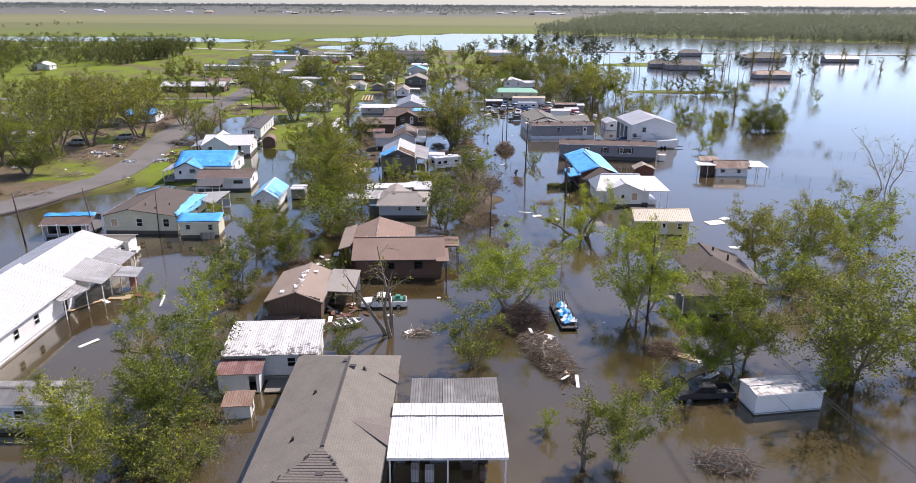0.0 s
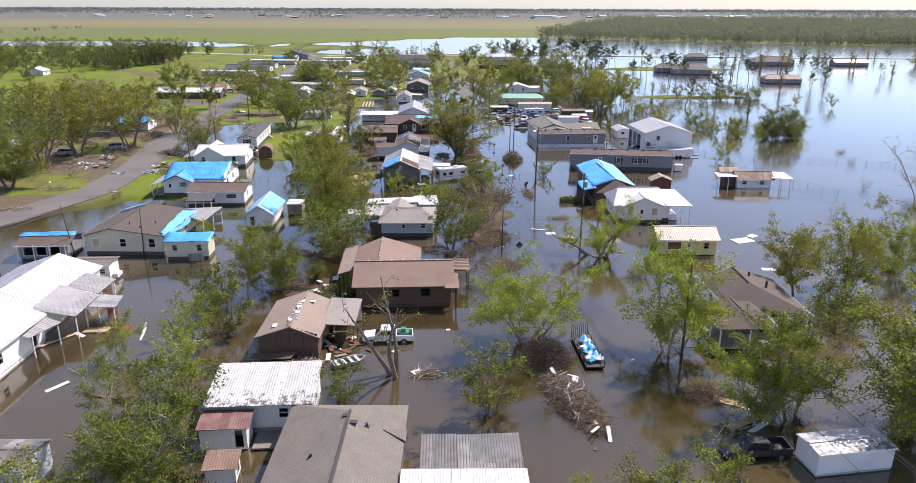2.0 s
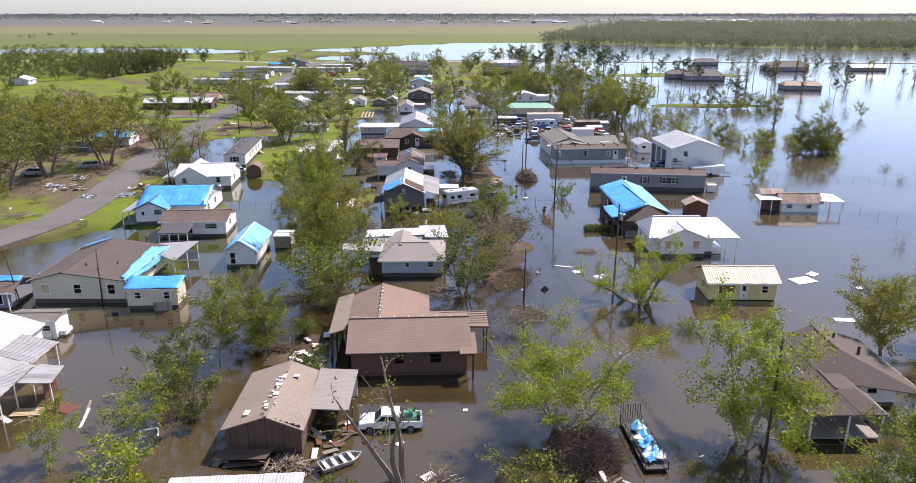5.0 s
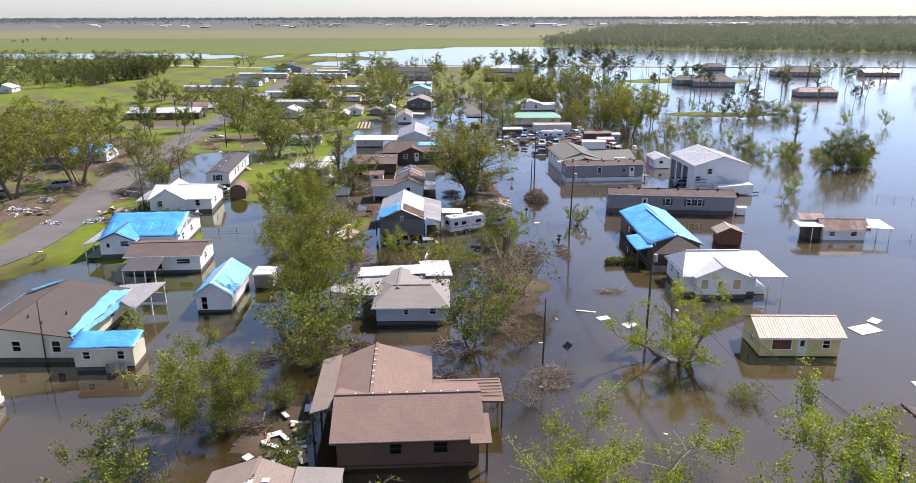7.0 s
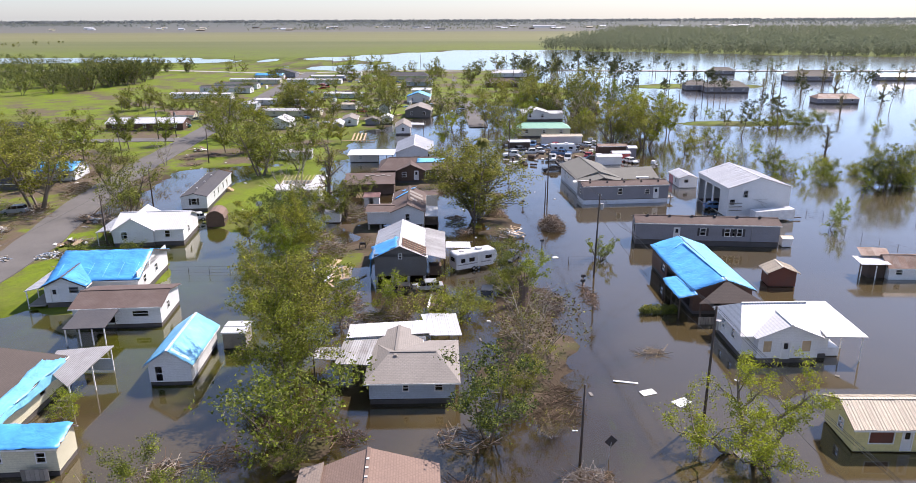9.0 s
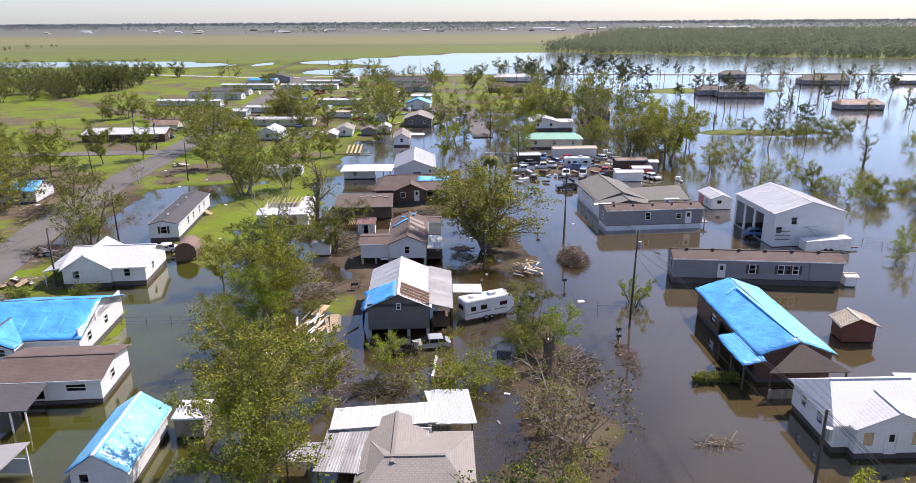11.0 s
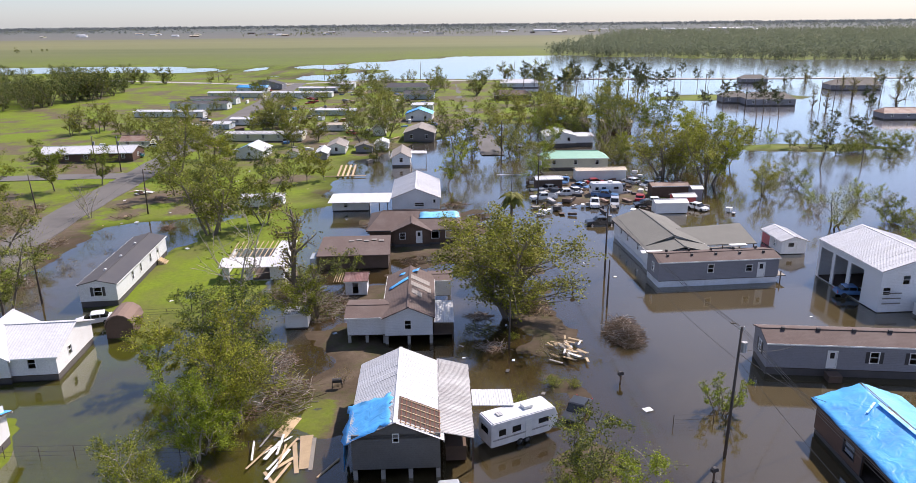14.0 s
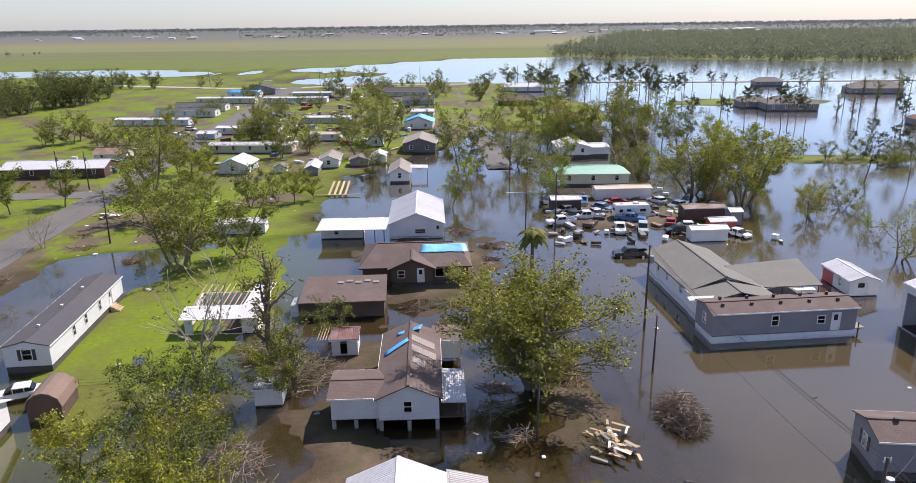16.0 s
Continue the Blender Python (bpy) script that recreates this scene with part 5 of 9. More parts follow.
# grey double home: single-wide in front of a gabled house
r, g = start("house", 20.6, 200.4, 5, "grey mobile home with a stained white skirt and olive-roofed house")
wing(r, 0.0, 0.0, 17.9, 4.7, 1.0, 3.9, 4.4, "x", "grey_siding", "umber_shingle", g, over=0.2, base="white_skirt",
     holes=[("s", 7.3, 1.0, 0.8, 1.2, "w"), ("s", 13.0, 1.0, 0.9, 0.9, "w"), ("s", 14.8, 0.1, 1.0, 2.1, "d"), ("w", 1.8, 0.9, 0.8, 1.2, "w")], trim="trim")
for k in range(5):
    part("roof_vent", boxes((1.6 + k * 3.6, 1.3, 4.15, 1.9 + k * 3.6, 1.6, 4.5)), M["dark_trim"], r)
    part("roof_vent", boxes((2.1 + k * 3.4, 3.2, 4.25, 2.4 + k * 3.4, 3.5, 4.6)), M["dark_trim"], r)
part("satellite_dish", boxes((12.6, 4.4, 4.3, 15.2, 5.2, 4.5)), M["trim"], r)
wing(r, 1.2, 9.4, 9.0, 15.6, 0.8, 3.5, 5.0, "y", "white_siding", "olive_shingle", g, over=0.5, fascia="dark_trim", holes=[("w", 2.5, 0.9, 0.9, 1.1, "w"), ("w", 7.5, 0.9, 0.9, 1.1, "w"), ("w", 11.0, 0.0, 0.9, 2.0, "d")], base="white_skirt")
wing(r, 1.0, 5.0, 9.4, 4.3, 0.8, 3.4, 4.5, "y", "white_siding", "olive_shingle", g, over=0.4, sides="ew", base="white_skirt")
canopy(r, [(10.6, 9.8, 2.95), (19.6, 9.8, 2.9), (20.4, 17.6, 4.0), (8.6, 15.6, 4.1)], "olive_shingle", g, False, 0.12)
posts(r, [(11.0, 10.2), (14.2, 10.2), (17.0, 10.2), (19.3, 10.2), (19.8, 16.8)], 2.85, "old_wood", 0.12)
part("porch_floor", boxes((10.6, 9.8, 0.3, 19.4, 16.0, 0.5)), M["grey_wood"], r)
canopy(r, [(-0.8, 5.0, 3.6), (6.4, 4.8, 3.6), (6.4, 5.6, 3.8), (-0.8, 5.8, 3.8)], "trim", g, False, 0.08)
posts(r, [(18.6, 0.4), (18.6, 2.2)], 1.6, "old_wood", 0.12)
part("landing", boxes((18.1, 0.2, 0.9, 19.3, 2.4, 1.02)), M["grey_wood"], r)

r, g = start("shed", 44.6, 214.7, 2, "white and red garden shed with a white gable roof", "shed")
wing(r, 0, 0, 4.1, 7.2, 0.1, 2.3, 3.0, "y", "white_siding", "white_metal", g, metal=True, over=0.2, holes=[("w", 2.0, 0.7, 0.7, 1.0, "w"), ("s", 0.7, 0.1, 1.8, 1.9, "d")])
part("red_panel", boxes((-0.02, 4.2, 0.1, -0.002, 6.9, 2.2)), M["plastic_red"], r)

# drowned house far out in the water
r, g = start("house", 57.6, 156.2, -2, "half-drowned white house with a rusted roof and white porch")
wing(r, 0.2, 0.2, 7.0, 3.6, -0.4, 2.2, 3.3, "x", "white_wall", "rust_metal", g, metal=True, over=0.5, holes=[("s", 1.0, 1.2, 0.9, 0.7, "w"), ("s", 4.6, 1.2, 0.9, 0.7, "w")])
canopy(r, [(-4.2, -0.3, 2.5), (0.0, -0.3, 2.5), (0.3, 3.0, 2.7), (-3.8, 3.0, 2.7)], "white_metal", g)
canopy(r, [(-3.0, 2.4, 3.0), (1.0, 2.0, 3.0), (1.6, 4.2, 3.5), (-2.6, 4.6, 3.6)], "rust_metal", g)
canopy(r, [(7.2, -0.2, 2.3), (11.6, -0.2, 2.2), (10.8, 3.4, 2.8), (7.2, 3.4, 3.0)], "white_metal", g, False, 0.08)
posts(r, [(-4.0, 0.0), (-1.8, 0.0), (11.2, 0.1), (9.0, 0.1), (10.6, 3.0)], 2.2, "trim", 0.12)
part("dark_room", boxes((-2.4, 1.0, -0.6, 0.1, 3.4, 2.2)), M["dark_wood"], r)

# grey-tan house in the middle row with sheet-roofed additions
r, g = start("house", -14.4, 121.8, 1, "grey house with a tan shingle roof and sheet-metal additions")
wing(r, 0.3, 0.2, 8.6, 8.6, 0.6, 2.75, 4.0, "x", "blue_siding", "tan_shingle", g, over=0.5, ridge=0.42, hip=2.4, holes=[("s", 3.4, 0.9, 0.5, 0.6, "w"), ("s", 6.6, 0.9, 0.7, 0.8, "w")])
wing(r, 0.4, 3.4, 4.8, 7.0, 0.6, 3.0, 3.9, "y", "blue_siding", "tan_shingle", g, over=0.3, sides="nwe")
canopy(r, [(-3.6, 3.8, 2.7), (0.4, 3.4, 2.7), (0.4, 9.4, 3.0), (-3.2, 9.4, 3.0)], "grey_metal", g)
canopy(r, [(-3.0, 9.0, 3.2), (6.4, 9.6, 3.4), (6.4, 12.4, 3.5), (-2.8, 12.4, 3.3)], "white_metal", g)
canopy(r, [(6.2, 10.4, 2.7), (9.8, 10.4, 2.7), (8.6, 16.0, 2.9), (5.0, 16.0, 2.9)], "white_metal", g)
canopy(r, [(-6.4, 6.0, 2.2), (-3.2, 5.6, 2.2), (-3.0, 8.4, 2.4), (-6.2, 8.4, 2.4)], "grey_metal", g)
posts(r, [(-3.2, 4.0), (-2.8, 12.0), (6.4, 12.0), (9.4, 10.8), (8.4, 15.6), (-6.2, 6.2)], 2.5, "old_wood", 0.12)
part("wall", boxes((-2.4, 9.2, 0.2, 5.8, 9.3, 3.1)), M["white_wall"], r)

# tarp house with bare battens and lean-to
r, g = start("house", -17.3, 156.2, 2, "raised grey house, tarpaulin torn back from bare roof battens")
wing(r, 0.1, 0.1, 7.4, 13.6, 1.0, 3.9, 5.55, "y", "dark_siding", "white_metal", g, metal=True, over=0.3, ridge=0.5, piers=True, trim="trim", holes=[("s", 3.5, 2.6, 0.4, 0.7, "w")])
q = roof_quads(7.4, 13.6, 3.9, 5.55, "y", 0.3, 0.5, 0, 0.1, 0.1)
tarp_on(r, [(-0.5, 5.8, 3.5), (-0.6, -0.3, 3.4), (3.5, -0.1, 5.5), (3.4, 4.6, 5.55)], "blue_tarp", 0.12, 9, 31, 0.35)
tarp_on(r, [(-0.7, 0.2, 1.0), (-0.75, 2.6, 0.6), (-0.55, 5.6, 3.5), (-0.6, -0.3, 3.5)], "blue_tarp", 0.06, 8, 32, 0.3)
e0, e1 = Vector(q[1][0]), Vector(q[1][3])
bm = bmesh.new()
up, off = (e1 - e0).normalized(), Vector((0.03, 0, 0.07))
lo, hi = e0.lerp(e1, 0.07) + off, e0.lerp(e1, 0.95) + off
slab(bm, [lo + Vector((0, 0.75, 0)), lo + Vector((0, 4.5, 0)), hi + Vector((0, 4.5, 0)), hi + Vector((0, 0.75, 0))], 0.03)
part("bare_decking", bm, M["dark_wood"], r, "dark bare decking where the roof is torn off")
for k in range(9):
    a = e0.lerp(e1, 0.08 + 0.1 * k)
    bm = bmesh.new()
    beam(bm, a + Vector((0, 0.2, 0.12)), a + Vector((0, 4.4, 0.12)), 0.1, 0.05)
    part("batten", bm, M["red_wood"], r, "bare wooden roof batten")
for k in range(5):
    bm = bmesh.new()
    a, b = e0 + Vector((0, 0.3 + k * 0.95, 0.16)), e1 + Vector((0, 0.3 + k * 0.95, 0.16))
    beam(bm, a.lerp(b, 0.05), a.lerp(b, 0.9), 0.07, 0.05)
    part("rafter", bm, M["new_wood"], r)
tarp_on(r, [(6.2, 4.8, 4.35), (7.0, 1.2, 4.1), (4.6, 0.8, 5.2), (4.2, 5.4, 5.4)], "pale_blue_tarp", 0.14, 6, 33, 0.4)
canopy(r, [(10.4, 1.0, 3.15), (10.6, 14.4, 3.15), (7.4, 14.4, 4.0), (7.4, 0.8, 4.0)], "zinc", g)
posts(r, [(10.3, 1.2), (10.3, 7.5), (10.4, 14.0)], 3.1, "old_wood", 0.14)
part("yard_box", boxes((8.0, 2.2, 0.2, 9.8, 4.0, 1.6)), M["old_wood"], r)
canopy(r, [(10.6, 6.4, 3.1), (14.4, 6.4, 3.0), (14.4, 9.2, 3.1), (10.6, 9.2, 3.2)], "white_metal", g)
posts(r, [(14.2, 6.6), (14.2, 9.0)], 3.0, "trim", 0.1)

# white house on piers with an L roof
r, g = start("house", -21.5, 182.6, 2, "white raised house on piers with an umber roof and blue patches")
wing(r, 0.1, 0.4, 4.6, 5.2, 1.1, 3.5, 3.9, "x", "white_siding", "umber_shingle", g, over=0.3, piers=True, sides="swn")
wing(r, 4.6, 0.0, 5.7, 14.2, 1.1, 3.6, 4.85, "y", "white_siding", "umber_shingle", g, over=0.35, piers=True, holes=[("s", 2.4, 0.8, 0.7, 1.1, "w")])
wing(r, 9.9, 12.6, 3.0, 3.6, 1.1, 3.4, 3.6, "x", "white_siding", "umber_shingle", g, over=0.2, piers=True)
q = roof_quads(5.7, 14.2, 3.6, 4.85, "y", 0.35, 0.5, 0, 4.6, 0)
a, b, c, d = [Vector(v) for v in q[1]]
for y0, u0, u1 in ((7.2, 0.15, 0.95), (9.6, 0.2, 1.0), (4.6, 0.5, 0.9)):
    p0, p1 = a.lerp(d, u0), a.lerp(d, u1)
    bm = bmesh.new()
    slab(bm, [p0 + Vector((0, y0, 0.05)), p0 + Vector((0, y0 + 1.5, 0.05)), p1 + Vector((0, y0 + 1.9, 0.05)), p1 + Vector((0, y0 + 0.5, 0.05))], 0.03)
    part("roof_patch", bm, M["tan_shingle"], r, "pale patch of bare roof boards")
tarp_on(r, [(4.9, 9.0, 3.75), (4.8, 8.0, 3.7), (7.3, 9.4, 4.75), (7.3, 10.4, 4.75)], "blue_tarp", 0.1, 5, 41)
tarp_on(r, [(6.2, 12.6, 4.3), (6.0, 12.0, 4.2), (8.6, 12.4, 4.75), (8.8, 13.6, 4.7)], "blue_tarp", 0.14, 5, 42)
canopy(r, [(10.5, 0.8, 2.35), (12.9, 0.8, 2.3), (12.9, 7.2, 2.5), (10.5, 7.2, 2.6)], "white_metal", g)
posts(r, [(12.7, 1.0), (12.7, 4.0), (12.7, 7.0)], 2.3, "old_wood", 0.12)
part("porch_floor", boxes((10.4, 0.8, 0.7, 12.9, 7.2, 0.85)), M["dark_wood"], r)
for k in range(9):
    part("rail", boxes((12.8, 0.9 + k * 0.7, 0.85, 12.86, 0.96 + k * 0.7, 1.8)), M["dark_trim"], r)
r, g = start("shed", -29.9, 187.4, 3, "small pale shed with a sagging flat roof", "shed")
wing(r, 0.0, 0.0, 2.8, 2.3, 0.2, 2.1, 2.12, "x", "white_wall", "rusty_white_metal", g, over=0.15)
r, g = start("shed", -23.9, 198.4, 3, "white shed with a red roof and bare rafters", "shed")
wing(r, 0.0, 0.0, 3.0, 3.2, 0.2, 2.3, 2.6, "x", "white_siding", "red_metal", g, metal=True, over=0.2, ridge=0.8, holes=[("s", 1.0, 0.2, 0.8, 1.7, "o")])
for k in range(5):
    bm = bmesh.new()
    beam(bm, (-1.6 + k * 0.32, 0.0, 2.2), (-1.4 + k * 0.32, 3.0, 2.5), 0.08)
    part("rafter", bm, M["new_wood"], r)

# brown ranch house and its dark carport
r, g = start("house", -23.2, 220.4, 2, "brown wooden ranch house with an umber roof and a blue tarpaulin")
wing(r, 0.2, 0.8, 15.4, 10.8, 0.7, 3.2, 5.0, "x", "old_wood", "umber_shingle", g, over=0.5, hip=2.5, fascia="dark_trim", holes=[("s", 10.6, 0.7, 1.2, 1.2, "o"), ("s", 13.0, 0.7, 1.2, 1.2, "b")])
wing(r, 4.4, 0.0, 6.0, 5.0, 0.7, 3.2, 4.5, "y", "old_wood", "umber_shingle", g, over=0.5, fascia="dark_trim", holes=[("s", 1.0, 0.9, 0.9, 1.0, "w"), ("s", 3.8, 0.2, 0.9, 2.0, "d")], sides="sew")
tarp_on(r, [(8.6, 3.6, 4.1), (15.8, 3.6, 4.1), (15.4, 5.6, 4.75), (9.0, 5.6, 4.75)], "pale_blue_tarp", 0.08, 8, 51)
r, g = start("carport", -30.0, 209.6, 2, "dark-roofed carport with blotched shingles and solid front", "carport")
canopy(r, [(0.0, -0.4, 2.4), (11.4, -0.2, 2.4), (11.2, 7.4, 3.3), (0.2, 7.2, 3.3)], "umber_shingle", g, False, 0.14)
wing(r, 0.3, 0.2, 10.8, 6.6, 0.1, 2.4, 2.42, "x", "dark_wood", "umber_shingle", g, bare=True)
for k in range(5):
    part("roof_patch", boxes((4.6 + k * 1.2, 4.8 + 0.4 * (k % 2), 3.06 + 0.05 * (k % 2), 5.4 + k * 1.2, 5.5 + 0.4 * (k % 2), 3.14 + 0.05 * (k % 2))), M["tan_shingle"], r, "scuffed pale shingle patch")
part("blue_barrel", boxes((-1.2, 1.0, 0, -0.2, 4.0, 1.6)), M["blue_siding"], r)

# white metal hall with side porch
r, g = start("house", -21.4, 245.2, 2, "white metal gabled hall with a long white side porch")
wing(r, 0.2, 0.2, 9.7, 17.6, 0.3, 2.7, 4.6, "y", "white_siding", "white_metal", g, metal=True, over=0.25, holes=[("s", 4.6, 0.6, 1.8, 0.7, "w"), ("s", 8.2, 0.2, 0.8, 1.9, "d")], base="white_skirt")
canopy(r, [(-12.4, -2.6, 2.6), (-0.2, -2.9, 2.6), (0.1, 4.4, 2.8), (-12.2, 4.6, 2.8)], "white_metal", g)
wing(r, -12.0, 0.6, 7.4, 3.6, 0.2, 2.5, 2.52, "x", "white_wall", "white_metal", g, bare=True, holes=[("s", 2.4, 0.7, 0.7, 0.9, "w")])
posts(r, [(-4.2, -2.3), (-2.2, -2.4), (-0.6, -2.4)], 2.5, "dark_trim", 0.14)

# white house by the road with a cross gable
r, g = start("house", -63.4, 173.6, 5, "white house with a bright white cross-gabled roof and side porch")
wing(r, 0.3, 0.2, 11.4, 9.6, 0.7, 3.0, 4.6, "x", "white_wall", "white_metal", g, over=0.35, ridge=0.55, base="skirt", holes=[("s", 8.4, 0.8, 0.8, 1.1, "w"), ("s", 1.6, 0.8, 0.9, 1.0, "w"), ("e", 3.0, 0.8, 0.8, 1.0, "w")])
wing(r, 0.3, -0.2, 6.6, 9.0, 0.7, 3.0, 5.0, "y", "white_wall", "white_metal", g, over=0.3, base="skirt", sides="sw", holes=[("s", 1.4, 0.8, 0.9, 1.1, "w")])
canopy(r, [(-2.6, 9.4, 2.5), (-2.6, 0.2, 2.5), (0.2, 0.2, 3.0), (0.2, 9.4, 3.0)], "white_metal", g)
posts(r, [(-2.4, 0.4), (-2.4, 3.4), (-2.4, 6.4), (-2.4, 9.2)], 2.45, "trim", 0.12)

# the big blue-tarpaulin house and the brown one before it
r, g = start("house", -60.3, 147.2, 4, "white house with all roofs under bright blue tarpaulins and a porch")
wing(r, 0.2, 2.0, 11.4, 12.6, 0.8, 3.2, 5.3, "x", "white_siding", "umber_shingle", g, over=0.4, base="skirt", holes=[("e", 2.2, 0.9, 0.9, 1.0, "w"), ("e", 7.0, 0.9, 0.9, 1.0, "w"), ("e", 4.8, 2.4, 0.6, 0.8, "w")])
q = roof_quads(11.4, 12.6, 3.2, 5.3, "x", 0.4, 0.5, 0, 0.2, 2.0)
tarp_on(r, q[0], "blue_tarp", 0.05, 12, 61, 0.06, 6)
tarp_on(r, q[1], "blue_tarp", 0.05, 12, 62, 0.06)
wing(r, 0.2, 0.0, 5.2, 8.0, 0.8, 3.2, 4.4, "y", "white_siding", "umber_shingle", g, over=0.4, base="skirt", sides="sew", holes=[("s", 3.2, 1.3, 1.2, 0.8, "w"), ("s", 0.8, 0.1, 0.9, 1.9, "d")])
q = roof_quads(5.2, 8.0, 3.2, 4.4, "y", 0.4, 0.5, 0, 0.2, 0.0)
tarp_on(r, q[0], "blue_tarp", 0.05, 9, 63, 0.06)
tarp_on(r, q[1], "blue_tarp", 0.05, 9, 64, 0.06, 3)
canopy(r, [(-2.2, 8.0, 2.6), (-2.2, -0.4, 2.6), (0.1, -0.4, 3.1), (0.1, 8.0, 3.1)], "white_metal", g)
posts(r, [(-2.0, -0.2), (-2.0, 2.6), (-2.0, 5.2), (-2.0, 7.8)], 2.55, "trim", 0.12)
part("porch_floor", boxes((-2.1, -0.3, 0.4, 0.15, 7.9, 0.55)), M["grey_wood"], r)
r, g = start("house", -53.0, 138.6, 4, "low white house with an umber roof and a small carport")
wing(r, 0.2, 1.8, 10.6, 7.4, 0.5, 2.9, 3.7, "x", "white_siding", "umber_shingle", g, over=0.35, holes=[("s", 7.2, 1.0, 1.9, 0.7, "w"), ("s", 2.4, 0.2, 2.6, 1.9, "o"), ("e", 2.6, 0.9, 0.8, 0.9, "w")])
canopy(r, [(1.2, -3.4, 2.35), (6.0, -3.2, 2.3), (6.0, 1.5, 2.75), (1.2, 1.5, 2.75)], "dark_shingle", g, False, 0.12)
posts(r, [(1.4, -3.1), (3.0, -3.1), (4.4, -3.0), (5.8, -3.0)], 2.3, "trim", 0.13)

r, g = start("shed", -37.8, 126.0, 2, "narrow white shed with a bright blue tarpaulin roof", "shed")
wing(r, 0.1, 0.1, 4.4, 9.4, 0.4, 2.6, 4.1, "y", "white_siding", "white_metal", g, over=0.35, base="skirt", holes=[("s", 0.7, 0.1, 0.7, 1.7, "w")])
q = roof_quads(4.4, 9.4, 2.6, 4.1, "y", 0.35, 0.5, 0, 0.1, 0.1)
tarp_on(r, q[0], "pale_blue_tarp", 0.05, 9, 71, 0.05)
tarp_on(r, q[1], "pale_blue_tarp", 0.05, 9, 72, 0.05)
r, g = start("shed", -32.6, 134.6, 2, "small grey flat-roofed shed with clutter on its roof", "shed")
wing(r, 0.0, 0.0, 2.6, 3.0, 0.1, 2.2, 2.25, "x", "grey_wood", "white_metal", g, over=0.15)

# white trailer with shutters beside the lawn
r, g = start("trailer_home", -59.8, 195.4, 5, "white trailer home with black shutters and a dark roof, wooden steps", "trailer home")
wing(r, 0.1, 0.1, 5.0, 22.5, 0.8, 3.3, 3.9, "y", "white_siding", "dark_shingle", g, over=0.15,
     holes=[("s", 2.0, 0.8, 1.0, 1.2, "s"), ("e", 6.0, 0.8, 0.7, 1.2, "w"), ("e", 9.5, 0.8, 0.7, 1.2, "w"), ("e", 14.0, 0.8, 0.7, 1.2, "w"), ("e", 17.5, 0.1, 0.9, 1.9, "d")])
for k in range(4):
    part("step", boxes((5.2 + k * 0.3, 17.2, 0, 5.5 + k * 0.3, 18.8, 0.8 - k * 0.19)), M["new_wood"], r)
for k in range(3):
    part("roof_vent", boxes((2.2, 4 + k * 6.2, 3.85, 2.5, 4.3 + k * 6.2, 4.1)), M["trim"], r)

# round-roofed wooden barn shed
r, g = start("shed", -51.4, 185.2, 8, "brown wooden shed with a rounded barn roof", "shed")
bm = bmesh.new()
arc = [(0, 0), (3.2, 0), (3.2, 1.6), (2.9, 2.3), (2.2, 2.8), (1.6, 2.95), (1.0, 2.8), (0.3, 2.3), (0, 1.6)]
side_shape(bm, arc, 0, 4.2)
part("body", bm, M["old_wood"], r)
bm = bmesh.new()
arc2 = [(3.35, 1.5), (3.05, 2.4), (2.3, 2.95), (1.6, 3.1), (0.9, 2.95), (0.15, 2.4), (-0.15, 1.5), (-0.05, 1.5), (0.25, 2.32), (0.97, 2.84), (1.6, 2.98), (2.23, 2.84), (2.95, 2.32), (3.25, 1.5)]
side_shape(bm, arc2, -0.15, 4.35)
part("roof", bm, M["brown_shingle"], r)

# roofless cabin with bare rafters
r, g = start("house", -43.4, 204.8, 3, "wrecked cabin with bare rafters and buckled white roof sheets")
wing(r, 0.2, 0.2, 9.0, 8.6, 0.1, 2.4, 2.42, "x", "white_wall", "white_metal", g, bare=True, holes=[("s", 1.0, 0.0, 2.4, 2.0, "o"), ("s", 4.4, 0.0, 2.6, 2.0, "o")])
canopy(r, [(-0.2, -0.6, 2.4), (9.6, -0.6, 2.4), (9.6, 2.6, 2.95), (-0.2, 2.6, 2.95)], "white_metal", g)
canopy(r, [(7.0, 2.6, 2.9), (9.6, 2.4, 2.9), (9.6, 9.0, 3.5), (7.6, 9.0, 3.5)], "white_metal", g)
for k in range(9):
    bm = bmesh.new()
    beam(bm, (0.6 + k * 0.75, 2.4, 2.75), (0.9 + k * 0.78, 8.8, 3.55), 0.09, 0.14)
    part("rafter", bm, M["new_wood"], r)
r, g = start("house", -53.2, 248.0, 4, "low white hut with a rust-streaked roof behind bushes", "hut")
wing(r, 0.2, 0.2, 8.8, 3.6, 0.4, 2.4, 2.8, "x", "white_siding", "rusty_white_metal", g, metal=True, over=0.25)


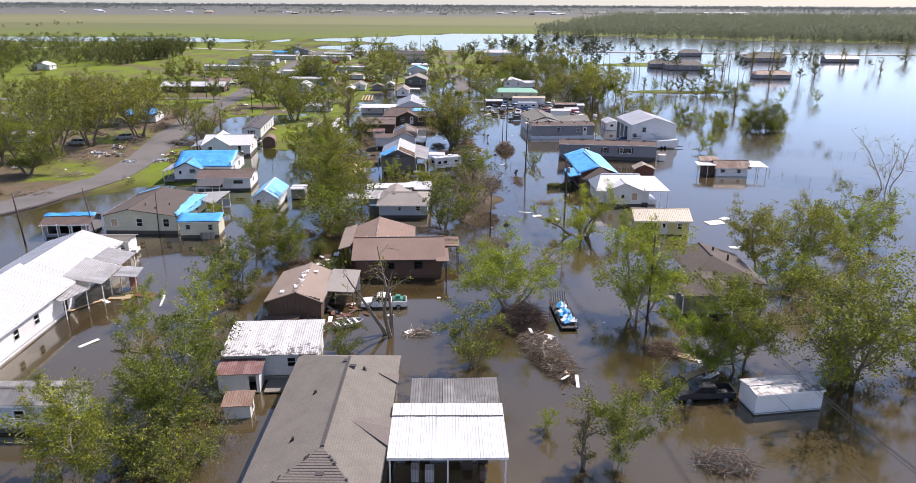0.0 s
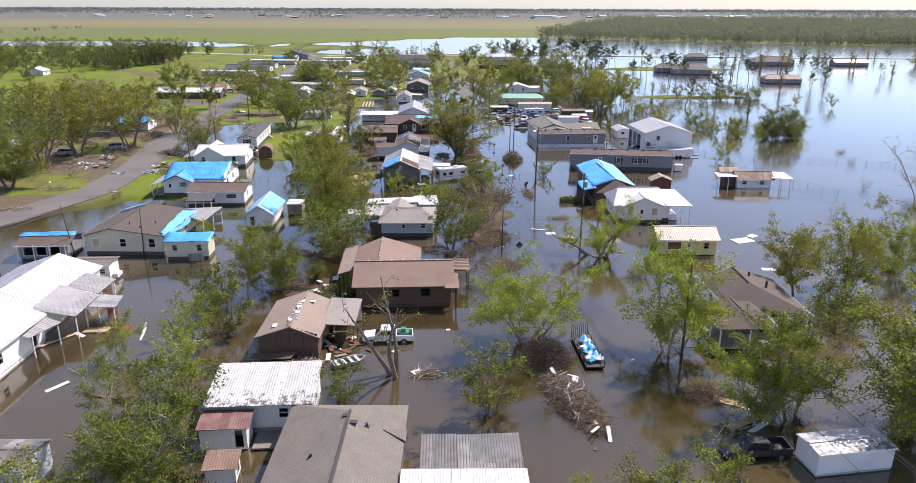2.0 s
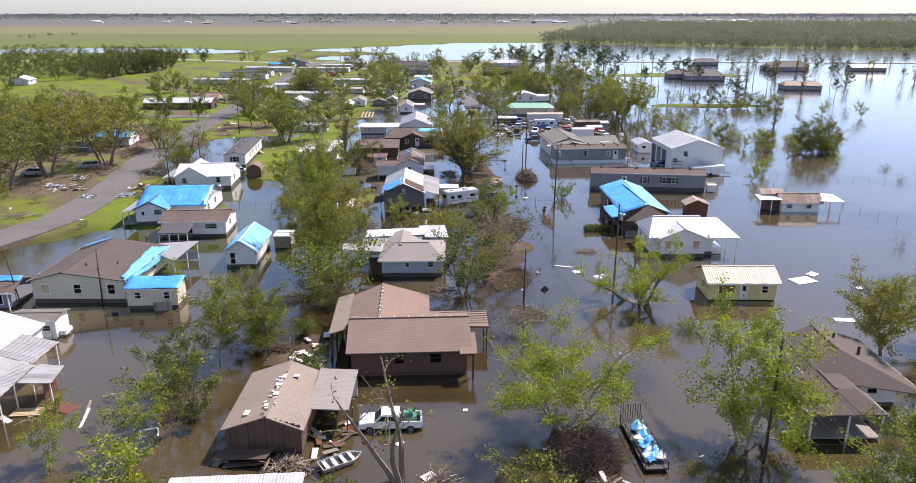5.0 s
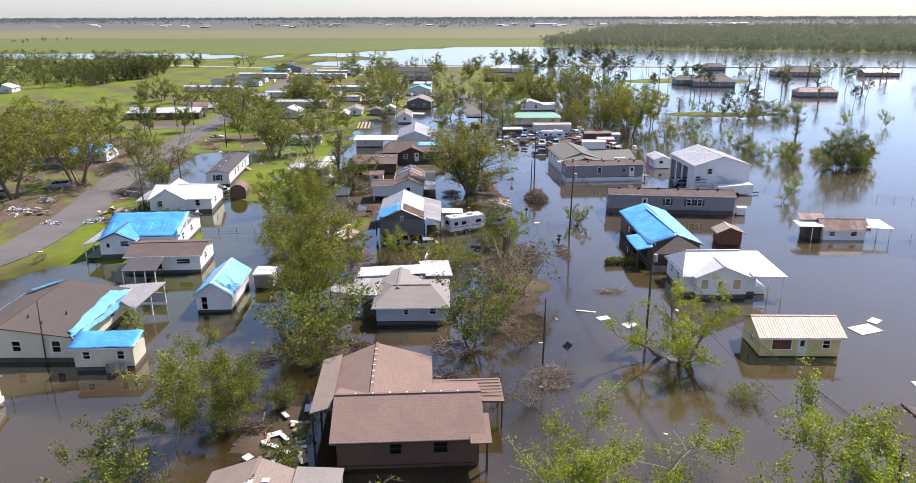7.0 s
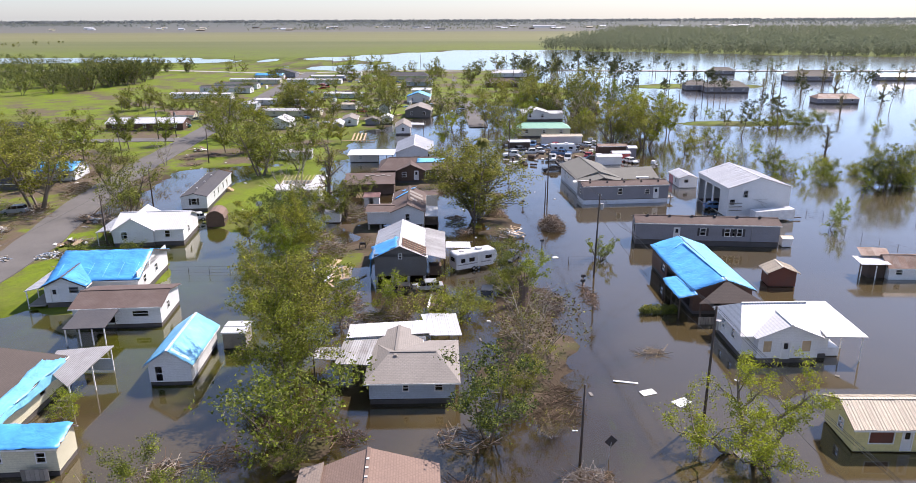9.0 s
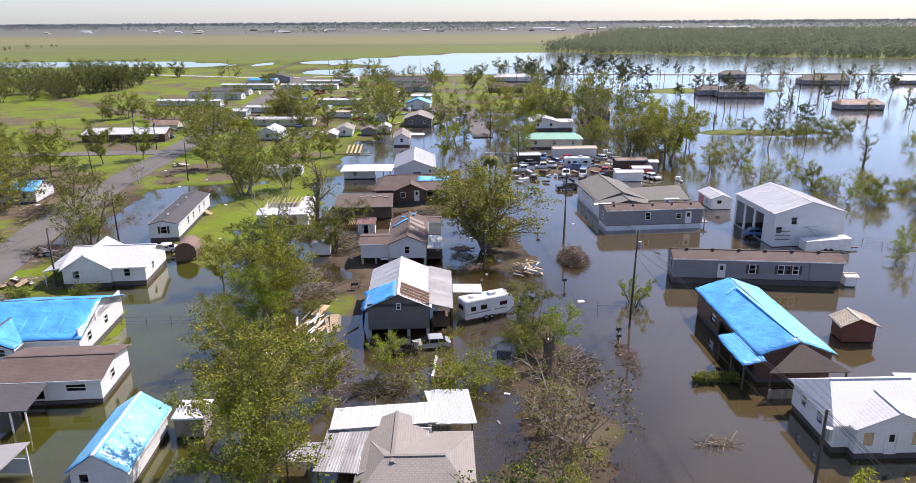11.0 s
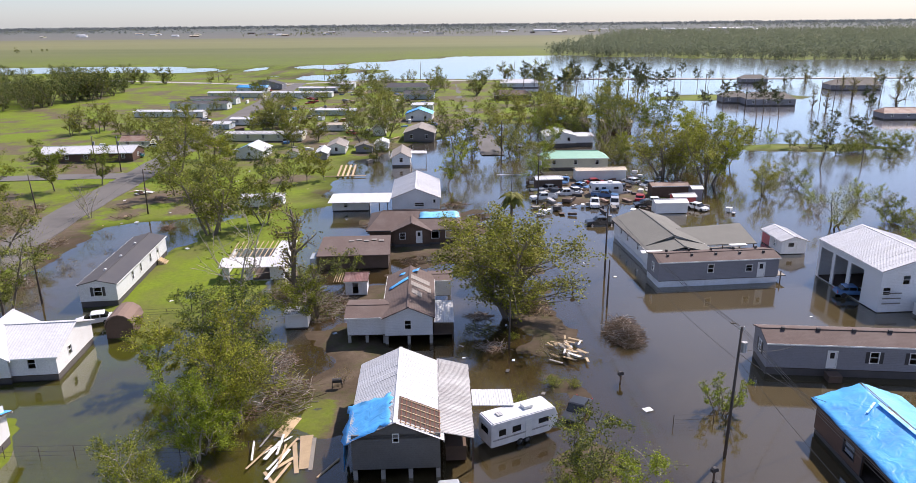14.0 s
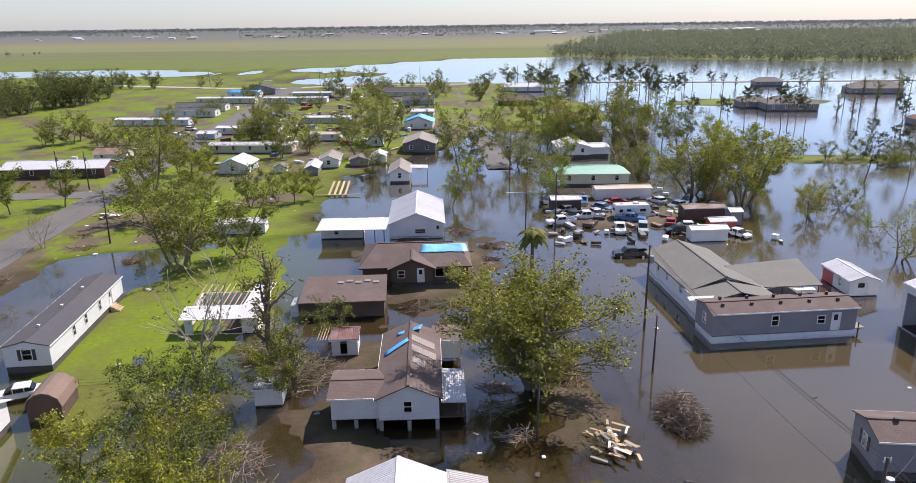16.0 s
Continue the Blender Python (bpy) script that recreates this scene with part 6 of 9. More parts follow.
# ---- the rows further off ----
def far_house(x, y, w, d, ze, zr, axis, wall, roof, label, yaw=6, kind="house", metal=False, hip=0.0, z0=0.5, blue=0):
    name = "trailer_home" if kind == "trailer home" else ("shed" if kind == "shed" else "house")
    r, g = start(name, x, y, yaw, label, kind)
    n = max(1, int(w / 4.5))
    holes = [("s", w * (k + 0.5) / n - 0.4, 0.8, 0.8, min(1.1, ze - z0 - 1.0), "w" if k % 3 != 1 else "d" if False else "w") for k in range(n)] if ze - z0 > 1.9 else []
    if d > 5:
        holes.append(("e", d * 0.4, 0.8, 0.8, 1.0, "w"))
    wing(r, 0, 0, w, d, z0, ze, zr, axis, wall, roof, g, over=0.3, hip=hip, holes=holes)
    if blue:
        q = roof_quads(w, d, ze, zr, axis, 0.3, 0.5, hip, 0, 0)
        tarp_on(r, q[0], "blue_tarp" if blue == 1 else "pale_blue_tarp", 0.06, 6, int(x * 3 + y), 0.1)
        if blue == 1:
            tarp_on(r, q[1], "pale_blue_tarp", 0.06, 6, int(x * 5 + y), 0.1)
    return r


far_house(-123.5, 300.2, 25.5, 9.0, 2.9, 4.2, "x", "brick", "white_metal", "long brick house with a white metal roof by the crossing", 3)
r = far_house(-111.5, 324.0, 9.0, 5.5, 2.5, 3.8, "x", "cream_siding", "rust_metal", "small cream house with a rusted roof", 3)
far_house(14.4, 285.4, 16.5, 6.5, 3.0, 4.3, "x", "cream_siding", "green_metal", "pale house with a green metal roof in the water", -1, hip=2.5)
r = far_house(19.4, 319.0, 9.0, 10.0, 3.4, 4.6, "y", "white_siding", "white_metal", "white house with a low white roof and raised base", 2, z0=1.0)
wing(r, 9.0, 1.0, 5.4, 8.0, 1.0, 3.0, 3.4, "x", "white_siding", "white_metal", random.Random(3), over=0.3, sides="sen")
far_house(-139, 398, 29, 4.6, 2.8, 3.2, "x", "white_siding", "white_metal", "long white trailer home on dry grass", -5, "trailer home")
far_house(-134, 423.5, 26, 5.5, 3.2, 3.9, "x", "white_siding", "dark_shingle", "white trailer home with a dark grey roof", -5, "trailer home")
far_house(-133, 443.5, 23, 5.5, 3.2, 3.9, "x", "white_siding", "dark_shingle", "white trailer home with a dark grey roof", -5, "trailer home")
far_house(-134, 474, 29, 5.0, 3.0, 3.4, "x", "cream_siding", "white_metal", "cream trailer home with a white roof", -5, "trailer home")
far_house(-127, 501, 17, 6.0, 3.0, 4.0, "x", "white_siding", "umber_shingle", "white house under a blue tarpaulin", -5, blue=1)
far_house(-125, 519, 19, 8.0, 3.2, 5.6, "y", "grey_siding", "dark_shingle", "grey gabled house with a blue sheet", -5, blue=2)
far_house(-101, 472, 31, 4.6, 2.9, 3.3, "x", "white_siding", "white_metal", "pale trailer home in a crowded row", -5, "trailer home")
far_house(-92, 496, 20, 4.8, 2.9, 3.4, "x", "blue_siding", "white_metal", "blue-grey trailer home in a crowded row", -5, "trailer home")
far_house(-78, 519, 13, 5.0, 3.0, 3.6, "x", "white_siding", "white_metal", "white house with a bright roof", -5)
far_house(-46, 495, 24, 9.0, 3.0, 4.8, "x", "cream_siding", "dark_shingle", "low house with a wide dark roof", -5, hip=3)
far_house(-33, 456, 14.5, 7.0, 3.0, 4.4, "x", "blue_siding", "dark_shingle", "blue-grey house with a dark roof", -5, blue=0)
far_house(-26.5, 410, 9.0, 6.0, 2.9, 3.6, "x", "white_siding", "white_metal", "white house with a pale flat roof", -3)
far_house(-27, 378, 10.0, 9.0, 3.0, 4.8, "y", "white_siding", "umber_shingle", "house with blue tarpaulins over its gable roof", -3, blue=1)
r = far_house(-24.5, 331, 9.6, 13.0, 3.0, 4.6, "y", "dark_siding", "tan_shingle", "grey-brown gabled house at the flooded street", -2)
far_house(-35.6, 342, 4.2, 6.0, 3.0, 4.4, "y", "white_siding", "dark_shingle", "narrow white gabled hut", 2, "shed")
far_house(-37.2, 311, 4.8, 5.0, 2.2, 3.0, "y", "grey_siding", "grey_shingle", "plain grey garden shed on wet ground", 2, "shed")
far_house(-31.8, 314, 3.8, 6.0, 2.6, 3.4, "y", "white_siding", "white_metal", "white shed with a rounded pale roof", 2, "shed")
r = far_house(-25.0, 291, 4.8, 12.0, 2.6, 3.9, "y", "white_siding", "tan_shingle", "narrow white house with patched pale roof", 2)
canopy(r, [(4.8, 6.0, 2.5), (9.2, 6.0, 2.4), (9.2, 9.0, 2.5), (4.8, 9.0, 2.7)], "white_metal", random.Random(2))
posts(r, [(9.0, 6.2), (9.0, 8.8)], 2.4, "old_wood")
r = far_house(-47, 300, 3.2, 9.0, 2.3, 3.0, "y", "grey_siding", "white_metal", "grey shed with a pale round roof", 3, "shed")
far_house(-45.2, 309, 5.2, 10.0, 2.6, 3.6, "y", "white_wall", "tan_shingle", "weathered long house among trees", 3)
far_house(-55.6, 303.4, 3.1, 3.0, 2.0, 2.7, "y", "white_wall", "grey_shingle", "little pale garden shed on a lawn", 3, "shed")
far_house(-82.4, 334.5, 25, 5.0, 2.8, 3.3, "x", "cream_siding", "rusty_white_metal", "long trailer home with a stained white roof", -4, "trailer home")
far_house(-69.8, 303, 7.6, 9.0, 2.7, 4.3, "y", "white_siding", "white_metal", "white gabled house with a blue roof sheet", -3, blue=2)
far_house(-95, 361, 6.0, 6.0, 2.4, 3.0, "x", "blue_siding", "white_metal", "pale blue hut beside the road", -4, "shed")
far_house(-56.5, 355, 10.0, 4.6, 2.6, 3.0, "x", "white_wall", "tan_metal", "pale trailer home among trees", -4, "trailer home")
far_house(-67, 397.5, 18, 4.6, 2.7, 3.1, "x", "blue_siding", "white_metal", "blue-grey trailer home among trees", -4, "trailer home")
far_house(-92, 372, 22, 4.6, 2.7, 3.1, "x", "white_siding", "white_metal", "white trailer home behind bushes", -4, "trailer home")
far_house(17, 514, 22, 9.0, 3.0, 4.6, "x", "white_siding", "white_metal", "white house with a pale roof near the canal", -5, hip=2)
far_house(10.5, 447, 17.5, 9.0, 3.0, 4.8, "x", "old_wood", "umber_shingle", "low brown house with a broad umber roof by the street", -3, hip=3)
far_house(23.7, 357, 7.0, 7.0, 3.0, 4.0, "x", "white_siding", "umber_shingle", "house with a blue and white roof sheet", 0, blue=2)
far_house(31, 350, 7.0, 7.0, 3.0, 4.0, "x", "dark_siding", "umber_shingle", "brown house with an umber roof", 0)
far_house(42.4, 351, 10.4, 6.0, 2.8, 3.6, "x", "brick", "tan_metal", "dark house with a tan flat roof", 0)
far_house(118.5, 416.5, 20.5, 11.0, 3.2, 5.6, "x", "grey_siding", "grey_shingle", "broad grey house with a hipped grey roof on a grassy island", -4, hip=4)
far_house(112.0, 428, 12, 9.0, 3.0, 5.0, "x", "grey_siding", "grey_shingle", "grey house wing half hidden by pines", -4, hip=3)
far_house(187, 480, 25, 11, 3.0, 5.4, "x", "grey_siding", "grey_shingle", "grey-roofed house standing in water", -5, hip=4)
far_house(159, 528, 15, 8, 2.8, 4.6, "x", "grey_siding", "grey_shingle", "grey-roofed house by the canal road", -5, hip=3)
far_house(150.5, 369, 17.5, 8, 2.6, 4.2, "x", "grey_siding", "rust_metal", "drowned grey house with a rusty damaged roof", -3, hip=2)
far_house(240, 479, 21, 9, 2.6, 4.2, "x", "grey_siding", "white_metal", "grey house with a white-sheeted roof in water", -3)
far_house(198, 493.5, 22, 9, 3.0, 5.0, "x", "grey_siding", "grey_shingle", "grey-roofed house out in the water", -3, hip=4)
far_house(-230, 392, 9.6, 8, 3.0, 4.6, "y", "white_siding", "white_metal", "white cottage among trees", 4)
far_house(-110, 214, 7.6, 3.8, 1.9, 2.7, "x", "dark_siding", "dark_shingle", "collapsed dark shed under the trees", 3, "shed", z0=0.2)
far_house(-156, 291, 9.5, 6, 2.8, 4.3, "x", "dark_siding", "dark_shingle", "dark wrecked house among fallen limbs", 5)
far_house(-104, 222.5, 9.2, 8, 2.8, 4.2, "x", "white_siding", "umber_shingle", "house under trees with a blue tarpaulin", 4, blue=1)
far_house(-143.5, 222, 14, 5, 2.7, 3.2, "x", "cream_siding", "white_metal", "pale trailer home among trees", 4, "trailer home")
far_house(-125, 189, 11, 4.4, 2.6, 3.2, "x", "white_siding", "white_metal", "white trailer home across the road", 2, "trailer home")


# ---- trees ----
def ground_z(x, y):
    d = land(np.array([x], float), np.array([y], float))[0]
    return float(-0.75 + smooth(-14, 7, d))


def bend(rng, at, way, far, n, droop, jitter):
    """Points of a limb that wanders."""
    pts, at, way = [at.copy()], at.copy(), way.normalized()
    for _ in range(n):
        way = (way + Vector((rng.gauss(0, jitter), rng.gauss(0, jitter), rng.gauss(0, jitter) + droop))).normalized()
        at = at + way * far / n
        pts.append(at.copy())
    return pts


def grow(seed, stems=1, lean=0.15, reach=0.42, clear=0.3, side=7, twigs=4, droop=0.03, trunk=0.022, wild=0.2):
    """A tree one unit tall: limbs as (points, radii), and spots where leaves sit."""
    rng = random.Random(seed)
    limbs, spots = [], []
    for s in range(stems):
        turn = math.tau * (s + rng.random() * 0.6) / stems
        way = Vector((math.cos(turn) * lean, math.sin(turn) * lean, 1))
        tall = rng.uniform(0.85, 1.0) if s == 0 else rng.uniform(0.62, 0.95)
        pts = bend(rng, Vector((math.cos(turn) * 0.02 * (stems > 1), math.sin(turn) * 0.02 * (stems > 1), -0.06)), way, tall, 8, 0.02, wild * 0.45)
        r0 = trunk * (0.75 if stems > 1 else 1)
        limbs.append((pts, [r0 * (1 - 0.82 * k / 8) for k in range(9)]))
        for b in range(side):
            f = clear + (0.97 - clear) * (b + rng.random() * 0.7) / side
            k = min(7, int(f * 8))
            at = pts[k].lerp(pts[k + 1], f * 8 - k)
            turn2 = turn * 0.3 + b * 2.4 + rng.uniform(-0.5, 0.5)
            far = reach * (0.5 + 0.5 * math.sin(0.5 + 2.2 * (f - clear) / (1 - clear))) * rng.uniform(0.7, 1.2)
            w2 = Vector((math.cos(turn2), math.sin(turn2), rng.uniform(0.35, 1.0)))
            p2 = bend(rng, at, w2, far, 5, droop, wild * 0.7)
            r2 = r0 * (1 - 0.8 * f) * 0.55
            limbs.append((p2, [r2 * (1 - 0.8 * j / 5) for j in range(6)]))
            spots += [p2[3], p2[4], p2[5]]
            for w in range(twigs):
                j = rng.randint(1, 4)
                w3 = (p2[j + 1] - p2[j]).normalized() + Vector((rng.gauss(0, 0.6), rng.gauss(0, 0.6), rng.gauss(0.15, 0.5)))
                p3 = bend(rng, p2[j], w3, far * rng.uniform(0.3, 0.6), 2, droop, wild)
                limbs.append((p3, [r2 * 0.42 * (1 - 0.75 * j3 / 2) for j3 in range(3)]))
                spots += p3[1:]
        spots += pts[6:]
    k = 1 / max(c.z for c in spots)
    return [([c * k for c in pts], [r * k for r in radii]) for pts, radii in limbs], [c * k for c in spots]


def wood_mesh(limbs, mat, seg=5):
    bm = bmesh.new()
    for k, (pts, radii) in enumerate(limbs):
        tube(bm, pts, [max(r, 0.0019) for r in radii], seg if k < 40 else 3)
    me = bpy.data.meshes.new("trunk")
    bm.normal_update()
    bm.to_mesh(me)
    bm.free()
    me.materials.append(mat)
    return me


def leaf_mesh(name, seed, spots, n, puff, size, mats, flat=0.0):
    """Many small three-cornered leaves round the spots."""
    r = np.random.RandomState(seed)
    share = np.repeat(r.rand(len(spots) // 5 + 1) ** 1.2 + 0.1, 5)[:len(spots)]        # some twigs keep many leaves, some few
    at = np.array([tuple(s) for s in spots])[r.choice(len(spots), n, p=share / share.sum())]
    at = at + r.normal(0, puff, (n, 3)) * (1, 1, 0.8)
    a = r.normal(0, 1, (n, 3))
    a[:, 2] *= 0.6
    a /= np.linalg.norm(a, axis=1)[:, None]
    b = np.cross(a, r.normal(0, 1, (n, 3)) + (0, 0, flat))
    b /= np.linalg.norm(b, axis=1)[:, None]
    s = (size * r.uniform(0.55, 1.35, n))[:, None]
    q = 3
    v = [at - a * s, at + b * s * 0.62 + a * s * 0.3, at + a * s * 0.7 - b * s * 0.5]
    v = np.stack(v, 1).reshape(-1, 3)
    me = bpy.data.meshes.new(name)
    me.vertices.add(q * n)
    me.vertices.foreach_set("co", v.ravel())
    me.loops.add(q * n)
    me.loops.foreach_set("vertex_index", np.arange(q * n))
    me.polygons.add(n)
    me.polygons.foreach_set("loop_start", np.arange(0, q * n, q))
    me.polygons.foreach_set("loop_total", np.full(n, q))
    me.update(calc_edges=True)
    for m in mats:
        me.materials.append(m)
    if len(mats) > 1:
        me.polygons.foreach_set("material_index", (r.rand(n) < 0.3).astype(np.int32))
    return me


KINDS = {
    # kind: (grow settings, leaves, puff, leaf size, leaf material, bark, label)
    "broad_a": (dict(seed=3, stems=1, reach=0.46, clear=0.2, side=16, twigs=9, trunk=0.02), 16000, 0.024, 0.0095, ("leaf_olive", "leaf"), "bark", "broad tree with thin fresh spring leaves after the storm"),
    "broad_b": (dict(seed=8, stems=2, reach=0.46, clear=0.18, side=12, twigs=8, trunk=0.022, lean=0.3), 20000, 0.024, 0.0098, ("leaf", "leaf_olive"), "bark", "forked tree with a loose yellow-green crown standing in water"),
    "broad_c": (dict(seed=15, stems=3, reach=0.4, clear=0.16, side=9, twigs=8, trunk=0.02, lean=0.4), 20000, 0.023, 0.0098, ("leaf_bright", "leaf"), "pale_bark", "many-stemmed tree with bright green tufts of leaves"),
    "arch": (dict(seed=21, stems=5, reach=0.5, clear=0.4, side=6, twigs=7, trunk=0.03, lean=0.75, droop=-0.04), 26000, 0.028, 0.0104, ("leaf_bright", "leaf"), "pale_bark", "wide arching tree with bare lower stems and green tips"),
    "oak": (dict(seed=27, stems=3, reach=0.5, clear=0.22, side=11, twigs=9, trunk=0.032, lean=0.4), 24000, 0.024, 0.0087, ("leaf", "leaf_dark"), "bark", "large spreading oak with a thinned grey-green crown"),
    "full_oak": (dict(seed=29, stems=4, reach=0.44, clear=0.16, side=11, twigs=9, trunk=0.034, lean=0.42, wild=0.22), 24000, 0.026, 0.0116, ("leaf_olive", "leaf"), "bark", "tall full-crowned oak with grey-green leaves and a bare trunk foot"),
    "vase": (dict(seed=33, stems=4, reach=0.36, clear=0.34, side=9, twigs=6, trunk=0.026, lean=0.42, wild=0.18), 5600, 0.024, 0.0155, ("leaf_olive", "leaf"), "bark", "vase-shaped yard tree with bare forking limbs and thin leaves"),
    "mid_a": (dict(seed=31, stems=1, reach=0.42, clear=0.2, side=14, twigs=6, trunk=0.018), 5200, 0.026, 0.0156, ("leaf", "leaf_olive"), "bark", "storm-thinned tree with sparse olive-green leaves"),
    "mid_b": (dict(seed=36, stems=2, reach=0.42, clear=0.2, side=9, twigs=6, trunk=0.02, lean=0.28), 5200, 0.026, 0.0156, ("leaf_olive", "leaf"), "bark", "forked storm-thinned tree with sparse leaves"),
    "mid_c": (dict(seed=44, stems=3, reach=0.38, clear=0.16, side=7, twigs=6, trunk=0.018, lean=0.35), 5600, 0.028, 0.0163, ("leaf_dark", "leaf"), "bark", "bushy many-stemmed tree in fresh leaf"),
    "far_a": (dict(seed=51, stems=2, reach=0.44, clear=0.2, side=9, twigs=5, trunk=0.022, lean=0.3), 1300, 0.03, 0.0269, ("leaf_olive", "leaf"), "bark", "thin-crowned tree among the houses"),
    "far_b": (dict(seed=57, stems=3, reach=0.46, clear=0.18, side=7, twigs=5, trunk=0.022, lean=0.45), 1400, 0.032, 0.0281, ("leaf_dark", "leaf_olive"), "bark", "dark oak with a low wide crown"),
    "bare": (dict(seed=62, stems=3, reach=0.34, clear=0.3, side=7, twigs=6, trunk=0.015, lean=0.3, wild=0.28), 420, 0.03, 0.013, ("leaf", "leaf_olive"), "pale_bark", "nearly bare young tree with only a few leaves"),
    "gnarled": (dict(seed=24, stems=5, reach=0.4, clear=0.5, side=5, twigs=6, trunk=0.05, lean=0.85, droop=0.02, wild=0.34), 15000, 0.028, 0.0109, ("leaf_bright", "leaf"), "bark", "gnarled spreading tree with thick limbs and clumped green leaves"),
    "stripped": (dict(seed=64, stems=3, reach=0.26, clear=0.45, side=4, twigs=3, trunk=0.032, lean=0.2, wild=0.24), 240, 0.03, 0.014, ("leaf", "leaf_olive"), "bark", "stripped forked tree, thick bare limbs with a few leaves"),
    "sapling": (dict(seed=68, stems=2, reach=0.3, clear=0.3, side=12, twigs=6, trunk=0.014, wild=0.26, lean=0.2), 13000, 0.02, 0.0088, ("leaf", "leaf_dark"), "pale_bark", "slim forked tree with thin sparse green leaves"),
    "tall": (dict(seed=39, stems=1, reach=0.27, clear=0.24, side=17, twigs=5, trunk=0.014, wild=0.2), 4200, 0.022, 0.0142, ("leaf", "leaf_bright"), "pale_bark", "tall upright tree with an airy light green crown"),
    "thin": (dict(seed=66, stems=1, reach=0.34, clear=0.2, side=13, twigs=5, trunk=0.013, wild=0.26), 3600, 0.026, 0.0138, ("leaf_bright", "leaf"), "pale_bark", "slender tree with scattered bright leaves"),
    "snag": (dict(seed=71, stems=1, reach=0.26, clear=0.22, side=13, twigs=5, trunk=0.046, wild=0.3), 1700, 0.026, 0.0125, ("leaf_olive", "leaf_brown"), "bark", "broken dead tree with splintered bare limbs"),
    "bush": (dict(seed=76, stems=6, reach=0.6, clear=0.1, side=6, twigs=5, trunk=0.016, lean=0.8), 3600, 0.045, 0.0222, ("leaf", "leaf_olive"), "bark", "dense green bush at the water"),
    "dark_bush": (dict(seed=81, stems=6, reach=0.55, clear=0.1, side=5, twigs=3, trunk=0.02, lean=0.7), 3600, 0.07, 0.03, ("leaf_dark", "leaf"), "bark", "dense dark evergreen bush"),
    "scrub": (dict(seed=86, stems=5, reach=0.5, clear=0.12, side=5, twigs=6, trunk=0.014, lean=0.8, wild=0.3), 1100, 0.06, 0.026, ("leaf_brown", "leaf_olive"), "pale_bark", "half-dead tangled scrub with brown leaves"),
    "pine": (dict(seed=91, stems=1, reach=0.17, clear=0.5, side=12, twigs=4, trunk=0.011, wild=0.16, droop=-0.02), 1000, 0.017, 0.017, ("pine", "leaf_dark"), "bark", "tall storm-stripped pine with a small tufted head"),
    "ash": (dict(seed=41, stems=2, reach=0.42, clear=0.2, side=11, twigs=7, trunk=0.023, lean=0.32, wild=0.22), 4400, 0.024, 0.0155, ("leaf_olive", "leaf"), "bark", "storm-thinned yard tree with bare limbs and olive leaf tufts"),
    "far_ash": (dict(seed=47, stems=2, reach=0.44, clear=0.18, side=9, twigs=5, trunk=0.024, lean=0.34), 1500, 0.03, 0.0270, ("leaf_olive", "leaf"), "bark", "thin-crowned tree among the far homes"),
    "far_oak": (dict(seed=53, stems=4, reach=0.44, clear=0.18, side=8, twigs=5, trunk=0.03, lean=0.6), 1900, 0.034, 0.0305, ("leaf_dark", "leaf_olive"), "bark", "dark old oak with a low wide crown"),
    "lean": (dict(seed=77, stems=3, reach=0.44, clear=0.4, side=7, twigs=6, trunk=0.03, lean=0.8, wild=0.25), 2600, 0.034, 0.015, ("leaf", "leaf_olive"), "bark", "leaning forked tree with thin green sprays over water"),
    "lean_pine": (dict(seed=93, stems=1, reach=0.17, clear=0.45, side=12, twigs=4, trunk=0.013, lean=0.35, wild=0.18), 900, 0.018, 0.017, ("pine", "leaf_dark"), "bark", "leaning half-bare pine on a drowned bank"),
    "fan": (dict(seed=95, stems=11, reach=0.16, clear=0.35, side=6, twigs=3, trunk=0.016, lean=0.5, wild=0.12, droop=0.06), 3600, 0.022, 0.02, ("leaf", "leaf_bright"), "bark", "pruned fan-shaped tree sprouting from a short trunk"),
}
PROTO = {}


def plant(kind, x, y, h, turn=0.0, wide=1.0, z=None):
    """A tree or bush of a kind, h metres tall."""
    settings, n, puff, size, leaves, bark, label = KINDS[kind]
    base = ground_z(x, y) if z is None else z
    if kind not in PROTO:
        limbs, spots = grow(**settings)
        if kind == "pine":
            spots = [s for s in spots if s.z > 0.6]
        name = "bush" if kind in ("bush", "dark_bush", "scrub") else "tree"
        root = thing(name, pose(x, y, base, 0, 0, turn), label, name, "storm-worn trees and bushes")
        again("trunk", wood_mesh(sorted(limbs, key=lambda b: -b[1][0])[:75 if name == "bush" else (90 if size > 0.0122 else 230)], M[bark]), root, Matrix())
        again("crown", leaf_mesh("crown", settings["seed"], spots, n, puff, size, [M[k] for k in leaves]), root, Matrix())
        root.scale = (h * wide, h * wide, h)
        PROTO[kind] = root
        return root
    root = PROTO[kind]
    rel = Matrix.Diagonal((h * wide / root.scale.x, h * wide / root.scale.y, h / root.scale.z, 1))
    return copy_thing(root, pose(x, y, base, 0, 0, turn) @ rel)


def row(*trees):
    for k, x, y, h, a in trees:
        plant(k, x, y, h, a)


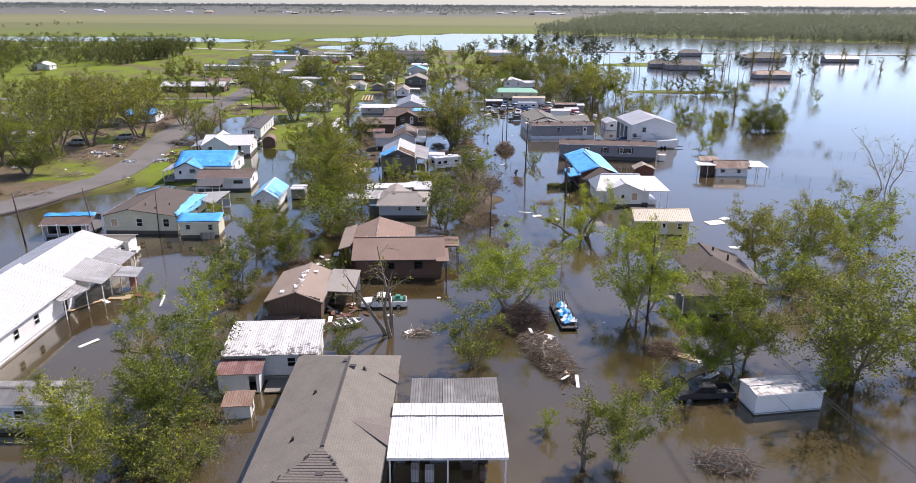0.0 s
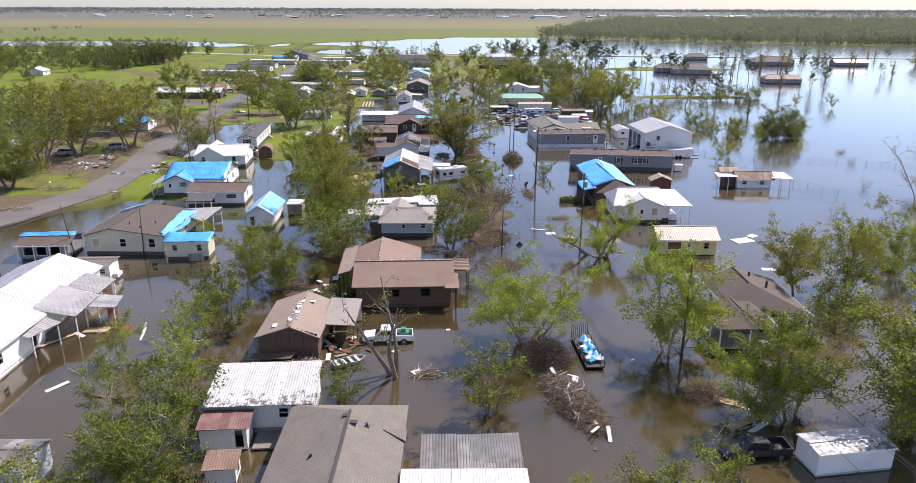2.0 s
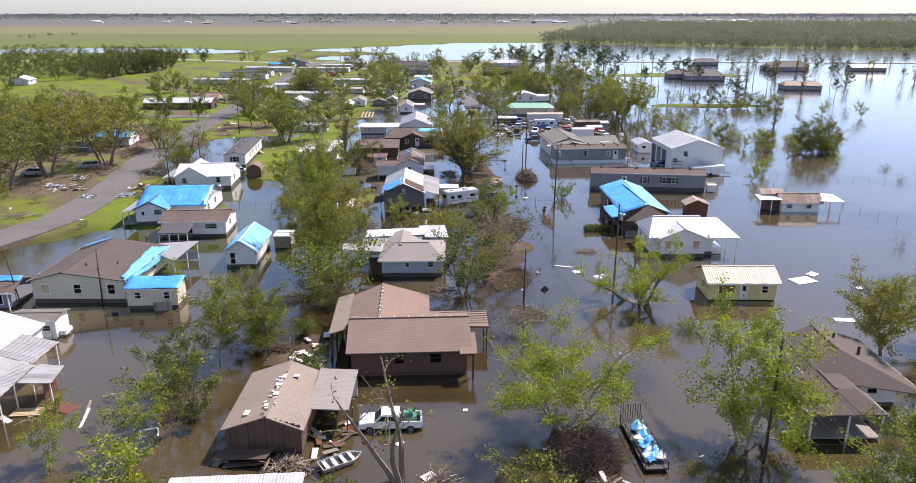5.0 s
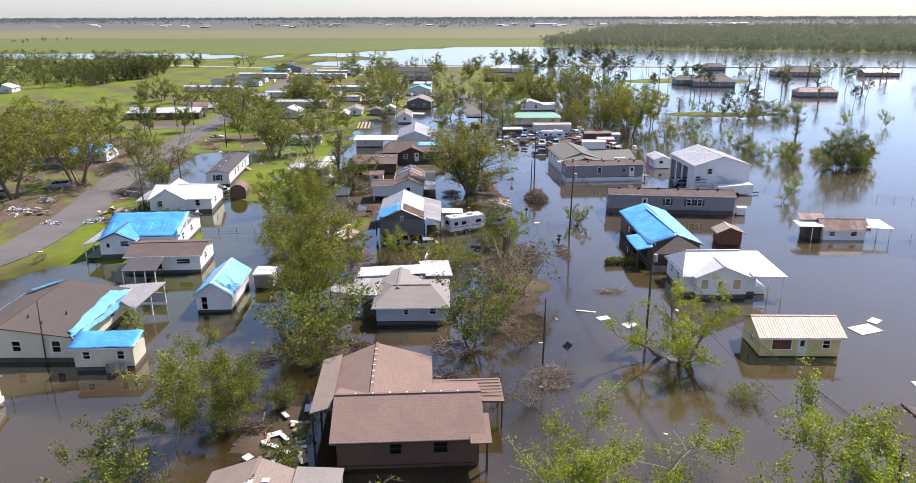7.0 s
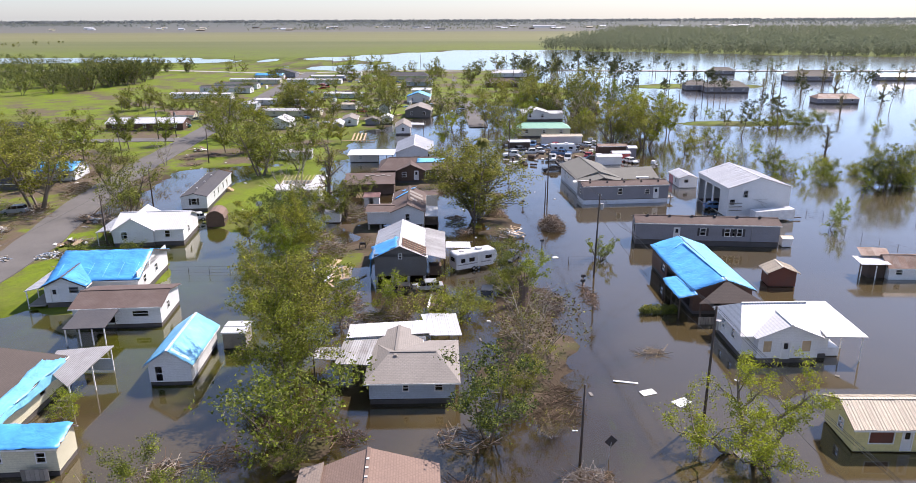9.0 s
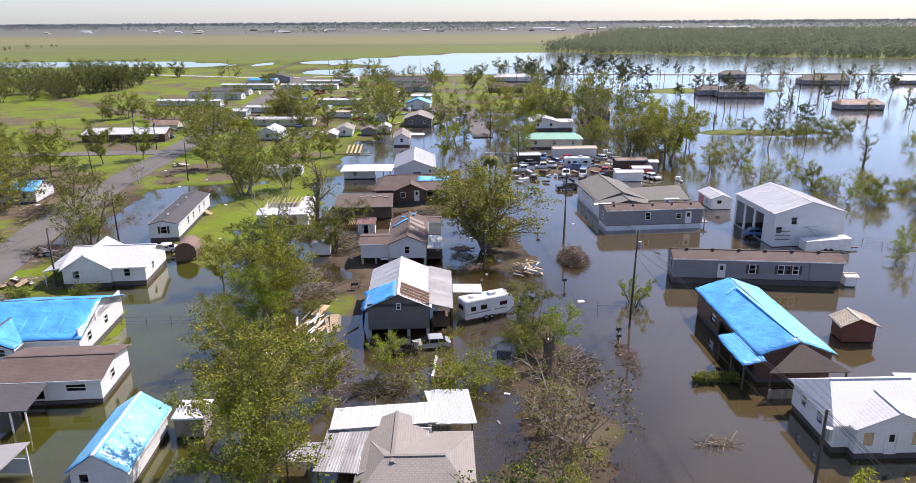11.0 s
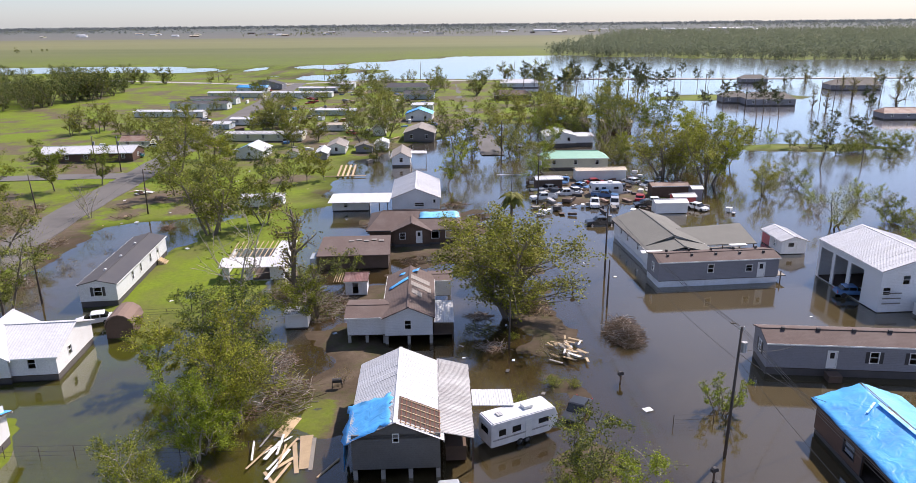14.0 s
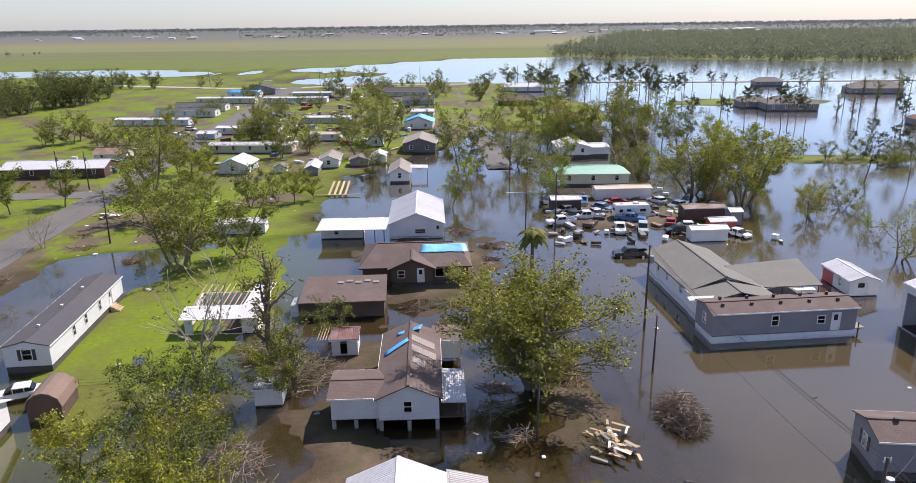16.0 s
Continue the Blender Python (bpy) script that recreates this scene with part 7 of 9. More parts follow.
# thicket by the start
row(("sapling", -29.5, 46, 12.5, 10), ("sapling", -25, 53.5, 11, 80), ("sapling", -28.5, 59, 10.5, 200), ("mid_c", -27.5, 64, 8.5, 140), ("thin", -30, 71, 9, 0), ("thin", -37, 77, 6.5, 120),
    ("dark_bush", -27, 51, 4.5, 0), ("bush", -30.5, 56, 4.5, 40), ("dark_bush", -24.5, 57.5, 3.6, 100), ("bush", -22.5, 51.5, 4, 10), ("sapling", -27, 56, 8.5, 310), ("scrub", -21.5, 54, 3.5, 0), ("mid_c", -23, 48, 7.5, 70), ("sapling", -32.5, 49.5, 9, 200))
# open water by the brush heaps
row(("stripped", -7.7, 75.2, 11, 20), ("mid_c", 1.8, 68, 7.6, 0), ("arch", 6.5, 83.5, 10.4, 15), ("broad_c", 22.3, 80.5, 13.6, 70), ("broad_b", 29.9, 67.3, 12.6, 10), ("oak", 40.5, 65.3, 16.5, 40), ("sapling", 13.4, 50, 10.7, 40),
    ("snag", 10.4, 50.5, 7, 0), ("mid_c", -12.5, 70, 4.8, 50), ("thin", 7.6, 56, 3.2, 0), ("broad_c", 26.5, 66.6, 9.5, 160), ("mid_c", 49.5, 66, 9, 120))
row(("broad_a", 44, 98, 12.2, 120), ("broad_b", 52, 101, 11.5, 220), ("thin", 60, 102, 12, 30), ("mid_b", 66, 110, 10, 80), ("gnarled", 20.8, 114, 9.6, 150), ("bare", 89.5, 144.5, 14.6, 70), ("mid_c", 45.5, 90, 8, 0))
# belt between the yards
row(("sapling", -29.2, 96, 11.5, 10), ("bush", -25.5, 98.5, 3.2, 10), ("bush", -26.5, 104.5, 3.4, 80), ("thin", -31, 78, 8, 90), ("mid_c", -28.6, 85, 8, 300), ("mid_c", -32, 92, 6.5, 40), ("broad_b", -25.5, 101, 8.5, 130), ("bush", -20.5, 114.5, 9.5, 0), ("broad_b", -22, 125, 13.5, 60),
    ("broad_a", -23.5, 134, 15.5, 160), ("sapling", -31, 150, 9.5, 250), ("sapling", -34.5, 153, 7, 40), ("mid_a", -20, 141, 8, 20))
row(("broad_b", -29, 165, 12.0, 80), ("broad_c", -31.5, 160, 9, 120), ("mid_c", -33, 178, 10, 30), ("mid_c", -32.5, 170, 9, 0), ("mid_a", -40.5, 174.5, 8.5, 220), ("thin", -15.5, 144.6, 7, 10), ("mid_c", -2.4, 116, 9.5, 30),
    ("bare", 2.8, 134, 9.5, 60), ("scrub", 4.3, 133, 7.5, 0), ("scrub", 1.8, 137, 6, 70), ("bush", -7.6, 141, 6.5, 100), ("bush", -4.6, 144, 5, 200), ("scrub", -12.5, 145, 4.5, 80))
row(("mid_c", 2.2, 155, 7, 40), ("thin", 3.5, 150, 7.5, 10), ("bush", 1.2, 152, 4.5, 0), ("bare", -38.3, 196, 15.5, 10), ("snag", -30.5, 196.5, 15.5, 40), ("snag", -26, 190, 9, 140), ("mid_c", -24.5, 203, 6, 0),
    ("mid_b", -45, 236, 14, 0), ("mid_a", -52, 232, 9, 60), ("mid_a", -28, 188, 8, 10), ("mid_c", -40, 186, 7, 200), ("mid_c", -36, 190, 6, 90))
row(("dark_bush", -66, 167, 3.2, 0), ("dark_bush", -58.5, 169, 3.0, 90), ("dark_bush", -18.8, 92.5, 3.2, 0), ("fan", 17.6, 166.5, 4.6, 0), ("dark_bush", -21.5, 103, 2.6, 20), ("scrub", 3.2, 103, 3.5, 0), ("thin", 62, 182, 6, 0),
    ("bush", 24.5, 104, 3, 0), ("thin", -43.5, 119, 5, 0), ("mid_b", 0.8, 122, 6, 0), ("scrub", 2.2, 127, 4.5, 150), ("scrub", 3.5, 116, 3, 20))
# along the dry road
row(("oak", -94.6, 153, 16, 190), ("bare", -74, 195, 8.5, 10), ("bare", -77, 212, 8.5, 90), ("bare", -81, 242, 8.5, 200), ("vase", -106, 160, 15, 0), ("oak", -112, 172, 15, 90))

plant("full_oak", -1.3, 191, 16.0, 200, 1.12)

# single trees of the far yards, the canal road and the open water
row(("far_oak", -209.7, 450.6, 13.1, 37), ("far_oak", -198.6, 445.1, 14.9, 235), ("far_oak", -195.7, 460.1, 13.9, 72), ("far_oak", -192.9, 471.7, 17.3, 255), ("far_oak", -190.2, 476.3, 15.6, 203), ("far_oak", -190.9, 492.2, 15.2, 133), ("far_oak", -212.5, 567.4, 10.8, 335), ("far_oak", -205.6, 566.3, 10.1, 144), ("far_oak", -190.5, 564.0, 11.8, 129))
row(("far_oak", -193.0, 509.7, 11.6, 71), ("far_oak", -203.9, 468.1, 9.9, 237), ("far_oak", -199.2, 439.0, 9.4, 281), ("far_oak", -217.1, 455.9, 10.6, 178), ("far_oak", -196.4, 469.6, 15.1, 276), ("far_oak", -198.9, 498.8, 13.1, 254), ("far_ash", -140.7, 351.0, 8.6, 357), ("far_ash", -140.5, 356.7, 8.6, 252), ("far_ash", -133.7, 356.1, 10.9, 156))
row(("far_ash", -134.6, 362.1, 9.8, 50), ("far_ash", -119.3, 347.1, 7.8, 68), ("far_ash", -123.7, 351.8, 8.3, 215), ("far_ash", -101.5, 337.3, 6.4, 241), ("far_ash", -108.1, 395.4, 4.5, 352), ("far_ash", -161.7, 563.5, 7.7, 86), ("far_ash", -150.2, 561.7, 7.0, 141), ("far_ash", -77.3, 347.9, 8.2, 7), ("far_ash", -89.9, 417.3, 8.6, 319))
row(("far_ash", -62.3, 355.7, 9.9, 317), ("far_ash", -76.7, 359.4, 11.2, 22), ("far_ash", -83.8, 551.4, 7.8, 313), ("far_ash", -78.1, 550.5, 12.1, 1), ("far_ash", -60.6, 547.8, 13.0, 316), ("far_ash", -39.1, 552.1, 5.1, 209), ("far_ash", -34.1, 543.7, 8.7, 264), ("far_ash", -16.2, 540.9, 11.2, 216), ("far_ash", -22.9, 542.0, 7.3, 141))
row(("ash", -91.8, 321.8, 10.5, 115), ("ash", -89.7, 326.9, 8.2, 121), ("ash", -72.0, 363.9, 11.0, 30), ("ash", -58.6, 324.5, 9.7, 71), ("ash", -52.3, 333.4, 9.9, 49), ("ash", -37.3, 326.5, 13.4, 313), ("ash", -43.0, 354.0, 11.7, 3), ("ash", -30.6, 341.8, 15.0, 280), ("ash", -34.2, 353.2, 14.6, 43))
row(("ash", -7.6, 305.8, 17.8, 76), ("far_oak", -12.2, 340.2, 7.2, 26), ("far_oak", 9.0, 533.4, 10.7, 308), ("far_oak", 2.9, 472.3, 10.0, 336), ("far_oak", 25.1, 570.4, 11.9, 109), ("far_ash", 41.7, 547.1, 15.3, 297), ("far_ash", 55.5, 526.2, 13.3, 15), ("far_ash", 4.8, 361.9, 8.2, 64), ("far_ash", 17.1, 382.9, 10.5, 196))
row(("far_ash", -3.8, 305.5, 6.9, 25), ("ash", 25.2, 353.9, 12.2, 226), ("ash", 29.8, 347.6, 15.3, 282), ("ash", 34.2, 347.2, 13.5, 153), ("ash", 46.1, 346.2, 17.0, 104), ("ash", 49.6, 378.1, 17.8, 22), ("ash", 6.5, 311.1, 14.3, 265), ("ash", 9.7, 303.1, 10.5, 195), ("ash", 17.9, 337.7, 14.7, 126))
row(("pine", 48.4, 442.1, 19.7, 279), ("pine", 57.5, 440.9, 20.6, 356), ("pine", 69.3, 463.6, 18.3, 155), ("pine", 76.1, 457.6, 19.5, 313), ("pine", 84.8, 472.1, 17.6, 83), ("pine", 67.5, 439.7, 18.6, 166), ("pine", 120.5, 516.3, 14.6, 136), ("pine", 114.3, 470.8, 13.8, 288), ("pine", 109.7, 404.5, 13.1, 266))
row(("pine", 106.8, 372.4, 16.1, 279), ("pine", 109.9, 372.1, 13.1, 143), ("pine", 84.5, 367.6, 11.9, 239), ("pine", 65.0, 350.3, 15.0, 87), ("pine", 136.6, 356.0, 14.6, 281), ("pine", 99.0, 289.7, 13.5, 243), ("pine", 70.9, 410.7, 17.0, 348), ("pine", 84.7, 442.1, 14.2, 74), ("lean_pine", 84.8, 284.2, 12.2, 190))
row(("vase", 50.2, 266.4, 16.5, 302), ("vase", 42.4, 275.2, 14.1, 216), ("ash", 46.3, 275.0, 10.9, 151), ("ash", 38.1, 293.9, 7.0, 183), ("ash", 42.9, 293.6, 8.9, 321), ("ash", 34.5, 294.2, 6.4, 333), ("tall", 45.4, 275.9, 14.2, 259), ("tall", 51.3, 265.6, 12.3, 253), ("tall", 62.4, 286.5, 11.6, 262))
row(("tall", 57.2, 298.9, 14.0, 52), ("ash", 58.7, 256.2, 8.6, 2), ("ash", 68.3, 261.4, 7.1, 76), ("pine", 93.1, 374.8, 15.6, 149), ("pine", 103.8, 370.1, 16.3, 203), ("pine", 109.8, 365.7, 12.8, 263), ("pine", 95.5, 311.3, 8.3, 77), ("pine", 104.8, 305.5, 10.8, 200), ("pine", 105.6, 319.8, 10.6, 75))
row(("pine", 153.2, 327.7, 10.5, 332), ("pine", 167.3, 344.4, 11.5, 43), ("pine", 142.2, 364.6, 10.8, 20), ("pine", 182.5, 389.9, 13.2, 30), ("mid_c", 88.1, 215.5, 7.5, 36), ("mid_c", 90.3, 214.3, 10.6, 359), ("mid_c", 94.0, 215.4, 9.6, 263), ("mid_c", 96.6, 216.5, 7.3, 301), ("bush", 90.9, 226.5, 4.6, 57))
row(("mid_c", 81.3, 220.4, 6.1, 240), ("thin", 80.5, 224.1, 4.0, 210), ("thin", 76.4, 226.8, 4.1, 96), ("mid_c", 73.1, 232.3, 6.2, 269), ("bush", 74.5, 229.5, 5.0, 10), ("thin", 79.8, 221.6, 6.4, 279), ("thin", 74.3, 220.5, 5.3, 337), ("thin", 76.7, 248.9, 5.5, 152), ("lean", 60.9, 230.4, 9.7, 202))
row(("vase", -98.3, 172.0, 16.6, 148), ("vase", -96.9, 185.5, 17.3, 140), ("vase", -88.8, 196.9, 17.4, 193), ("vase", -84.6, 218.5, 10.9, 94), ("vase", -107.7, 220.2, 15.5, 152), ("vase", -125.0, 211.0, 15.8, 338), ("vase", -69.3, 194.1, 11.2, 353), ("mid_a", -96.7, 220.3, 13.3, 130))
row(("mid_a", -122.5, 240.6, 14.5, 103), ("mid_a", -106.4, 250.2, 13.6, 266), ("mid_a", -100.9, 265.9, 12.0, 182), ("mid_a", -144.8, 247.3, 13.8, 352), ("mid_a", -92.7, 271.7, 9.5, 338), ("mid_a", -80.5, 304.4, 10.6, 198), ("mid_a", -67.9, 281.0, 12.7, 194))
row(("mid_a", -104.8, 360.2, 11.4, 327), ("mid_a", -70.8, 259.6, 10.8, 176), ("mid_b", -133.2, 275.8, 10.2, 114))
row(("mid_b", -146.3, 276.1, 10.2, 97), ("bare", -73.5, 205.6, 8.0, 96), ("vase", -52.9, 229.7, 14.6, 183), ("vase", -79.4, 285.3, 14.5, 317), )

# hedge by the blue-sheeted house
root = thing("hedge", pose(18.4, 143.7, 0, 0, 0, 1), "low clipped green hedge ringed by water", "hedge")
rr = random.Random(5)
spots = [Vector((rr.uniform(0.2, 5.0), rr.uniform(0.2, 1.3), rr.uniform(0.1, 1.0))) for _ in range(400)]
again("crown", leaf_mesh("crown", 12, spots, 2600, 0.12, 0.14, [M["leaf_dark"], M["leaf"]]), root, Matrix())
bm = bmesh.new()
for k in range(9):
    tube(bm, [(0.4 + k * 0.55, 0.75, -0.6), (0.4 + k * 0.55, 0.7, 0.7)], [0.05, 0.02], 5)
part("stems", bm, M["bark"], root)


def scatter(kinds, seed, n, x0, x1, y0, y1, h0, h1, keep=None):
    rng = random.Random(seed)
    made = 0
    for _ in range(n * 6):
        if made >= n:
            break
        x, y = rng.uniform(x0, x1), rng.uniform(y0, y1)
        if any(abs(x - bx) < br and abs(y - by) < br2 for bx, by, br, br2 in CLEAR) or (keep and not keep(x, y)):
            continue
        plant(rng.choice(kinds), x, y, rng.uniform(h0, h1), rng.uniform(0, 360), rng.uniform(0.85, 1.2))
        made += 1


def grove(kinds, seed, n, x0, x1, y0, y1, h0, h1, label, keep=None):
    """Trees too far and too many to tell apart, joined into one mass."""
    rng = random.Random(seed)
    co, faces, mats, ids, made, base = [], [], [], [], 0, 0
    for _ in range(n * 6):
        if made >= n:
            break
        x, y = rng.uniform(x0, x1), rng.uniform(y0, y1)
        if any(abs(x - bx) < br and abs(y - by) < br2 for bx, by, br, br2 in CLEAR) or (keep and not keep(x, y)):
            continue
        made += 1
        kind, h, wide, a = rng.choice(kinds), rng.uniform(h0, h1), rng.uniform(0.85, 1.2), rng.uniform(0, math.tau)
        if kind not in PARTS:
            settings, leaves, puff, size, leaf_mats, bark, _ = KINDS[kind]
            limbs, spots = grow(**settings)
            if kind == "pine":
                spots = [s for s in spots if s.z > 0.6]
            PARTS[kind] = [wood_mesh(sorted(limbs, key=lambda b: -b[1][0])[:24], M[bark], 3), leaf_mesh("crown", settings["seed"], spots, leaves, puff, size, [M[k] for k in leaf_mats])]
        turn = np.array([[math.cos(a), -math.sin(a), 0], [math.sin(a), math.cos(a), 0], [0, 0, 1]])
        for me in PARTS[kind]:
            v = np.empty(len(me.vertices) * 3)
            me.vertices.foreach_get("co", v)
            v = (v.reshape(-1, 3) @ turn.T) * (h * wide, h * wide, h) + (x, y, ground_z(x, y))
            for m in me.materials:
                if m not in mats:
                    mats.append(m)
            for f in me.polygons:
                faces.append([base + k for k in f.vertices])
                ids.append(mats.index(me.materials[f.material_index]))
            co.append(v)
            base += len(v)
    me = bpy.data.meshes.new("trees")
    me.from_pydata(np.concatenate(co).tolist(), [], faces)
    for m in mats:
        me.materials.append(m)
    me.polygons.foreach_set("material_index", ids)
    return tagged(new("trees", me), label, "trees", kind="stuff")


PARTS = {}
# where no tree stands: houses and roads, as centre and half size
CLEAR = [(o.matrix_basis.translation.x + 5, o.matrix_basis.translation.y + 4, 8, 7) for o in bpy.data.objects if o.parent is None and o.get("category") in ("house", "trailer home", "hut", "shed", "barn")]


def off_road(x, y):
    rx = np.interp(y, [112, 130, 150, 172, 200, 240, 275, 320, 360, 420, 560], [-92, -82.5, -75.5, -76.5, -82, -86.5, -88, -91, -94, -98, -104])
    rx2 = np.interp(y, [300, 342, 400, 454, 540, 575], [2, 0, -2.5, -3.8, -9, -11])
    return abs(x - rx) > 7 and not (abs(y - 281) < 6 and x < -85) and abs(x - rx2) > 5


scatter(["ash", "mid_b", "vase", "ash"], 1, 34, -205, -108, 160, 286, 8, 14, off_road)
grove(["far_b"], 33, 18, -290, -198, 425, 500, 9, 14, "dark oaks round a far farmyard")
grove(["far_a", "far_b"], 2, 46, -300, -214, 296, 490, 8, 13, "scattered storm-thinned trees round the dry lawns", off_road)
grove(["far_b"], 3, 26, -360, -214, 505, 600, 9, 13, "row of dark oaks along the canal road")
scatter(["ash", "mid_c", "mid_a"], 4, 10, -74, -26, 250, 330, 6, 10, off_road)
grove(["far_a", "far_b", "far_a"], 5, 66, -115, -14, 330, 545, 4.5, 9, "thin trees between the far rows of homes", off_road)
scatter(["tall", "thin", "ash"], 6, 6, -14, 24, 262, 350, 7, 12, off_road)
grove(["far_a"], 26, 6, -14, 24, 390, 530, 6, 10, "trees along the rising street", off_road)
scatter(["tall", "ash", "tall", "bare", "mid_c"], 7, 24, 22, 74, 282, 400, 8, 15)
grove(["far_a", "pine", "pine"], 8, 34, 24, 92, 390, 520, 9, 17, "mixed trees and pines by the flooded street")
grove(["pine", "snag"], 10, 30, 110, 300, 380, 540, 8, 14, "stripped pines standing in the open water")
scatter(["thin", "mid_c", "bush"], 11, 8, 84, 104, 206, 240, 3, 6.5)
scatter(["bush", "scrub", "thin"], 12, 16, 56, 84, 215, 300, 2, 5)
scatter(["bush", "scrub", "mid_c"], 13, 16, 78, 124, 296, 318, 2.5, 6)
scatter(["snag", "thin"], 14, 6, 74, 150, 250, 350, 5, 10)
scatter(["thin", "bare", "scrub"], 15, 18, 62, 160, 110, 210, 2.0, 5.5)
scatter(["scrub", "bush"], 16, 22, -32, -18, 84, 215, 1.5, 3.2)
scatter(["scrub", "bush"], 17, 14, -2, 5, 118, 185, 1.2, 2.6)
scatter(["scrub"], 18, 24, -100, -62, 128, 230, 1.0, 2.4, off_road)
grove(["far_b", "pine"], 19, 12, 170, 300, 440, 560, 7, 11, "thinned trees round the drowned houses")
scatter(["bush", "thin"], 20, 6, 52, 66, 100, 125, 3, 6)
grove(["far_a", "far_b"], 21, 10, 30, 70, 548, 572, 6, 11, "trees along the near bank of the canal")

# palm with drooping fronds
root = thing("palm_tree", pose(-0.2, 206, -0.5), "tall palm with a ragged grey-green head of fronds", "palm")
bm = bmesh.new()
tube(bm, [(0, 0, 0), (0.15, 0.1, 4), (0.1, 0.25, 9.4), (0.2, 0.3, 13.0)], [0.3, 0.24, 0.22, 0.2], 9)
part("trunk", bm, M["bark"], root, smooth=True)
rng = random.Random(4)
for k in range(22):
    a, up = k * 2.4, rng.uniform(-0.5, 1.1)
    bm = bmesh.new()
    last = None
    for j in range(8):
        f = j / 7
        c = Vector((0.2 + math.cos(a) * 2.0 * f, 0.3 + math.sin(a) * 2.0 * f, 13.0 + up * 1.6 * f - 1.9 * f * f))
        w = 0.55 * math.sin(math.pi * min(1, f * 0.9 + 0.1)) + 0.03
        out = Vector((-math.sin(a), math.cos(a), 0)) * w
        row = [bm.verts.new(c - out - Vector((0, 0, 0.3 * w))), bm.verts.new(c + Vector((0, 0, 0.08))), bm.verts.new(c + out - Vector((0, 0, 0.3 * w)))]
        if last:
            bm.faces.new((last[0], last[1], row[1], row[0]))
            if j % 2:
                bm.faces.new((last[1], last[2], row[2], row[1]))
            else:
                bm.faces.new((last[1], last[2], row[2], row[1]))
        last = row
    part("frond", bm, M["leaf_olive"], root)


# ---- far woods, one mass each ----
def woods(name, seed, n, area, h0, h1, leaves, mats, label, size=0.9, form=(0.3, 0.3, 0.46)):
    """Joined crowns over an area(rng) that gives a place or None."""
    r = np.random.RandomState(seed)
    rng = random.Random(seed)
    at = []
    while len(at) < n:
        c = area(rng)
        if c:
            at.append(c)
    at = np.array(at)
    hs = r.uniform(h0, h1, n)
    k = r.normal(0, 1, (n, leaves, 3))
    k /= np.linalg.norm(k, axis=2)[:, :, None]
    k *= r.uniform(0.4, 1.0, (n, leaves, 1)) * form
    c = np.stack([at[:, 0], at[:, 1], 0.52 * hs], -1)[:, None] + k * hs[:, None, None]
    c = c.reshape(-1, 3)
    m = len(c)
    a = r.normal(0, 1, (m, 3))
    a /= np.linalg.norm(a, axis=1)[:, None]
    b = np.cross(a, r.normal(0, 1, (m, 3)))
    b /= np.linalg.norm(b, axis=1)[:, None]
    s = (size * r.uniform(0.6, 1.4, m) * np.repeat(hs, leaves) / 10)[:, None]
    v = np.stack([c - a * s, c + b * s * 0.9, c + a * s * 0.8 - b * s * 0.5], 1)
    # slim stems
    t0 = np.stack([at[:, 0], at[:, 1], np.full(n, -0.4)], -1)
    t1 = t0 + np.stack([r.normal(0, 0.3, n), r.normal(0, 0.3, n), hs * 0.8], -1)
    w = np.array([0.14, 0, 0])
    st = np.stack([t0 - w, t0 + w, t1], 1)
    allv = np.concatenate([v, st]).reshape(-1, 3)
    nf = len(allv) // 3
    me = bpy.data.meshes.new(name)
    me.vertices.add(3 * nf)
    me.vertices.foreach_set("co", allv.ravel())
    me.loops.add(3 * nf)
    me.loops.foreach_set("vertex_index", np.arange(3 * nf))
    me.polygons.add(nf)
    me.polygons.foreach_set("loop_start", np.arange(0, 3 * nf, 3))
    me.polygons.foreach_set("loop_total", np.full(nf, 3))
    me.update(calc_edges=True)
    for x in mats:
        me.materials.append(M[x])
    idx = (r.rand(nf) < 0.35).astype(np.int32)
    idx[len(v):] = len(mats) - 1
    me.polygons.foreach_set("material_index", idx)
    return tagged(new(name, me), label, "woods", kind="stuff")


def forest_area(rng):
    y = 640 + 1400 * rng.random() ** 2.2
    x = rng.uniform(92, 95 + y * 0.95)
    edge = np.interp(x, NORTH_X, NORTH_Y)
    left = 95 + (y - 890) * 0.3 + 14 * math.sin(y / 31) + rng.uniform(-16, 16)
    return (x, y) if y > edge - 9 and x > left else None


woods("woods", 1, 12000, forest_area, 10, 15, 30, ["leaf_wood_haze", "leaf_wood_haze", "bark"], "dense mixed wood along the far shore", 0.72, (0.24, 0.24, 0.5))


def belt(x0, x1, y0, y1, clump, seed):
    def area(rng):
        x, y = rng.uniform(x0, x1), rng.uniform(y0, y1)
        return (x, y) if math.sin(x / clump + seed) + math.sin(x / clump * 2.3 + y / 90 + seed * 2) + rng.uniform(-0.9, 0.9) > 0.1 else None
    return area


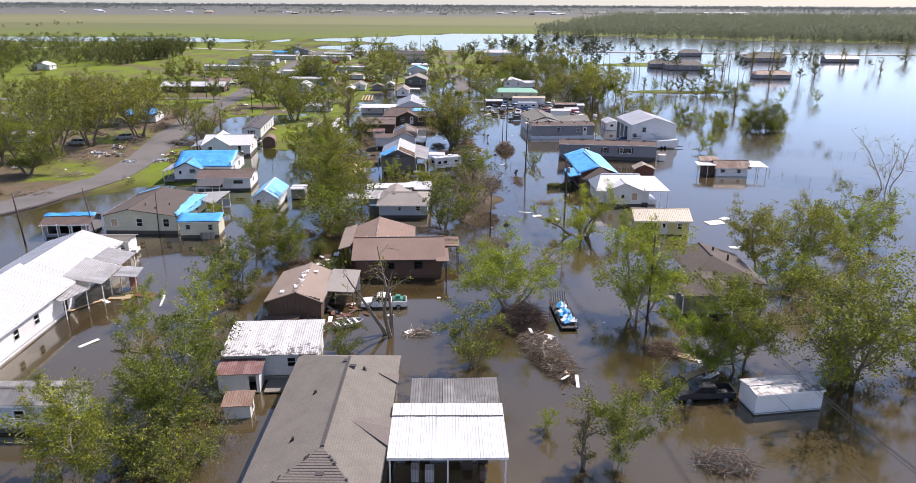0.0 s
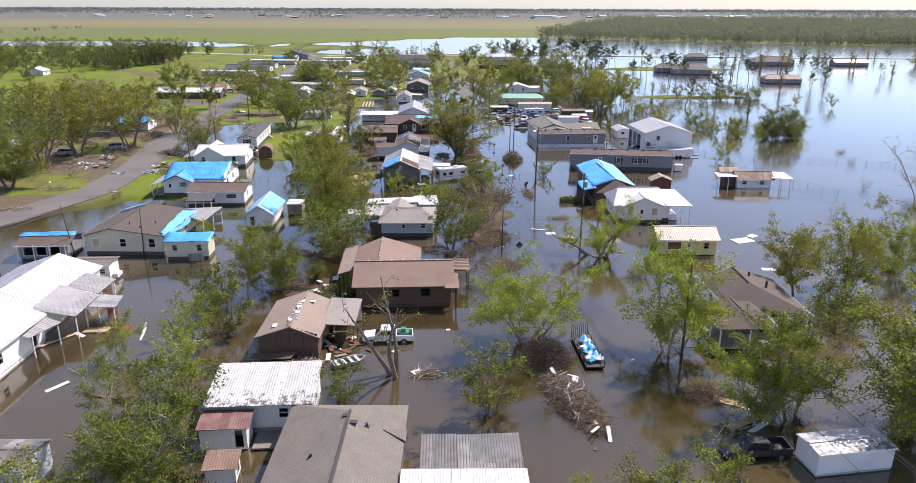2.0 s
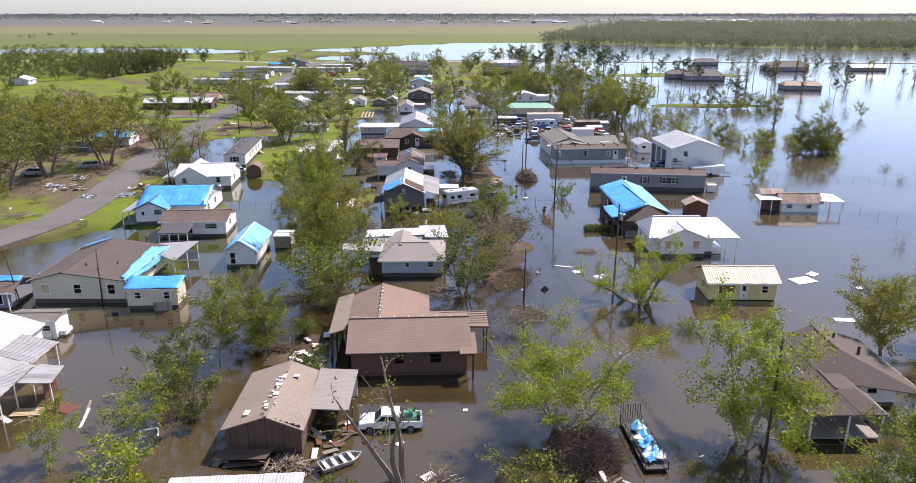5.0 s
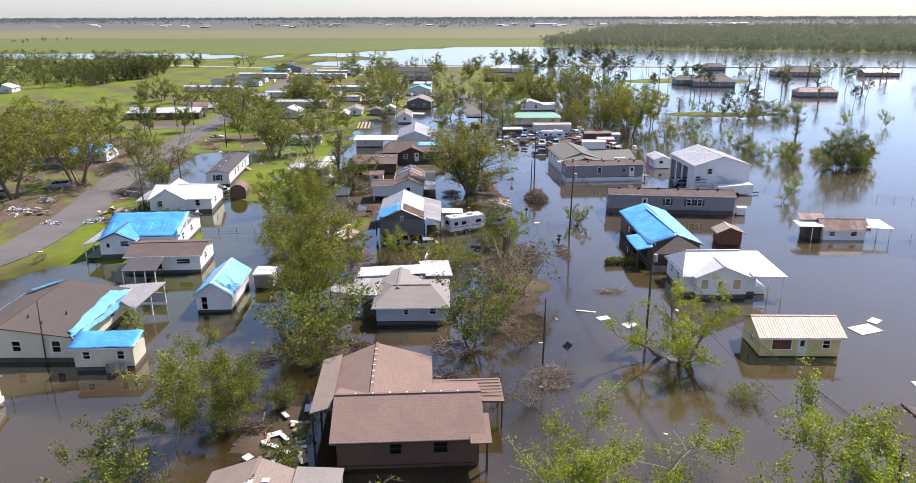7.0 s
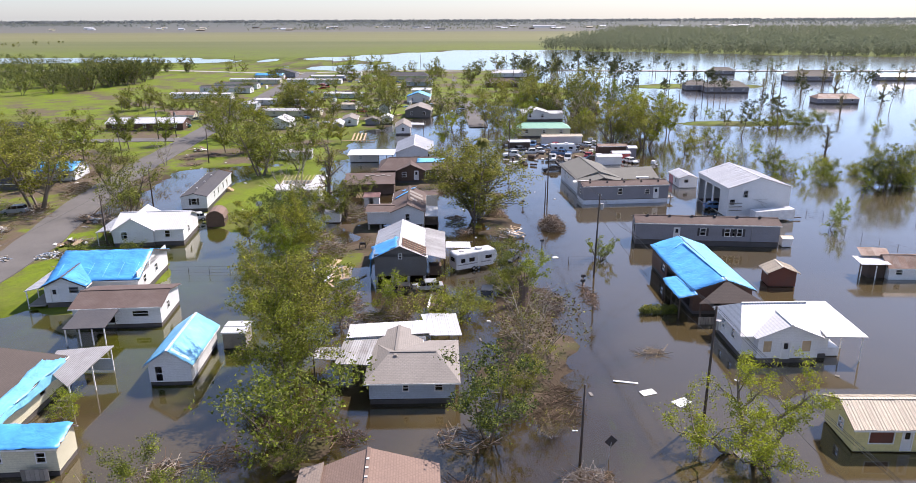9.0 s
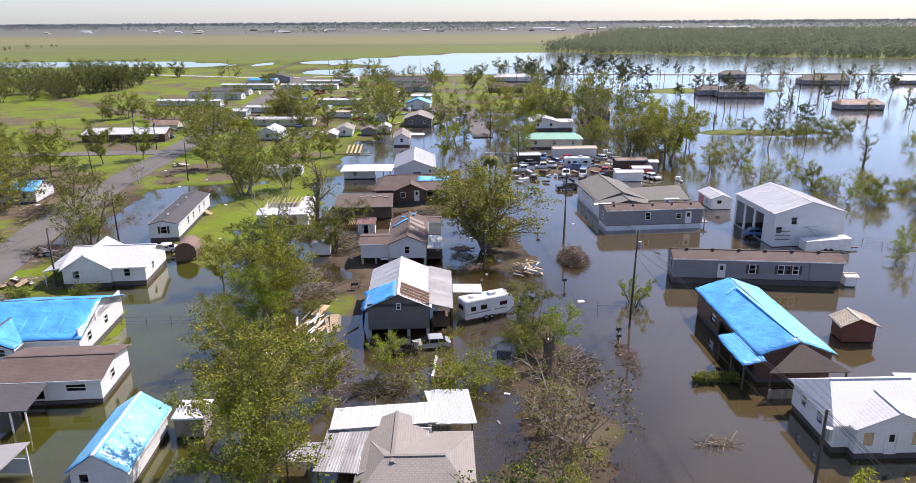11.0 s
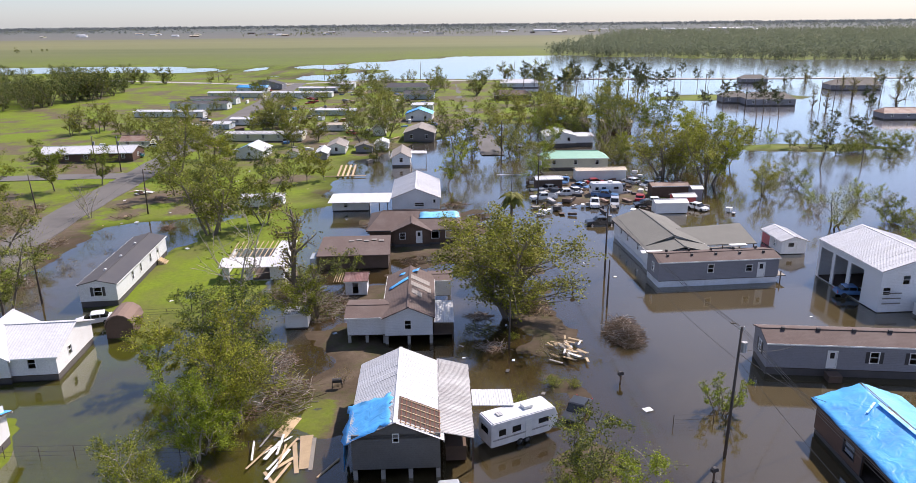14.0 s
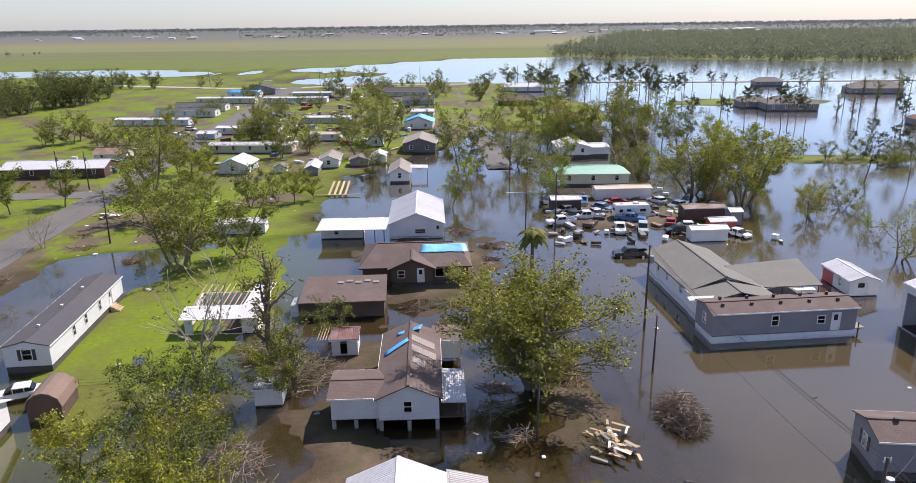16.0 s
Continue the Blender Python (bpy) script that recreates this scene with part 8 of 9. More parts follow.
woods("woods", 2, 700, belt(-700, 1500, 1980, 2500, 70, 1), 5, 9, 12, ["leaf_wood_haze", "leaf_olive", "bark"], "broken tree rows round far farmsteads", 1.3)
# crowns of the farthest belts, coloured with the haze already in them
woods("woods", 3, 3200, belt(-3200, 3200, 2650, 4000, 300, 2), 6, 11, 8, ["leaf_haze", "leaf_wood_haze", "bark"], "far wooded rows on the plain", 2.4, (0.7, 0.3, 0.46))
woods("woods", 4, 4200, lambda rng: (rng.uniform(-3600, 3600), rng.uniform(4150, 4800)), 10, 17, 8, ["leaf_haze", "leaf_haze", "bark"], "dark line of woods on the horizon", 3.4, (0.9, 0.3, 0.46))
woods("woods", 5, 70, belt(-1000, -560, 880, 1150, 60, 3), 5, 9, 18, ["leaf_olive", "leaf_dark", "bark"], "lone clump of trees in the fields", 1.2)


# ---- vehicles ----
def wheels(root, spots, r=0.36):
    for x, y0, y1 in spots:
        bm = bmesh.new()
        tube(bm, [(x, y0, r), (x, y1, r)], [r, r], 16)
        w = part("wheel", bm, M["rubber"], root)
        bm = bmesh.new()
        out = y0 - 0.012 if abs(y0) > abs(y1) else y1 + 0.012
        tube(bm, [(x, (y0 + y1) / 2, r), (x, out, r)], [r * 0.58, r * 0.58], 12)
        part("rim", bm, M["chrome"], w)


def lamps(root, x0, x1, half, z):
    for s in (-1, 1):
        part("headlight", boxes((x0 - 0.02, s * (half - 0.24) - 0.16, z, x0 + 0.05, s * (half - 0.24) + 0.16, z + 0.2)), M["chrome"], root)
        part("tail_light", boxes((x1 - 0.05, s * (half - 0.14) - 0.1, z, x1 + 0.02, s * (half - 0.14) + 0.1, z + 0.34)), M["plastic_red"], root)


def pickup(x, y, yaw, col, label, z=-0.25, load=False):
    """Front end at -x."""
    root = thing("pickup_truck", pose(x, y, z, 0, 0, yaw), label, "pickup truck", "flooded vehicles")
    h = 0.95
    bm = bmesh.new()
    side_shape(bm, [(-2.85, 0.5), (-2.85, 0.95), (-2.65, 1.08), (-1.35, 1.18), (1.0, 1.18), (1.0, 0.5)], -h, h)
    bmesh.ops.bevel(bm, geom=[e for e in bm.edges], offset=0.05, segments=2, affect="EDGES")
    part("body", bm, M[col], root)
    bm = bmesh.new()
    v0 = [(-1.45, 1.16), (0.95, 1.16), (0.85, 1.82), (-0.75, 1.84)]
    side_shape(bm, v0, -h + 0.1, h - 0.1)
    bmesh.ops.bevel(bm, geom=[e for e in bm.edges], offset=0.07, segments=2, affect="EDGES")
    cab = part("cab", bm, M[col], root)
    for s in (-1, 1):
        bm = bmesh.new()
        yy = s * (h - 0.1)
        side_shape(bm, [(-1.12, 1.24), (-0.22, 1.24), (-0.22, 1.72), (-0.68, 1.72)], yy - 0.012, yy + 0.012)
        side_shape(bm, [(-0.12, 1.24), (0.72, 1.24), (0.66, 1.72), (-0.12, 1.72)], yy - 0.012, yy + 0.012)
        part("side_window", bm, M["car_glass"], cab)
    bm = bmesh.new()
    slab(bm, [(-1.4, -0.72, 1.22), (-1.4, 0.72, 1.22), (-0.82, 0.66, 1.79), (-0.82, -0.66, 1.79)][::-1], 0.02)
    part("windscreen", bm, M["car_glass"], cab)
    part("rear_window", boxes((0.9, -0.6, 1.3, 0.945, 0.6, 1.72)), M["car_glass"], cab)
    part("bed_floor", boxes((1.02, -h + 0.05, 0.55, 2.8, h - 0.05, 0.66)), M["dark_trim"], root)
    part("bed_side", boxes((1.02, -h, 0.5, 2.85, -h + 0.08, 1.2)), M[col], root)
    part("bed_side", boxes((1.02, h - 0.08, 0.5, 2.85, h, 1.2)), M[col], root)
    part("tailgate", boxes((2.78, -h + 0.085, 0.5, 2.86, h - 0.085, 1.2)), M[col], root)
    part("bumper", boxes((-2.95, -0.9, 0.45, -2.82, 0.9, 0.68)), M["chrome"], root)
    part("bumper", boxes((2.87, -0.9, 0.45, 3.0, 0.9, 0.65)), M["chrome"], root)
    lamps(root, -2.86, 2.86, h, 0.78)
    wheels(root, [(-1.85, -0.97, -0.72), (-1.85, 0.97, 0.72), (1.85, -0.97, -0.72), (1.85, 0.97, 0.72)], 0.39)
    if load:
        part("load", boxes((1.25, -0.5, 0.67, 2.4, 0.6, 1.35), (1.5, -0.3, 1.35, 2.1, 0.35, 1.7)), M["plastic_green"], root, "green tool chest and coil in the bed")
    return root


def car(x, y, yaw, col, label, z=-0.2, suv=False):
    root = thing("car", pose(x, y, z, 0, 0, yaw), label, "car", "flooded vehicles")
    h, up = 0.9, 0.25 if suv else 0.0
    bm = bmesh.new()
    side_shape(bm, [(-2.25, 0.35), (-2.3, 0.7 + up * 0.5), (-1.2, 0.92 + up * 0.7), (1.9, 0.98 + up), (2.25, 0.9 + up), (2.3, 0.4)], -h, h)
    bmesh.ops.bevel(bm, geom=[e for e in bm.edges], offset=0.06, segments=2, affect="EDGES")
    part("body", bm, M[col], root)
    bm = bmesh.new()
    back = 2.2 if suv else 1.75
    side_shape(bm, [(-1.25, 0.9 + up * 0.7), (back, 0.96 + up), (back - 0.45, 1.42 + up * 1.3), (-0.35, 1.45 + up * 1.3)], -h + 0.12, h - 0.12)
    bmesh.ops.bevel(bm, geom=[e for e in bm.edges], offset=0.07, segments=2, affect="EDGES")
    cab = part("cabin", bm, M["car_glass"], root)
    bm = bmesh.new()
    side_shape(bm, [(-0.38, 1.42 + up * 1.3), (back - 0.42, 1.39 + up * 1.3), (back - 0.55, 1.48 + up * 1.3), (-0.25, 1.5 + up * 1.3)], -h + 0.13, h - 0.13)
    part("roof_panel", bm, M[col], cab)
    for xx in (-0.3, 0.75):
        part("pillar", boxes((xx, -h + 0.1, 0.95 + up, xx + 0.09, h - 0.1, 1.44 + up * 1.3)), M[col], cab)
    lamps(root, -2.28, 2.28, h, 0.6 + up * 0.5)
    wheels(root, [(-1.4, -0.92, -0.7), (-1.4, 0.92, 0.7), (1.4, -0.92, -0.7), (1.4, 0.92, 0.7)], 0.33)
    return root


pickup(-9.4, 83.6, 3, "car_white", "white pickup truck with a green load standing in flood water", load=True)
pickup(24.4, 61.9, 4, "car_black", "black pickup truck half under water beside a tree")
pickup(19.0, 233.6, 4, "car_black", "black pickup truck in shallow water")
pickup(20.6, 248.2, 80, "car_white", "white pickup truck nose-on in the flooded yard")
pickup(16.0, 257.0, 5, "car_white", "white pickup truck among yard clutter")
car(-9.5, 153.6, 8, "car_silver", "silver car parked under the raised house edge")
car(-13.2, 152.2, 3, "car_black", "dark car in the shade of a raised house")
car(-1.2, 149.5, 84, "car_black", "dark van drowned to its windows among bushes", -0.3, True)
car(3.4, 166.5, 62, "car_black", "dark car tilted against a brush pile")
car(24.6, 247.6, 78, "car_silver", "grey car in the flooded yard", -0.1, True)
car(46.4, 196.4, 175, "car_blue", "blue car under the barn's open bay", 0.1)
car(-55.2, 190.0, 20, "car_white", "white car beside a wooden shed", 0.0)
car(-101.0, 186.4, 4, "car_silver", "silver van parked under trees", 0.3, True)
car(-92.0, 194.2, 12, "car_silver", "silver van on the verge", 0.3, True)
car(10.4, 314.0, 2, "car_silver", "silver car in the flooded street", -0.2)
car(-2.5, 353.6, 85, "car_black", "dark car on the rising street", 0.2)
car(6.8, 333.5, 80, "car_black", "dark car by the flooded street", -0.1)
car(-99.6, 307.2, 12, "car_teal", "teal car beside the brick house", 0.3)
car(-100.8, 322.0, 20, "car_silver", "pale car on a trailer by the road", 0.5)
car(-98.0, 330.0, 25, "car_black", "dark car by the rusted-roof house", 0.3, True)
car(-73.0, 311.0, 10, "car_white", "white car under trees", 0.3)
car(-70.8, 316.0, 5, "car_black", "dark car under trees", 0.3)
car(30.6, 246.6, 8, "car_black", "black car among debris", 0.0)
car(33.6, 248.6, 172, "car_white", "white car among debris", 0.0)
for k, (x, y) in enumerate(((12.6, 262.0), (15.5, 266.0), (20.5, 263.5), (24.5, 268.0), (29.5, 262.5), (33.0, 268.5))):
    car(x, y, 20 + k * 57, ("car_silver", "car_white", "car_blue", "car_red", "car_black", "car_white")[k], "parked car in a crowded muddy yard", -0.1)


for k, (x, y) in enumerate(((10.5, 253.0), (13.6, 257.5), (18.4, 259.0), (24.0, 254.6), (28.2, 257.6), (31.0, 252.0), (38.5, 259.0), (42.0, 262.5), (36.0, 264.5), (17.4, 268.4), (40.6, 243.8))):
    (pickup if k % 3 == 0 else car)(x, y, 15 + k * 47, ("car_white", "car_black", "car_silver", "car_blue", "car_white", "car_red")[k % 6], "muddy vehicle in a crowded flooded yard", -0.1)


def camper(x, y, yaw, far, label):
    """A travel trailer, nose at +x."""
    root = thing("travel_trailer", pose(x, y, 0, 0, 0, yaw), label, "travel trailer")
    bm = bmesh.new()
    side_shape(bm, [(0, 0.45), (far - 0.9, 0.45), (far - 0.1, 1.1), (far, 1.9), (far - 0.4, 2.85), (0.15, 2.9), (0, 2.7)], -1.2, 1.2)
    bmesh.ops.bevel(bm, geom=[e for e in bm.edges], offset=0.08, segments=2, affect="EDGES")
    body = part("body", bm, M["car_white"], root)
    for u, w, z, h in ((0.8, 0.7, 1.5, 0.6), (2.2, 0.9, 1.5, 0.6), (far - 2.2, 1.1, 1.6, 0.5)):
        part("window", boxes((u, -1.225, z, u + w, -1.19, z + h)), M["car_glass"], root)
    part("window", boxes((-0.02, -0.6, 1.6, 0.03, 0.6, 2.2)), M["car_glass"], root)
    part("door", boxes((far * 0.5, -1.23, 0.6, far * 0.5 + 0.65, -1.19, 2.4)), M["trim"], root)
    part("stripe", boxes((0.2, -1.215, 1.1, far - 1.2, -1.195, 1.25)), M["grey_metal"], root)
    part("air_conditioner", boxes((far * 0.55, -0.4, 2.9, far * 0.55 + 0.9, 0.4, 3.2)), M["trim"], root)
    part("roof_hatch", boxes((1.2, -0.3, 2.9, 1.7, 0.3, 3.02)), M["grey_metal"], root)
    wheels(root, [(far * 0.42, -1.22, -0.95), (far * 0.42 + 0.8, -1.22, -0.95)], 0.34)
    bm = bmesh.new()
    beam(bm, (far - 0.8, 0, 0.5), (far + 1.0, 0, 0.5), 0.4, 0.12)
    part("tow_bar", bm, M["dark_trim"], root)
    return root


camper(-5.9, 161.0, 27, 7.2, "white travel trailer parked askew under a fallen branch")
camper(21.2, 256.6, 3, 7.0, "white travel trailer in the cluttered yard")
root = thing("flat_trailer", pose(-9.0, 145.2, 0.35, 0, 0, -4), "rusty flat trailer with plank bed and white side rail", "trailer")
for k in range(6):
    part("plank", boxes((k * 0.36, 0, 0, 0.33 + k * 0.36, 4.6, 0.06)), M["old_wood"], root)
part("side_rail", boxes((-0.25, -0.1, -0.05, -0.02, 4.7, 0.3)), M["trim"], root)
wheels(root, [(1.1, 2.0, 2.25)], 0.34)

# flat trailer with a heap of blue sheets
root = thing("utility_trailer", pose(12.3, 76.5, 0.0, 0, 0, 4), "steel utility trailer heaped with blue sheets and rubbish in water", "utility trailer")
part("bed", boxes((0, 0, 0.25, 2.0, 7.6, 0.4)), M["dark_trim"], root)
for x in (0.0, 1.94):
    for k in range(6):
        part("post", boxes((x, 0.1 + k * 1.45, 0.4, x + 0.06, 0.16 + k * 1.45, 0.95)), M["dark_trim"], root)
    part("rail", boxes((x, 0.0, 0.95, x + 0.06, 7.6, 1.02)), M["dark_trim"], root)
for k in range(9):
    part("ramp_bar", boxes((0.05 + k * 0.23, 7.65, 0.3, 0.1 + k * 0.23, 7.7, 1.9)), M["dark_trim"], root)
rng = random.Random(9)
for k in range(14):
    a, b = rng.uniform(0.2, 1.4), rng.uniform(0.5, 6.4)
    tarp_on(root, [(a, b, 0.5 + rng.uniform(0, 0.4)), (a + 0.8, b + 0.1, 0.6), (a + 0.7, b + 0.9, 0.7 + rng.uniform(0, 0.5)), (a - 0.1, b + 0.8, 0.55)], ("blue_tarp", "white_sheet", "blue_tarp", "pale_blue_tarp")[k % 4], 0.1, 4, k, 0.15, 0, "sheet")


# ---- poles and wires ----
def pole(x, y, h, label, lean=(0, 0), arm=True, thick=0.15):
    root = thing("utility_pole", pose(x, y, -0.9), label, "utility pole", "utility poles")
    top = Vector((lean[0], lean[1], h + 0.9))
    bm = bmesh.new()
    tube(bm, [(0, 0, 0), top * 0.5, top], [thick, thick * 0.85, thick * 0.65], 9)
    part("shaft", bm, M["pole_wood"], root, smooth=True)
    if arm:
        for side in (-0.18, 0.18):
            bm = bmesh.new()
            tube(bm, [top + Vector((side, 0, -0.3)), top + Vector((side, 0, 0.02))], [0.05, 0.035], 7)
            part("insulator", bm, M["trim"], root)
        bm = bmesh.new()
        tube(bm, [top + Vector((0.36, 0, -2.3)), top + Vector((0.36, 0, -1.4))], [0.25, 0.25], 10)
        part("transformer", bm, M["grey_metal"], root)
        bm = bmesh.new()
        beam(bm, top + Vector((0.05, 0, -1.85)), top + Vector((0.3, 0, -1.85)), 0.1, 0.1)
        part("bracket", bm, M["zinc"], root)
    return Vector((x, y, -0.9)) + top


def wire(a, b, sag, label="thin black overhead cable"):
    bm = bmesh.new()
    pts = [a.lerp(b, k / 12) - Vector((0, 0, sag * 4 * (k / 12) * (1 - k / 12))) for k in range(13)]
    tube(bm, pts, [0.022] * 13, 4)
    ob = mesh_object("power_cable", bm, M["cable"])
    return tagged(ob, label, "cable", "overhead cables")


line = [pole(26.8, 34, 11.5, "tall wooden utility pole with a grey transformer"), pole(22.8, 78.2, 11.5, "tall wooden utility pole with a grey transformer"), pole(18.6, 119.5, 11.5, "tall wooden utility pole with a grey transformer"),
        pole(15.2, 159.0, 12.4, "tall leaning wooden utility pole with a transformer", (0.3, 0.2)), pole(13.9, 205.0, 11.0, "tall wooden utility pole with a grey transformer"), pole(9.0, 250.0, 10.5, "tall wooden utility pole with a grey transformer"),
        pole(4.5, 300, 10.5, "tall wooden utility pole with a grey transformer")]
for a, b in zip(line, line[1:]):
    for s in (-0.2, 0.05, 0.2):
        wire(a + Vector((s, 0, -0.2)), b + Vector((s, 0, -0.2)), 0.9)
    wire(a + Vector((0.1, 0, -3.2)), b + Vector((0.1, 0, -3.2)), 1.1, "thick black telephone cable")
wire(line[3] + Vector((0, 0, -2)), Vector((28, 173.4, 3.9)), 0.5)
wire(line[3] + Vector((0, 0, -2.4)), Vector((25.2, 162, 3.6)), 0.5)
for x, y, h in ((5.3, 112, 7.6), (12.0, 194, 6.5), (3.2, 247, 8.5), (-2.2, 181, 6.0)):
    pole(x, y, h, "bare weathered wooden pole in water", (0.1, 0.1), False, 0.13)
left = [pole(-68.2, 106.2, 8.5, "leaning wooden utility pole by the road", (-0.6, 0), False), pole(-64.5, 174.0, 9.0, "wooden utility pole by the road", (0, 0), False), pole(-65.9, 197.0, 9.0, "wooden utility pole by the road", (0, 0), False),
        pole(-70.4, 244, 9.5, "wooden utility pole by the road", (0.2, 0), False), pole(-95.2, 287.5, 9.5, "wooden utility pole with a transformer by the crossing"), pole(-98.7, 282, 10.5, "wooden utility pole with a transformer by the crossing")]
pole(-93.2, 245, 8.5, "leaning wooden utility pole on the verge", (-0.5, 0), False)
pole(-49.6, 112.2, 7.5, "thin pole at the yellow house", (0.3, 0), False, 0.09)
pole(-59.9, 111.8, 8.0, "thin pole at the yellow house", (-1.0, 0), False, 0.09)
for a, b in zip(left, left[1:]):
    wire(a, b, 0.8)
for x, y, h in ((101, 420, 14), (112, 402, 12), (150, 405, 12), (156, 428, 10), (178, 420, 13), (130, 560, 11), (180, 562, 11), (230, 560, 11), (80, 566, 11), (30, 570, 11), (-30, 576, 11), (-90, 565, 11), (-160, 575, 11), (-230, 596, 11)):
    pole(x, y, h, "distant wooden utility pole", (random.Random(int(x)).uniform(-0.6, 0.6), 0), False, 0.16)


# ---- storm debris ----
def sticks(x, y, rx, ry, h, n, mats, label, seed, name="brush_pile", far=(0.8, 2.8), thick=(0.018, 0.062)):
    """A heap of tangled sticks; too many to tell apart."""
    rng = random.Random(seed)
    root = thing(name, pose(x, y, 0, 0, 0, rng.uniform(-20, 20)), label, name.replace("_", " "))
    for mat in mats:
        bm = bmesh.new()
        for _ in range(int(1.35 * n) // len(mats)):
            a, d = rng.uniform(0, math.tau), math.sqrt(rng.random())
            c = Vector((math.cos(a) * d * rx, math.sin(a) * d * ry, 0.05 + h * (1 - d * d) * rng.random()))
            turn, up, ln = rng.uniform(0, math.tau), rng.gauss(0, 0.35), rng.uniform(*far) / 2
            way = Vector((math.cos(turn), math.sin(turn), up)).normalized() * ln
            r = rng.uniform(*thick) * 0.62
            tube(bm, [c - way, c + Vector((0, 0, rng.uniform(-0.1, 0.1))), c + way], [r, r * 0.8, r * 0.4], 4)
        tagged(part("brushwood", bm, M[mat], root), kind="stuff")
    return root


sticks(7.9, 78.8, 2.7, 3.4, 2.6, 900, ["dark_wood", "dark_wood", "brush"], "large heap of dark torn branches and roots", 1, far=(1.0, 3.2), thick=(0.015, 0.06))
sticks(9.9, 70.2, 2.1, 6.2, 1.6, 1100, ["brush", "leaf_brown", "pale_bark"], "brown heap of dry branches in the water", 2, far=(0.6, 2.4), thick=(0.012, 0.05))
sticks(22.6, 51.0, 2.6, 1.6, 1.4, 220, ["brush", "grey_wood"], "heap of drifted sticks and rubbish", 3)
sticks(23.2, 71.5, 2.4, 1.6, 0.9, 160, ["brush", "dark_wood"], "drift of branches under a tree", 4)
sticks(12.1, 184.2, 1.9, 3.4, 2.3, 1000, ["brush", "leaf_brown", "brush", "pale_bark"], "cone of dry branches standing in the flooded street", 5)
sticks(2.4, 193.2, 1.6, 3.2, 1.6, 240, ["brush", "new_wood"], "heap of splintered timber by the oak", 6)
sticks(6.2, 147.5, 3.0, 3.6, 2.2, 480, ["brush", "dark_wood", "pale_bark"], "tangled heap of storm branches beside a stump", 7)
sticks(4.6, 121.0, 2.4, 4.6, 0.9, 300, ["brush", "leaf_brown"], "drift of brown branches along the shore", 8)
sticks(5.6, 108.5, 2.2, 2.6, 0.8, 200, ["brush", "pale_bark"], "drift of brown branches by a pole", 9)
sticks(13.0, 150.0, 0.8, 4.5, 0.4, 90, ["brush"], "line of drifted twigs", 10)
sticks(17.0, 133.0, 1.6, 0.8, 0.3, 50, ["new_wood", "grey_wood"], "floating raft of boards", 11, far=(1.5, 3))
sticks(-4.5, 75.5, 1.6, 1.0, 0.4, 60, ["brush", "pale_bark"], "floating clump of driftwood", 12)
sticks(-17.5, 76.5, 2.0, 2.2, 0.9, 110, ["grey_wood", "new_wood", "old_wood"], "jumble of boards by the barn", 13, "lumber_pile", (1.0, 2.8), (0.05, 0.1))
sticks(-27.0, 196.0, 5.0, 4.0, 1.6, 260, ["brush", "pale_bark"], "fallen limbs below the dead trees", 14)
sticks(-22.5, 148.0, 4.5, 4.5, 2.0, 360, ["brush", "pale_bark", "dark_wood"], "mass of fallen branches in the belt of trees", 15)
sticks(-30.0, 178.0, 3.5, 3.0, 1.2, 180, ["brush", "pale_bark"], "fallen branches at the shore", 16)
sticks(28.0, 262.0, 12.0, 6.0, 0.9, 420, ["brush", "grey_wood", "new_wood"], "spread of rubbish and timber in the muddy yard", 17)
sticks(14.0, 275.0, 5.0, 4.0, 0.8, 160, ["brush", "grey_wood"], "spread of wreckage at the water", 18)
for k, (x, y, a, b) in enumerate(((-84, 152, 4, 2), (-68, 175, 5, 2), (-70, 188, 4, 2), (-88, 192, 6, 2), (-95, 172, 5, 2.5), (-104, 165, 6, 2), (-74, 205, 3, 2), (-92, 218, 5, 2), (-84, 136, 5, 1.8), (-98, 200, 5, 2))):
    sticks(x, y, a, b, 1.3, 150, ["brush", "pale_bark"], "roadside heap of cut branches", 30 + k)
for k, (x, y) in enumerate(((-78, 166), (-90, 176), (-71, 168), (-100, 160))):
    sticks(x, y, 2.6, 1.6, 1.0, 60, ["white_wall", "grey_wood", "blue_siding"], "roadside heap of household rubbish", 50 + k, "rubbish_heap", (0.5, 1.6), (0.1, 0.3))

# drift of pale boards and broken panels
rng = random.Random(77)


def board(x, y, z, yaw, w, d, t, mat, label, name="board", tilt=0.0):
    bm = boxes((-w / 2, -d / 2, 0, w / 2, d / 2, t))
    bmesh.ops.bevel(bm, geom=[e for e in bm.edges], offset=min(t, 0.04) * 0.3, segments=1, affect="EDGES")
    ob = mesh_object(name, bm, M[mat])
    ob.matrix_basis = pose(x, y, z, tilt, 0, yaw)
    return tagged(ob, label, name.replace("_", " "), "scattered boards and panels")


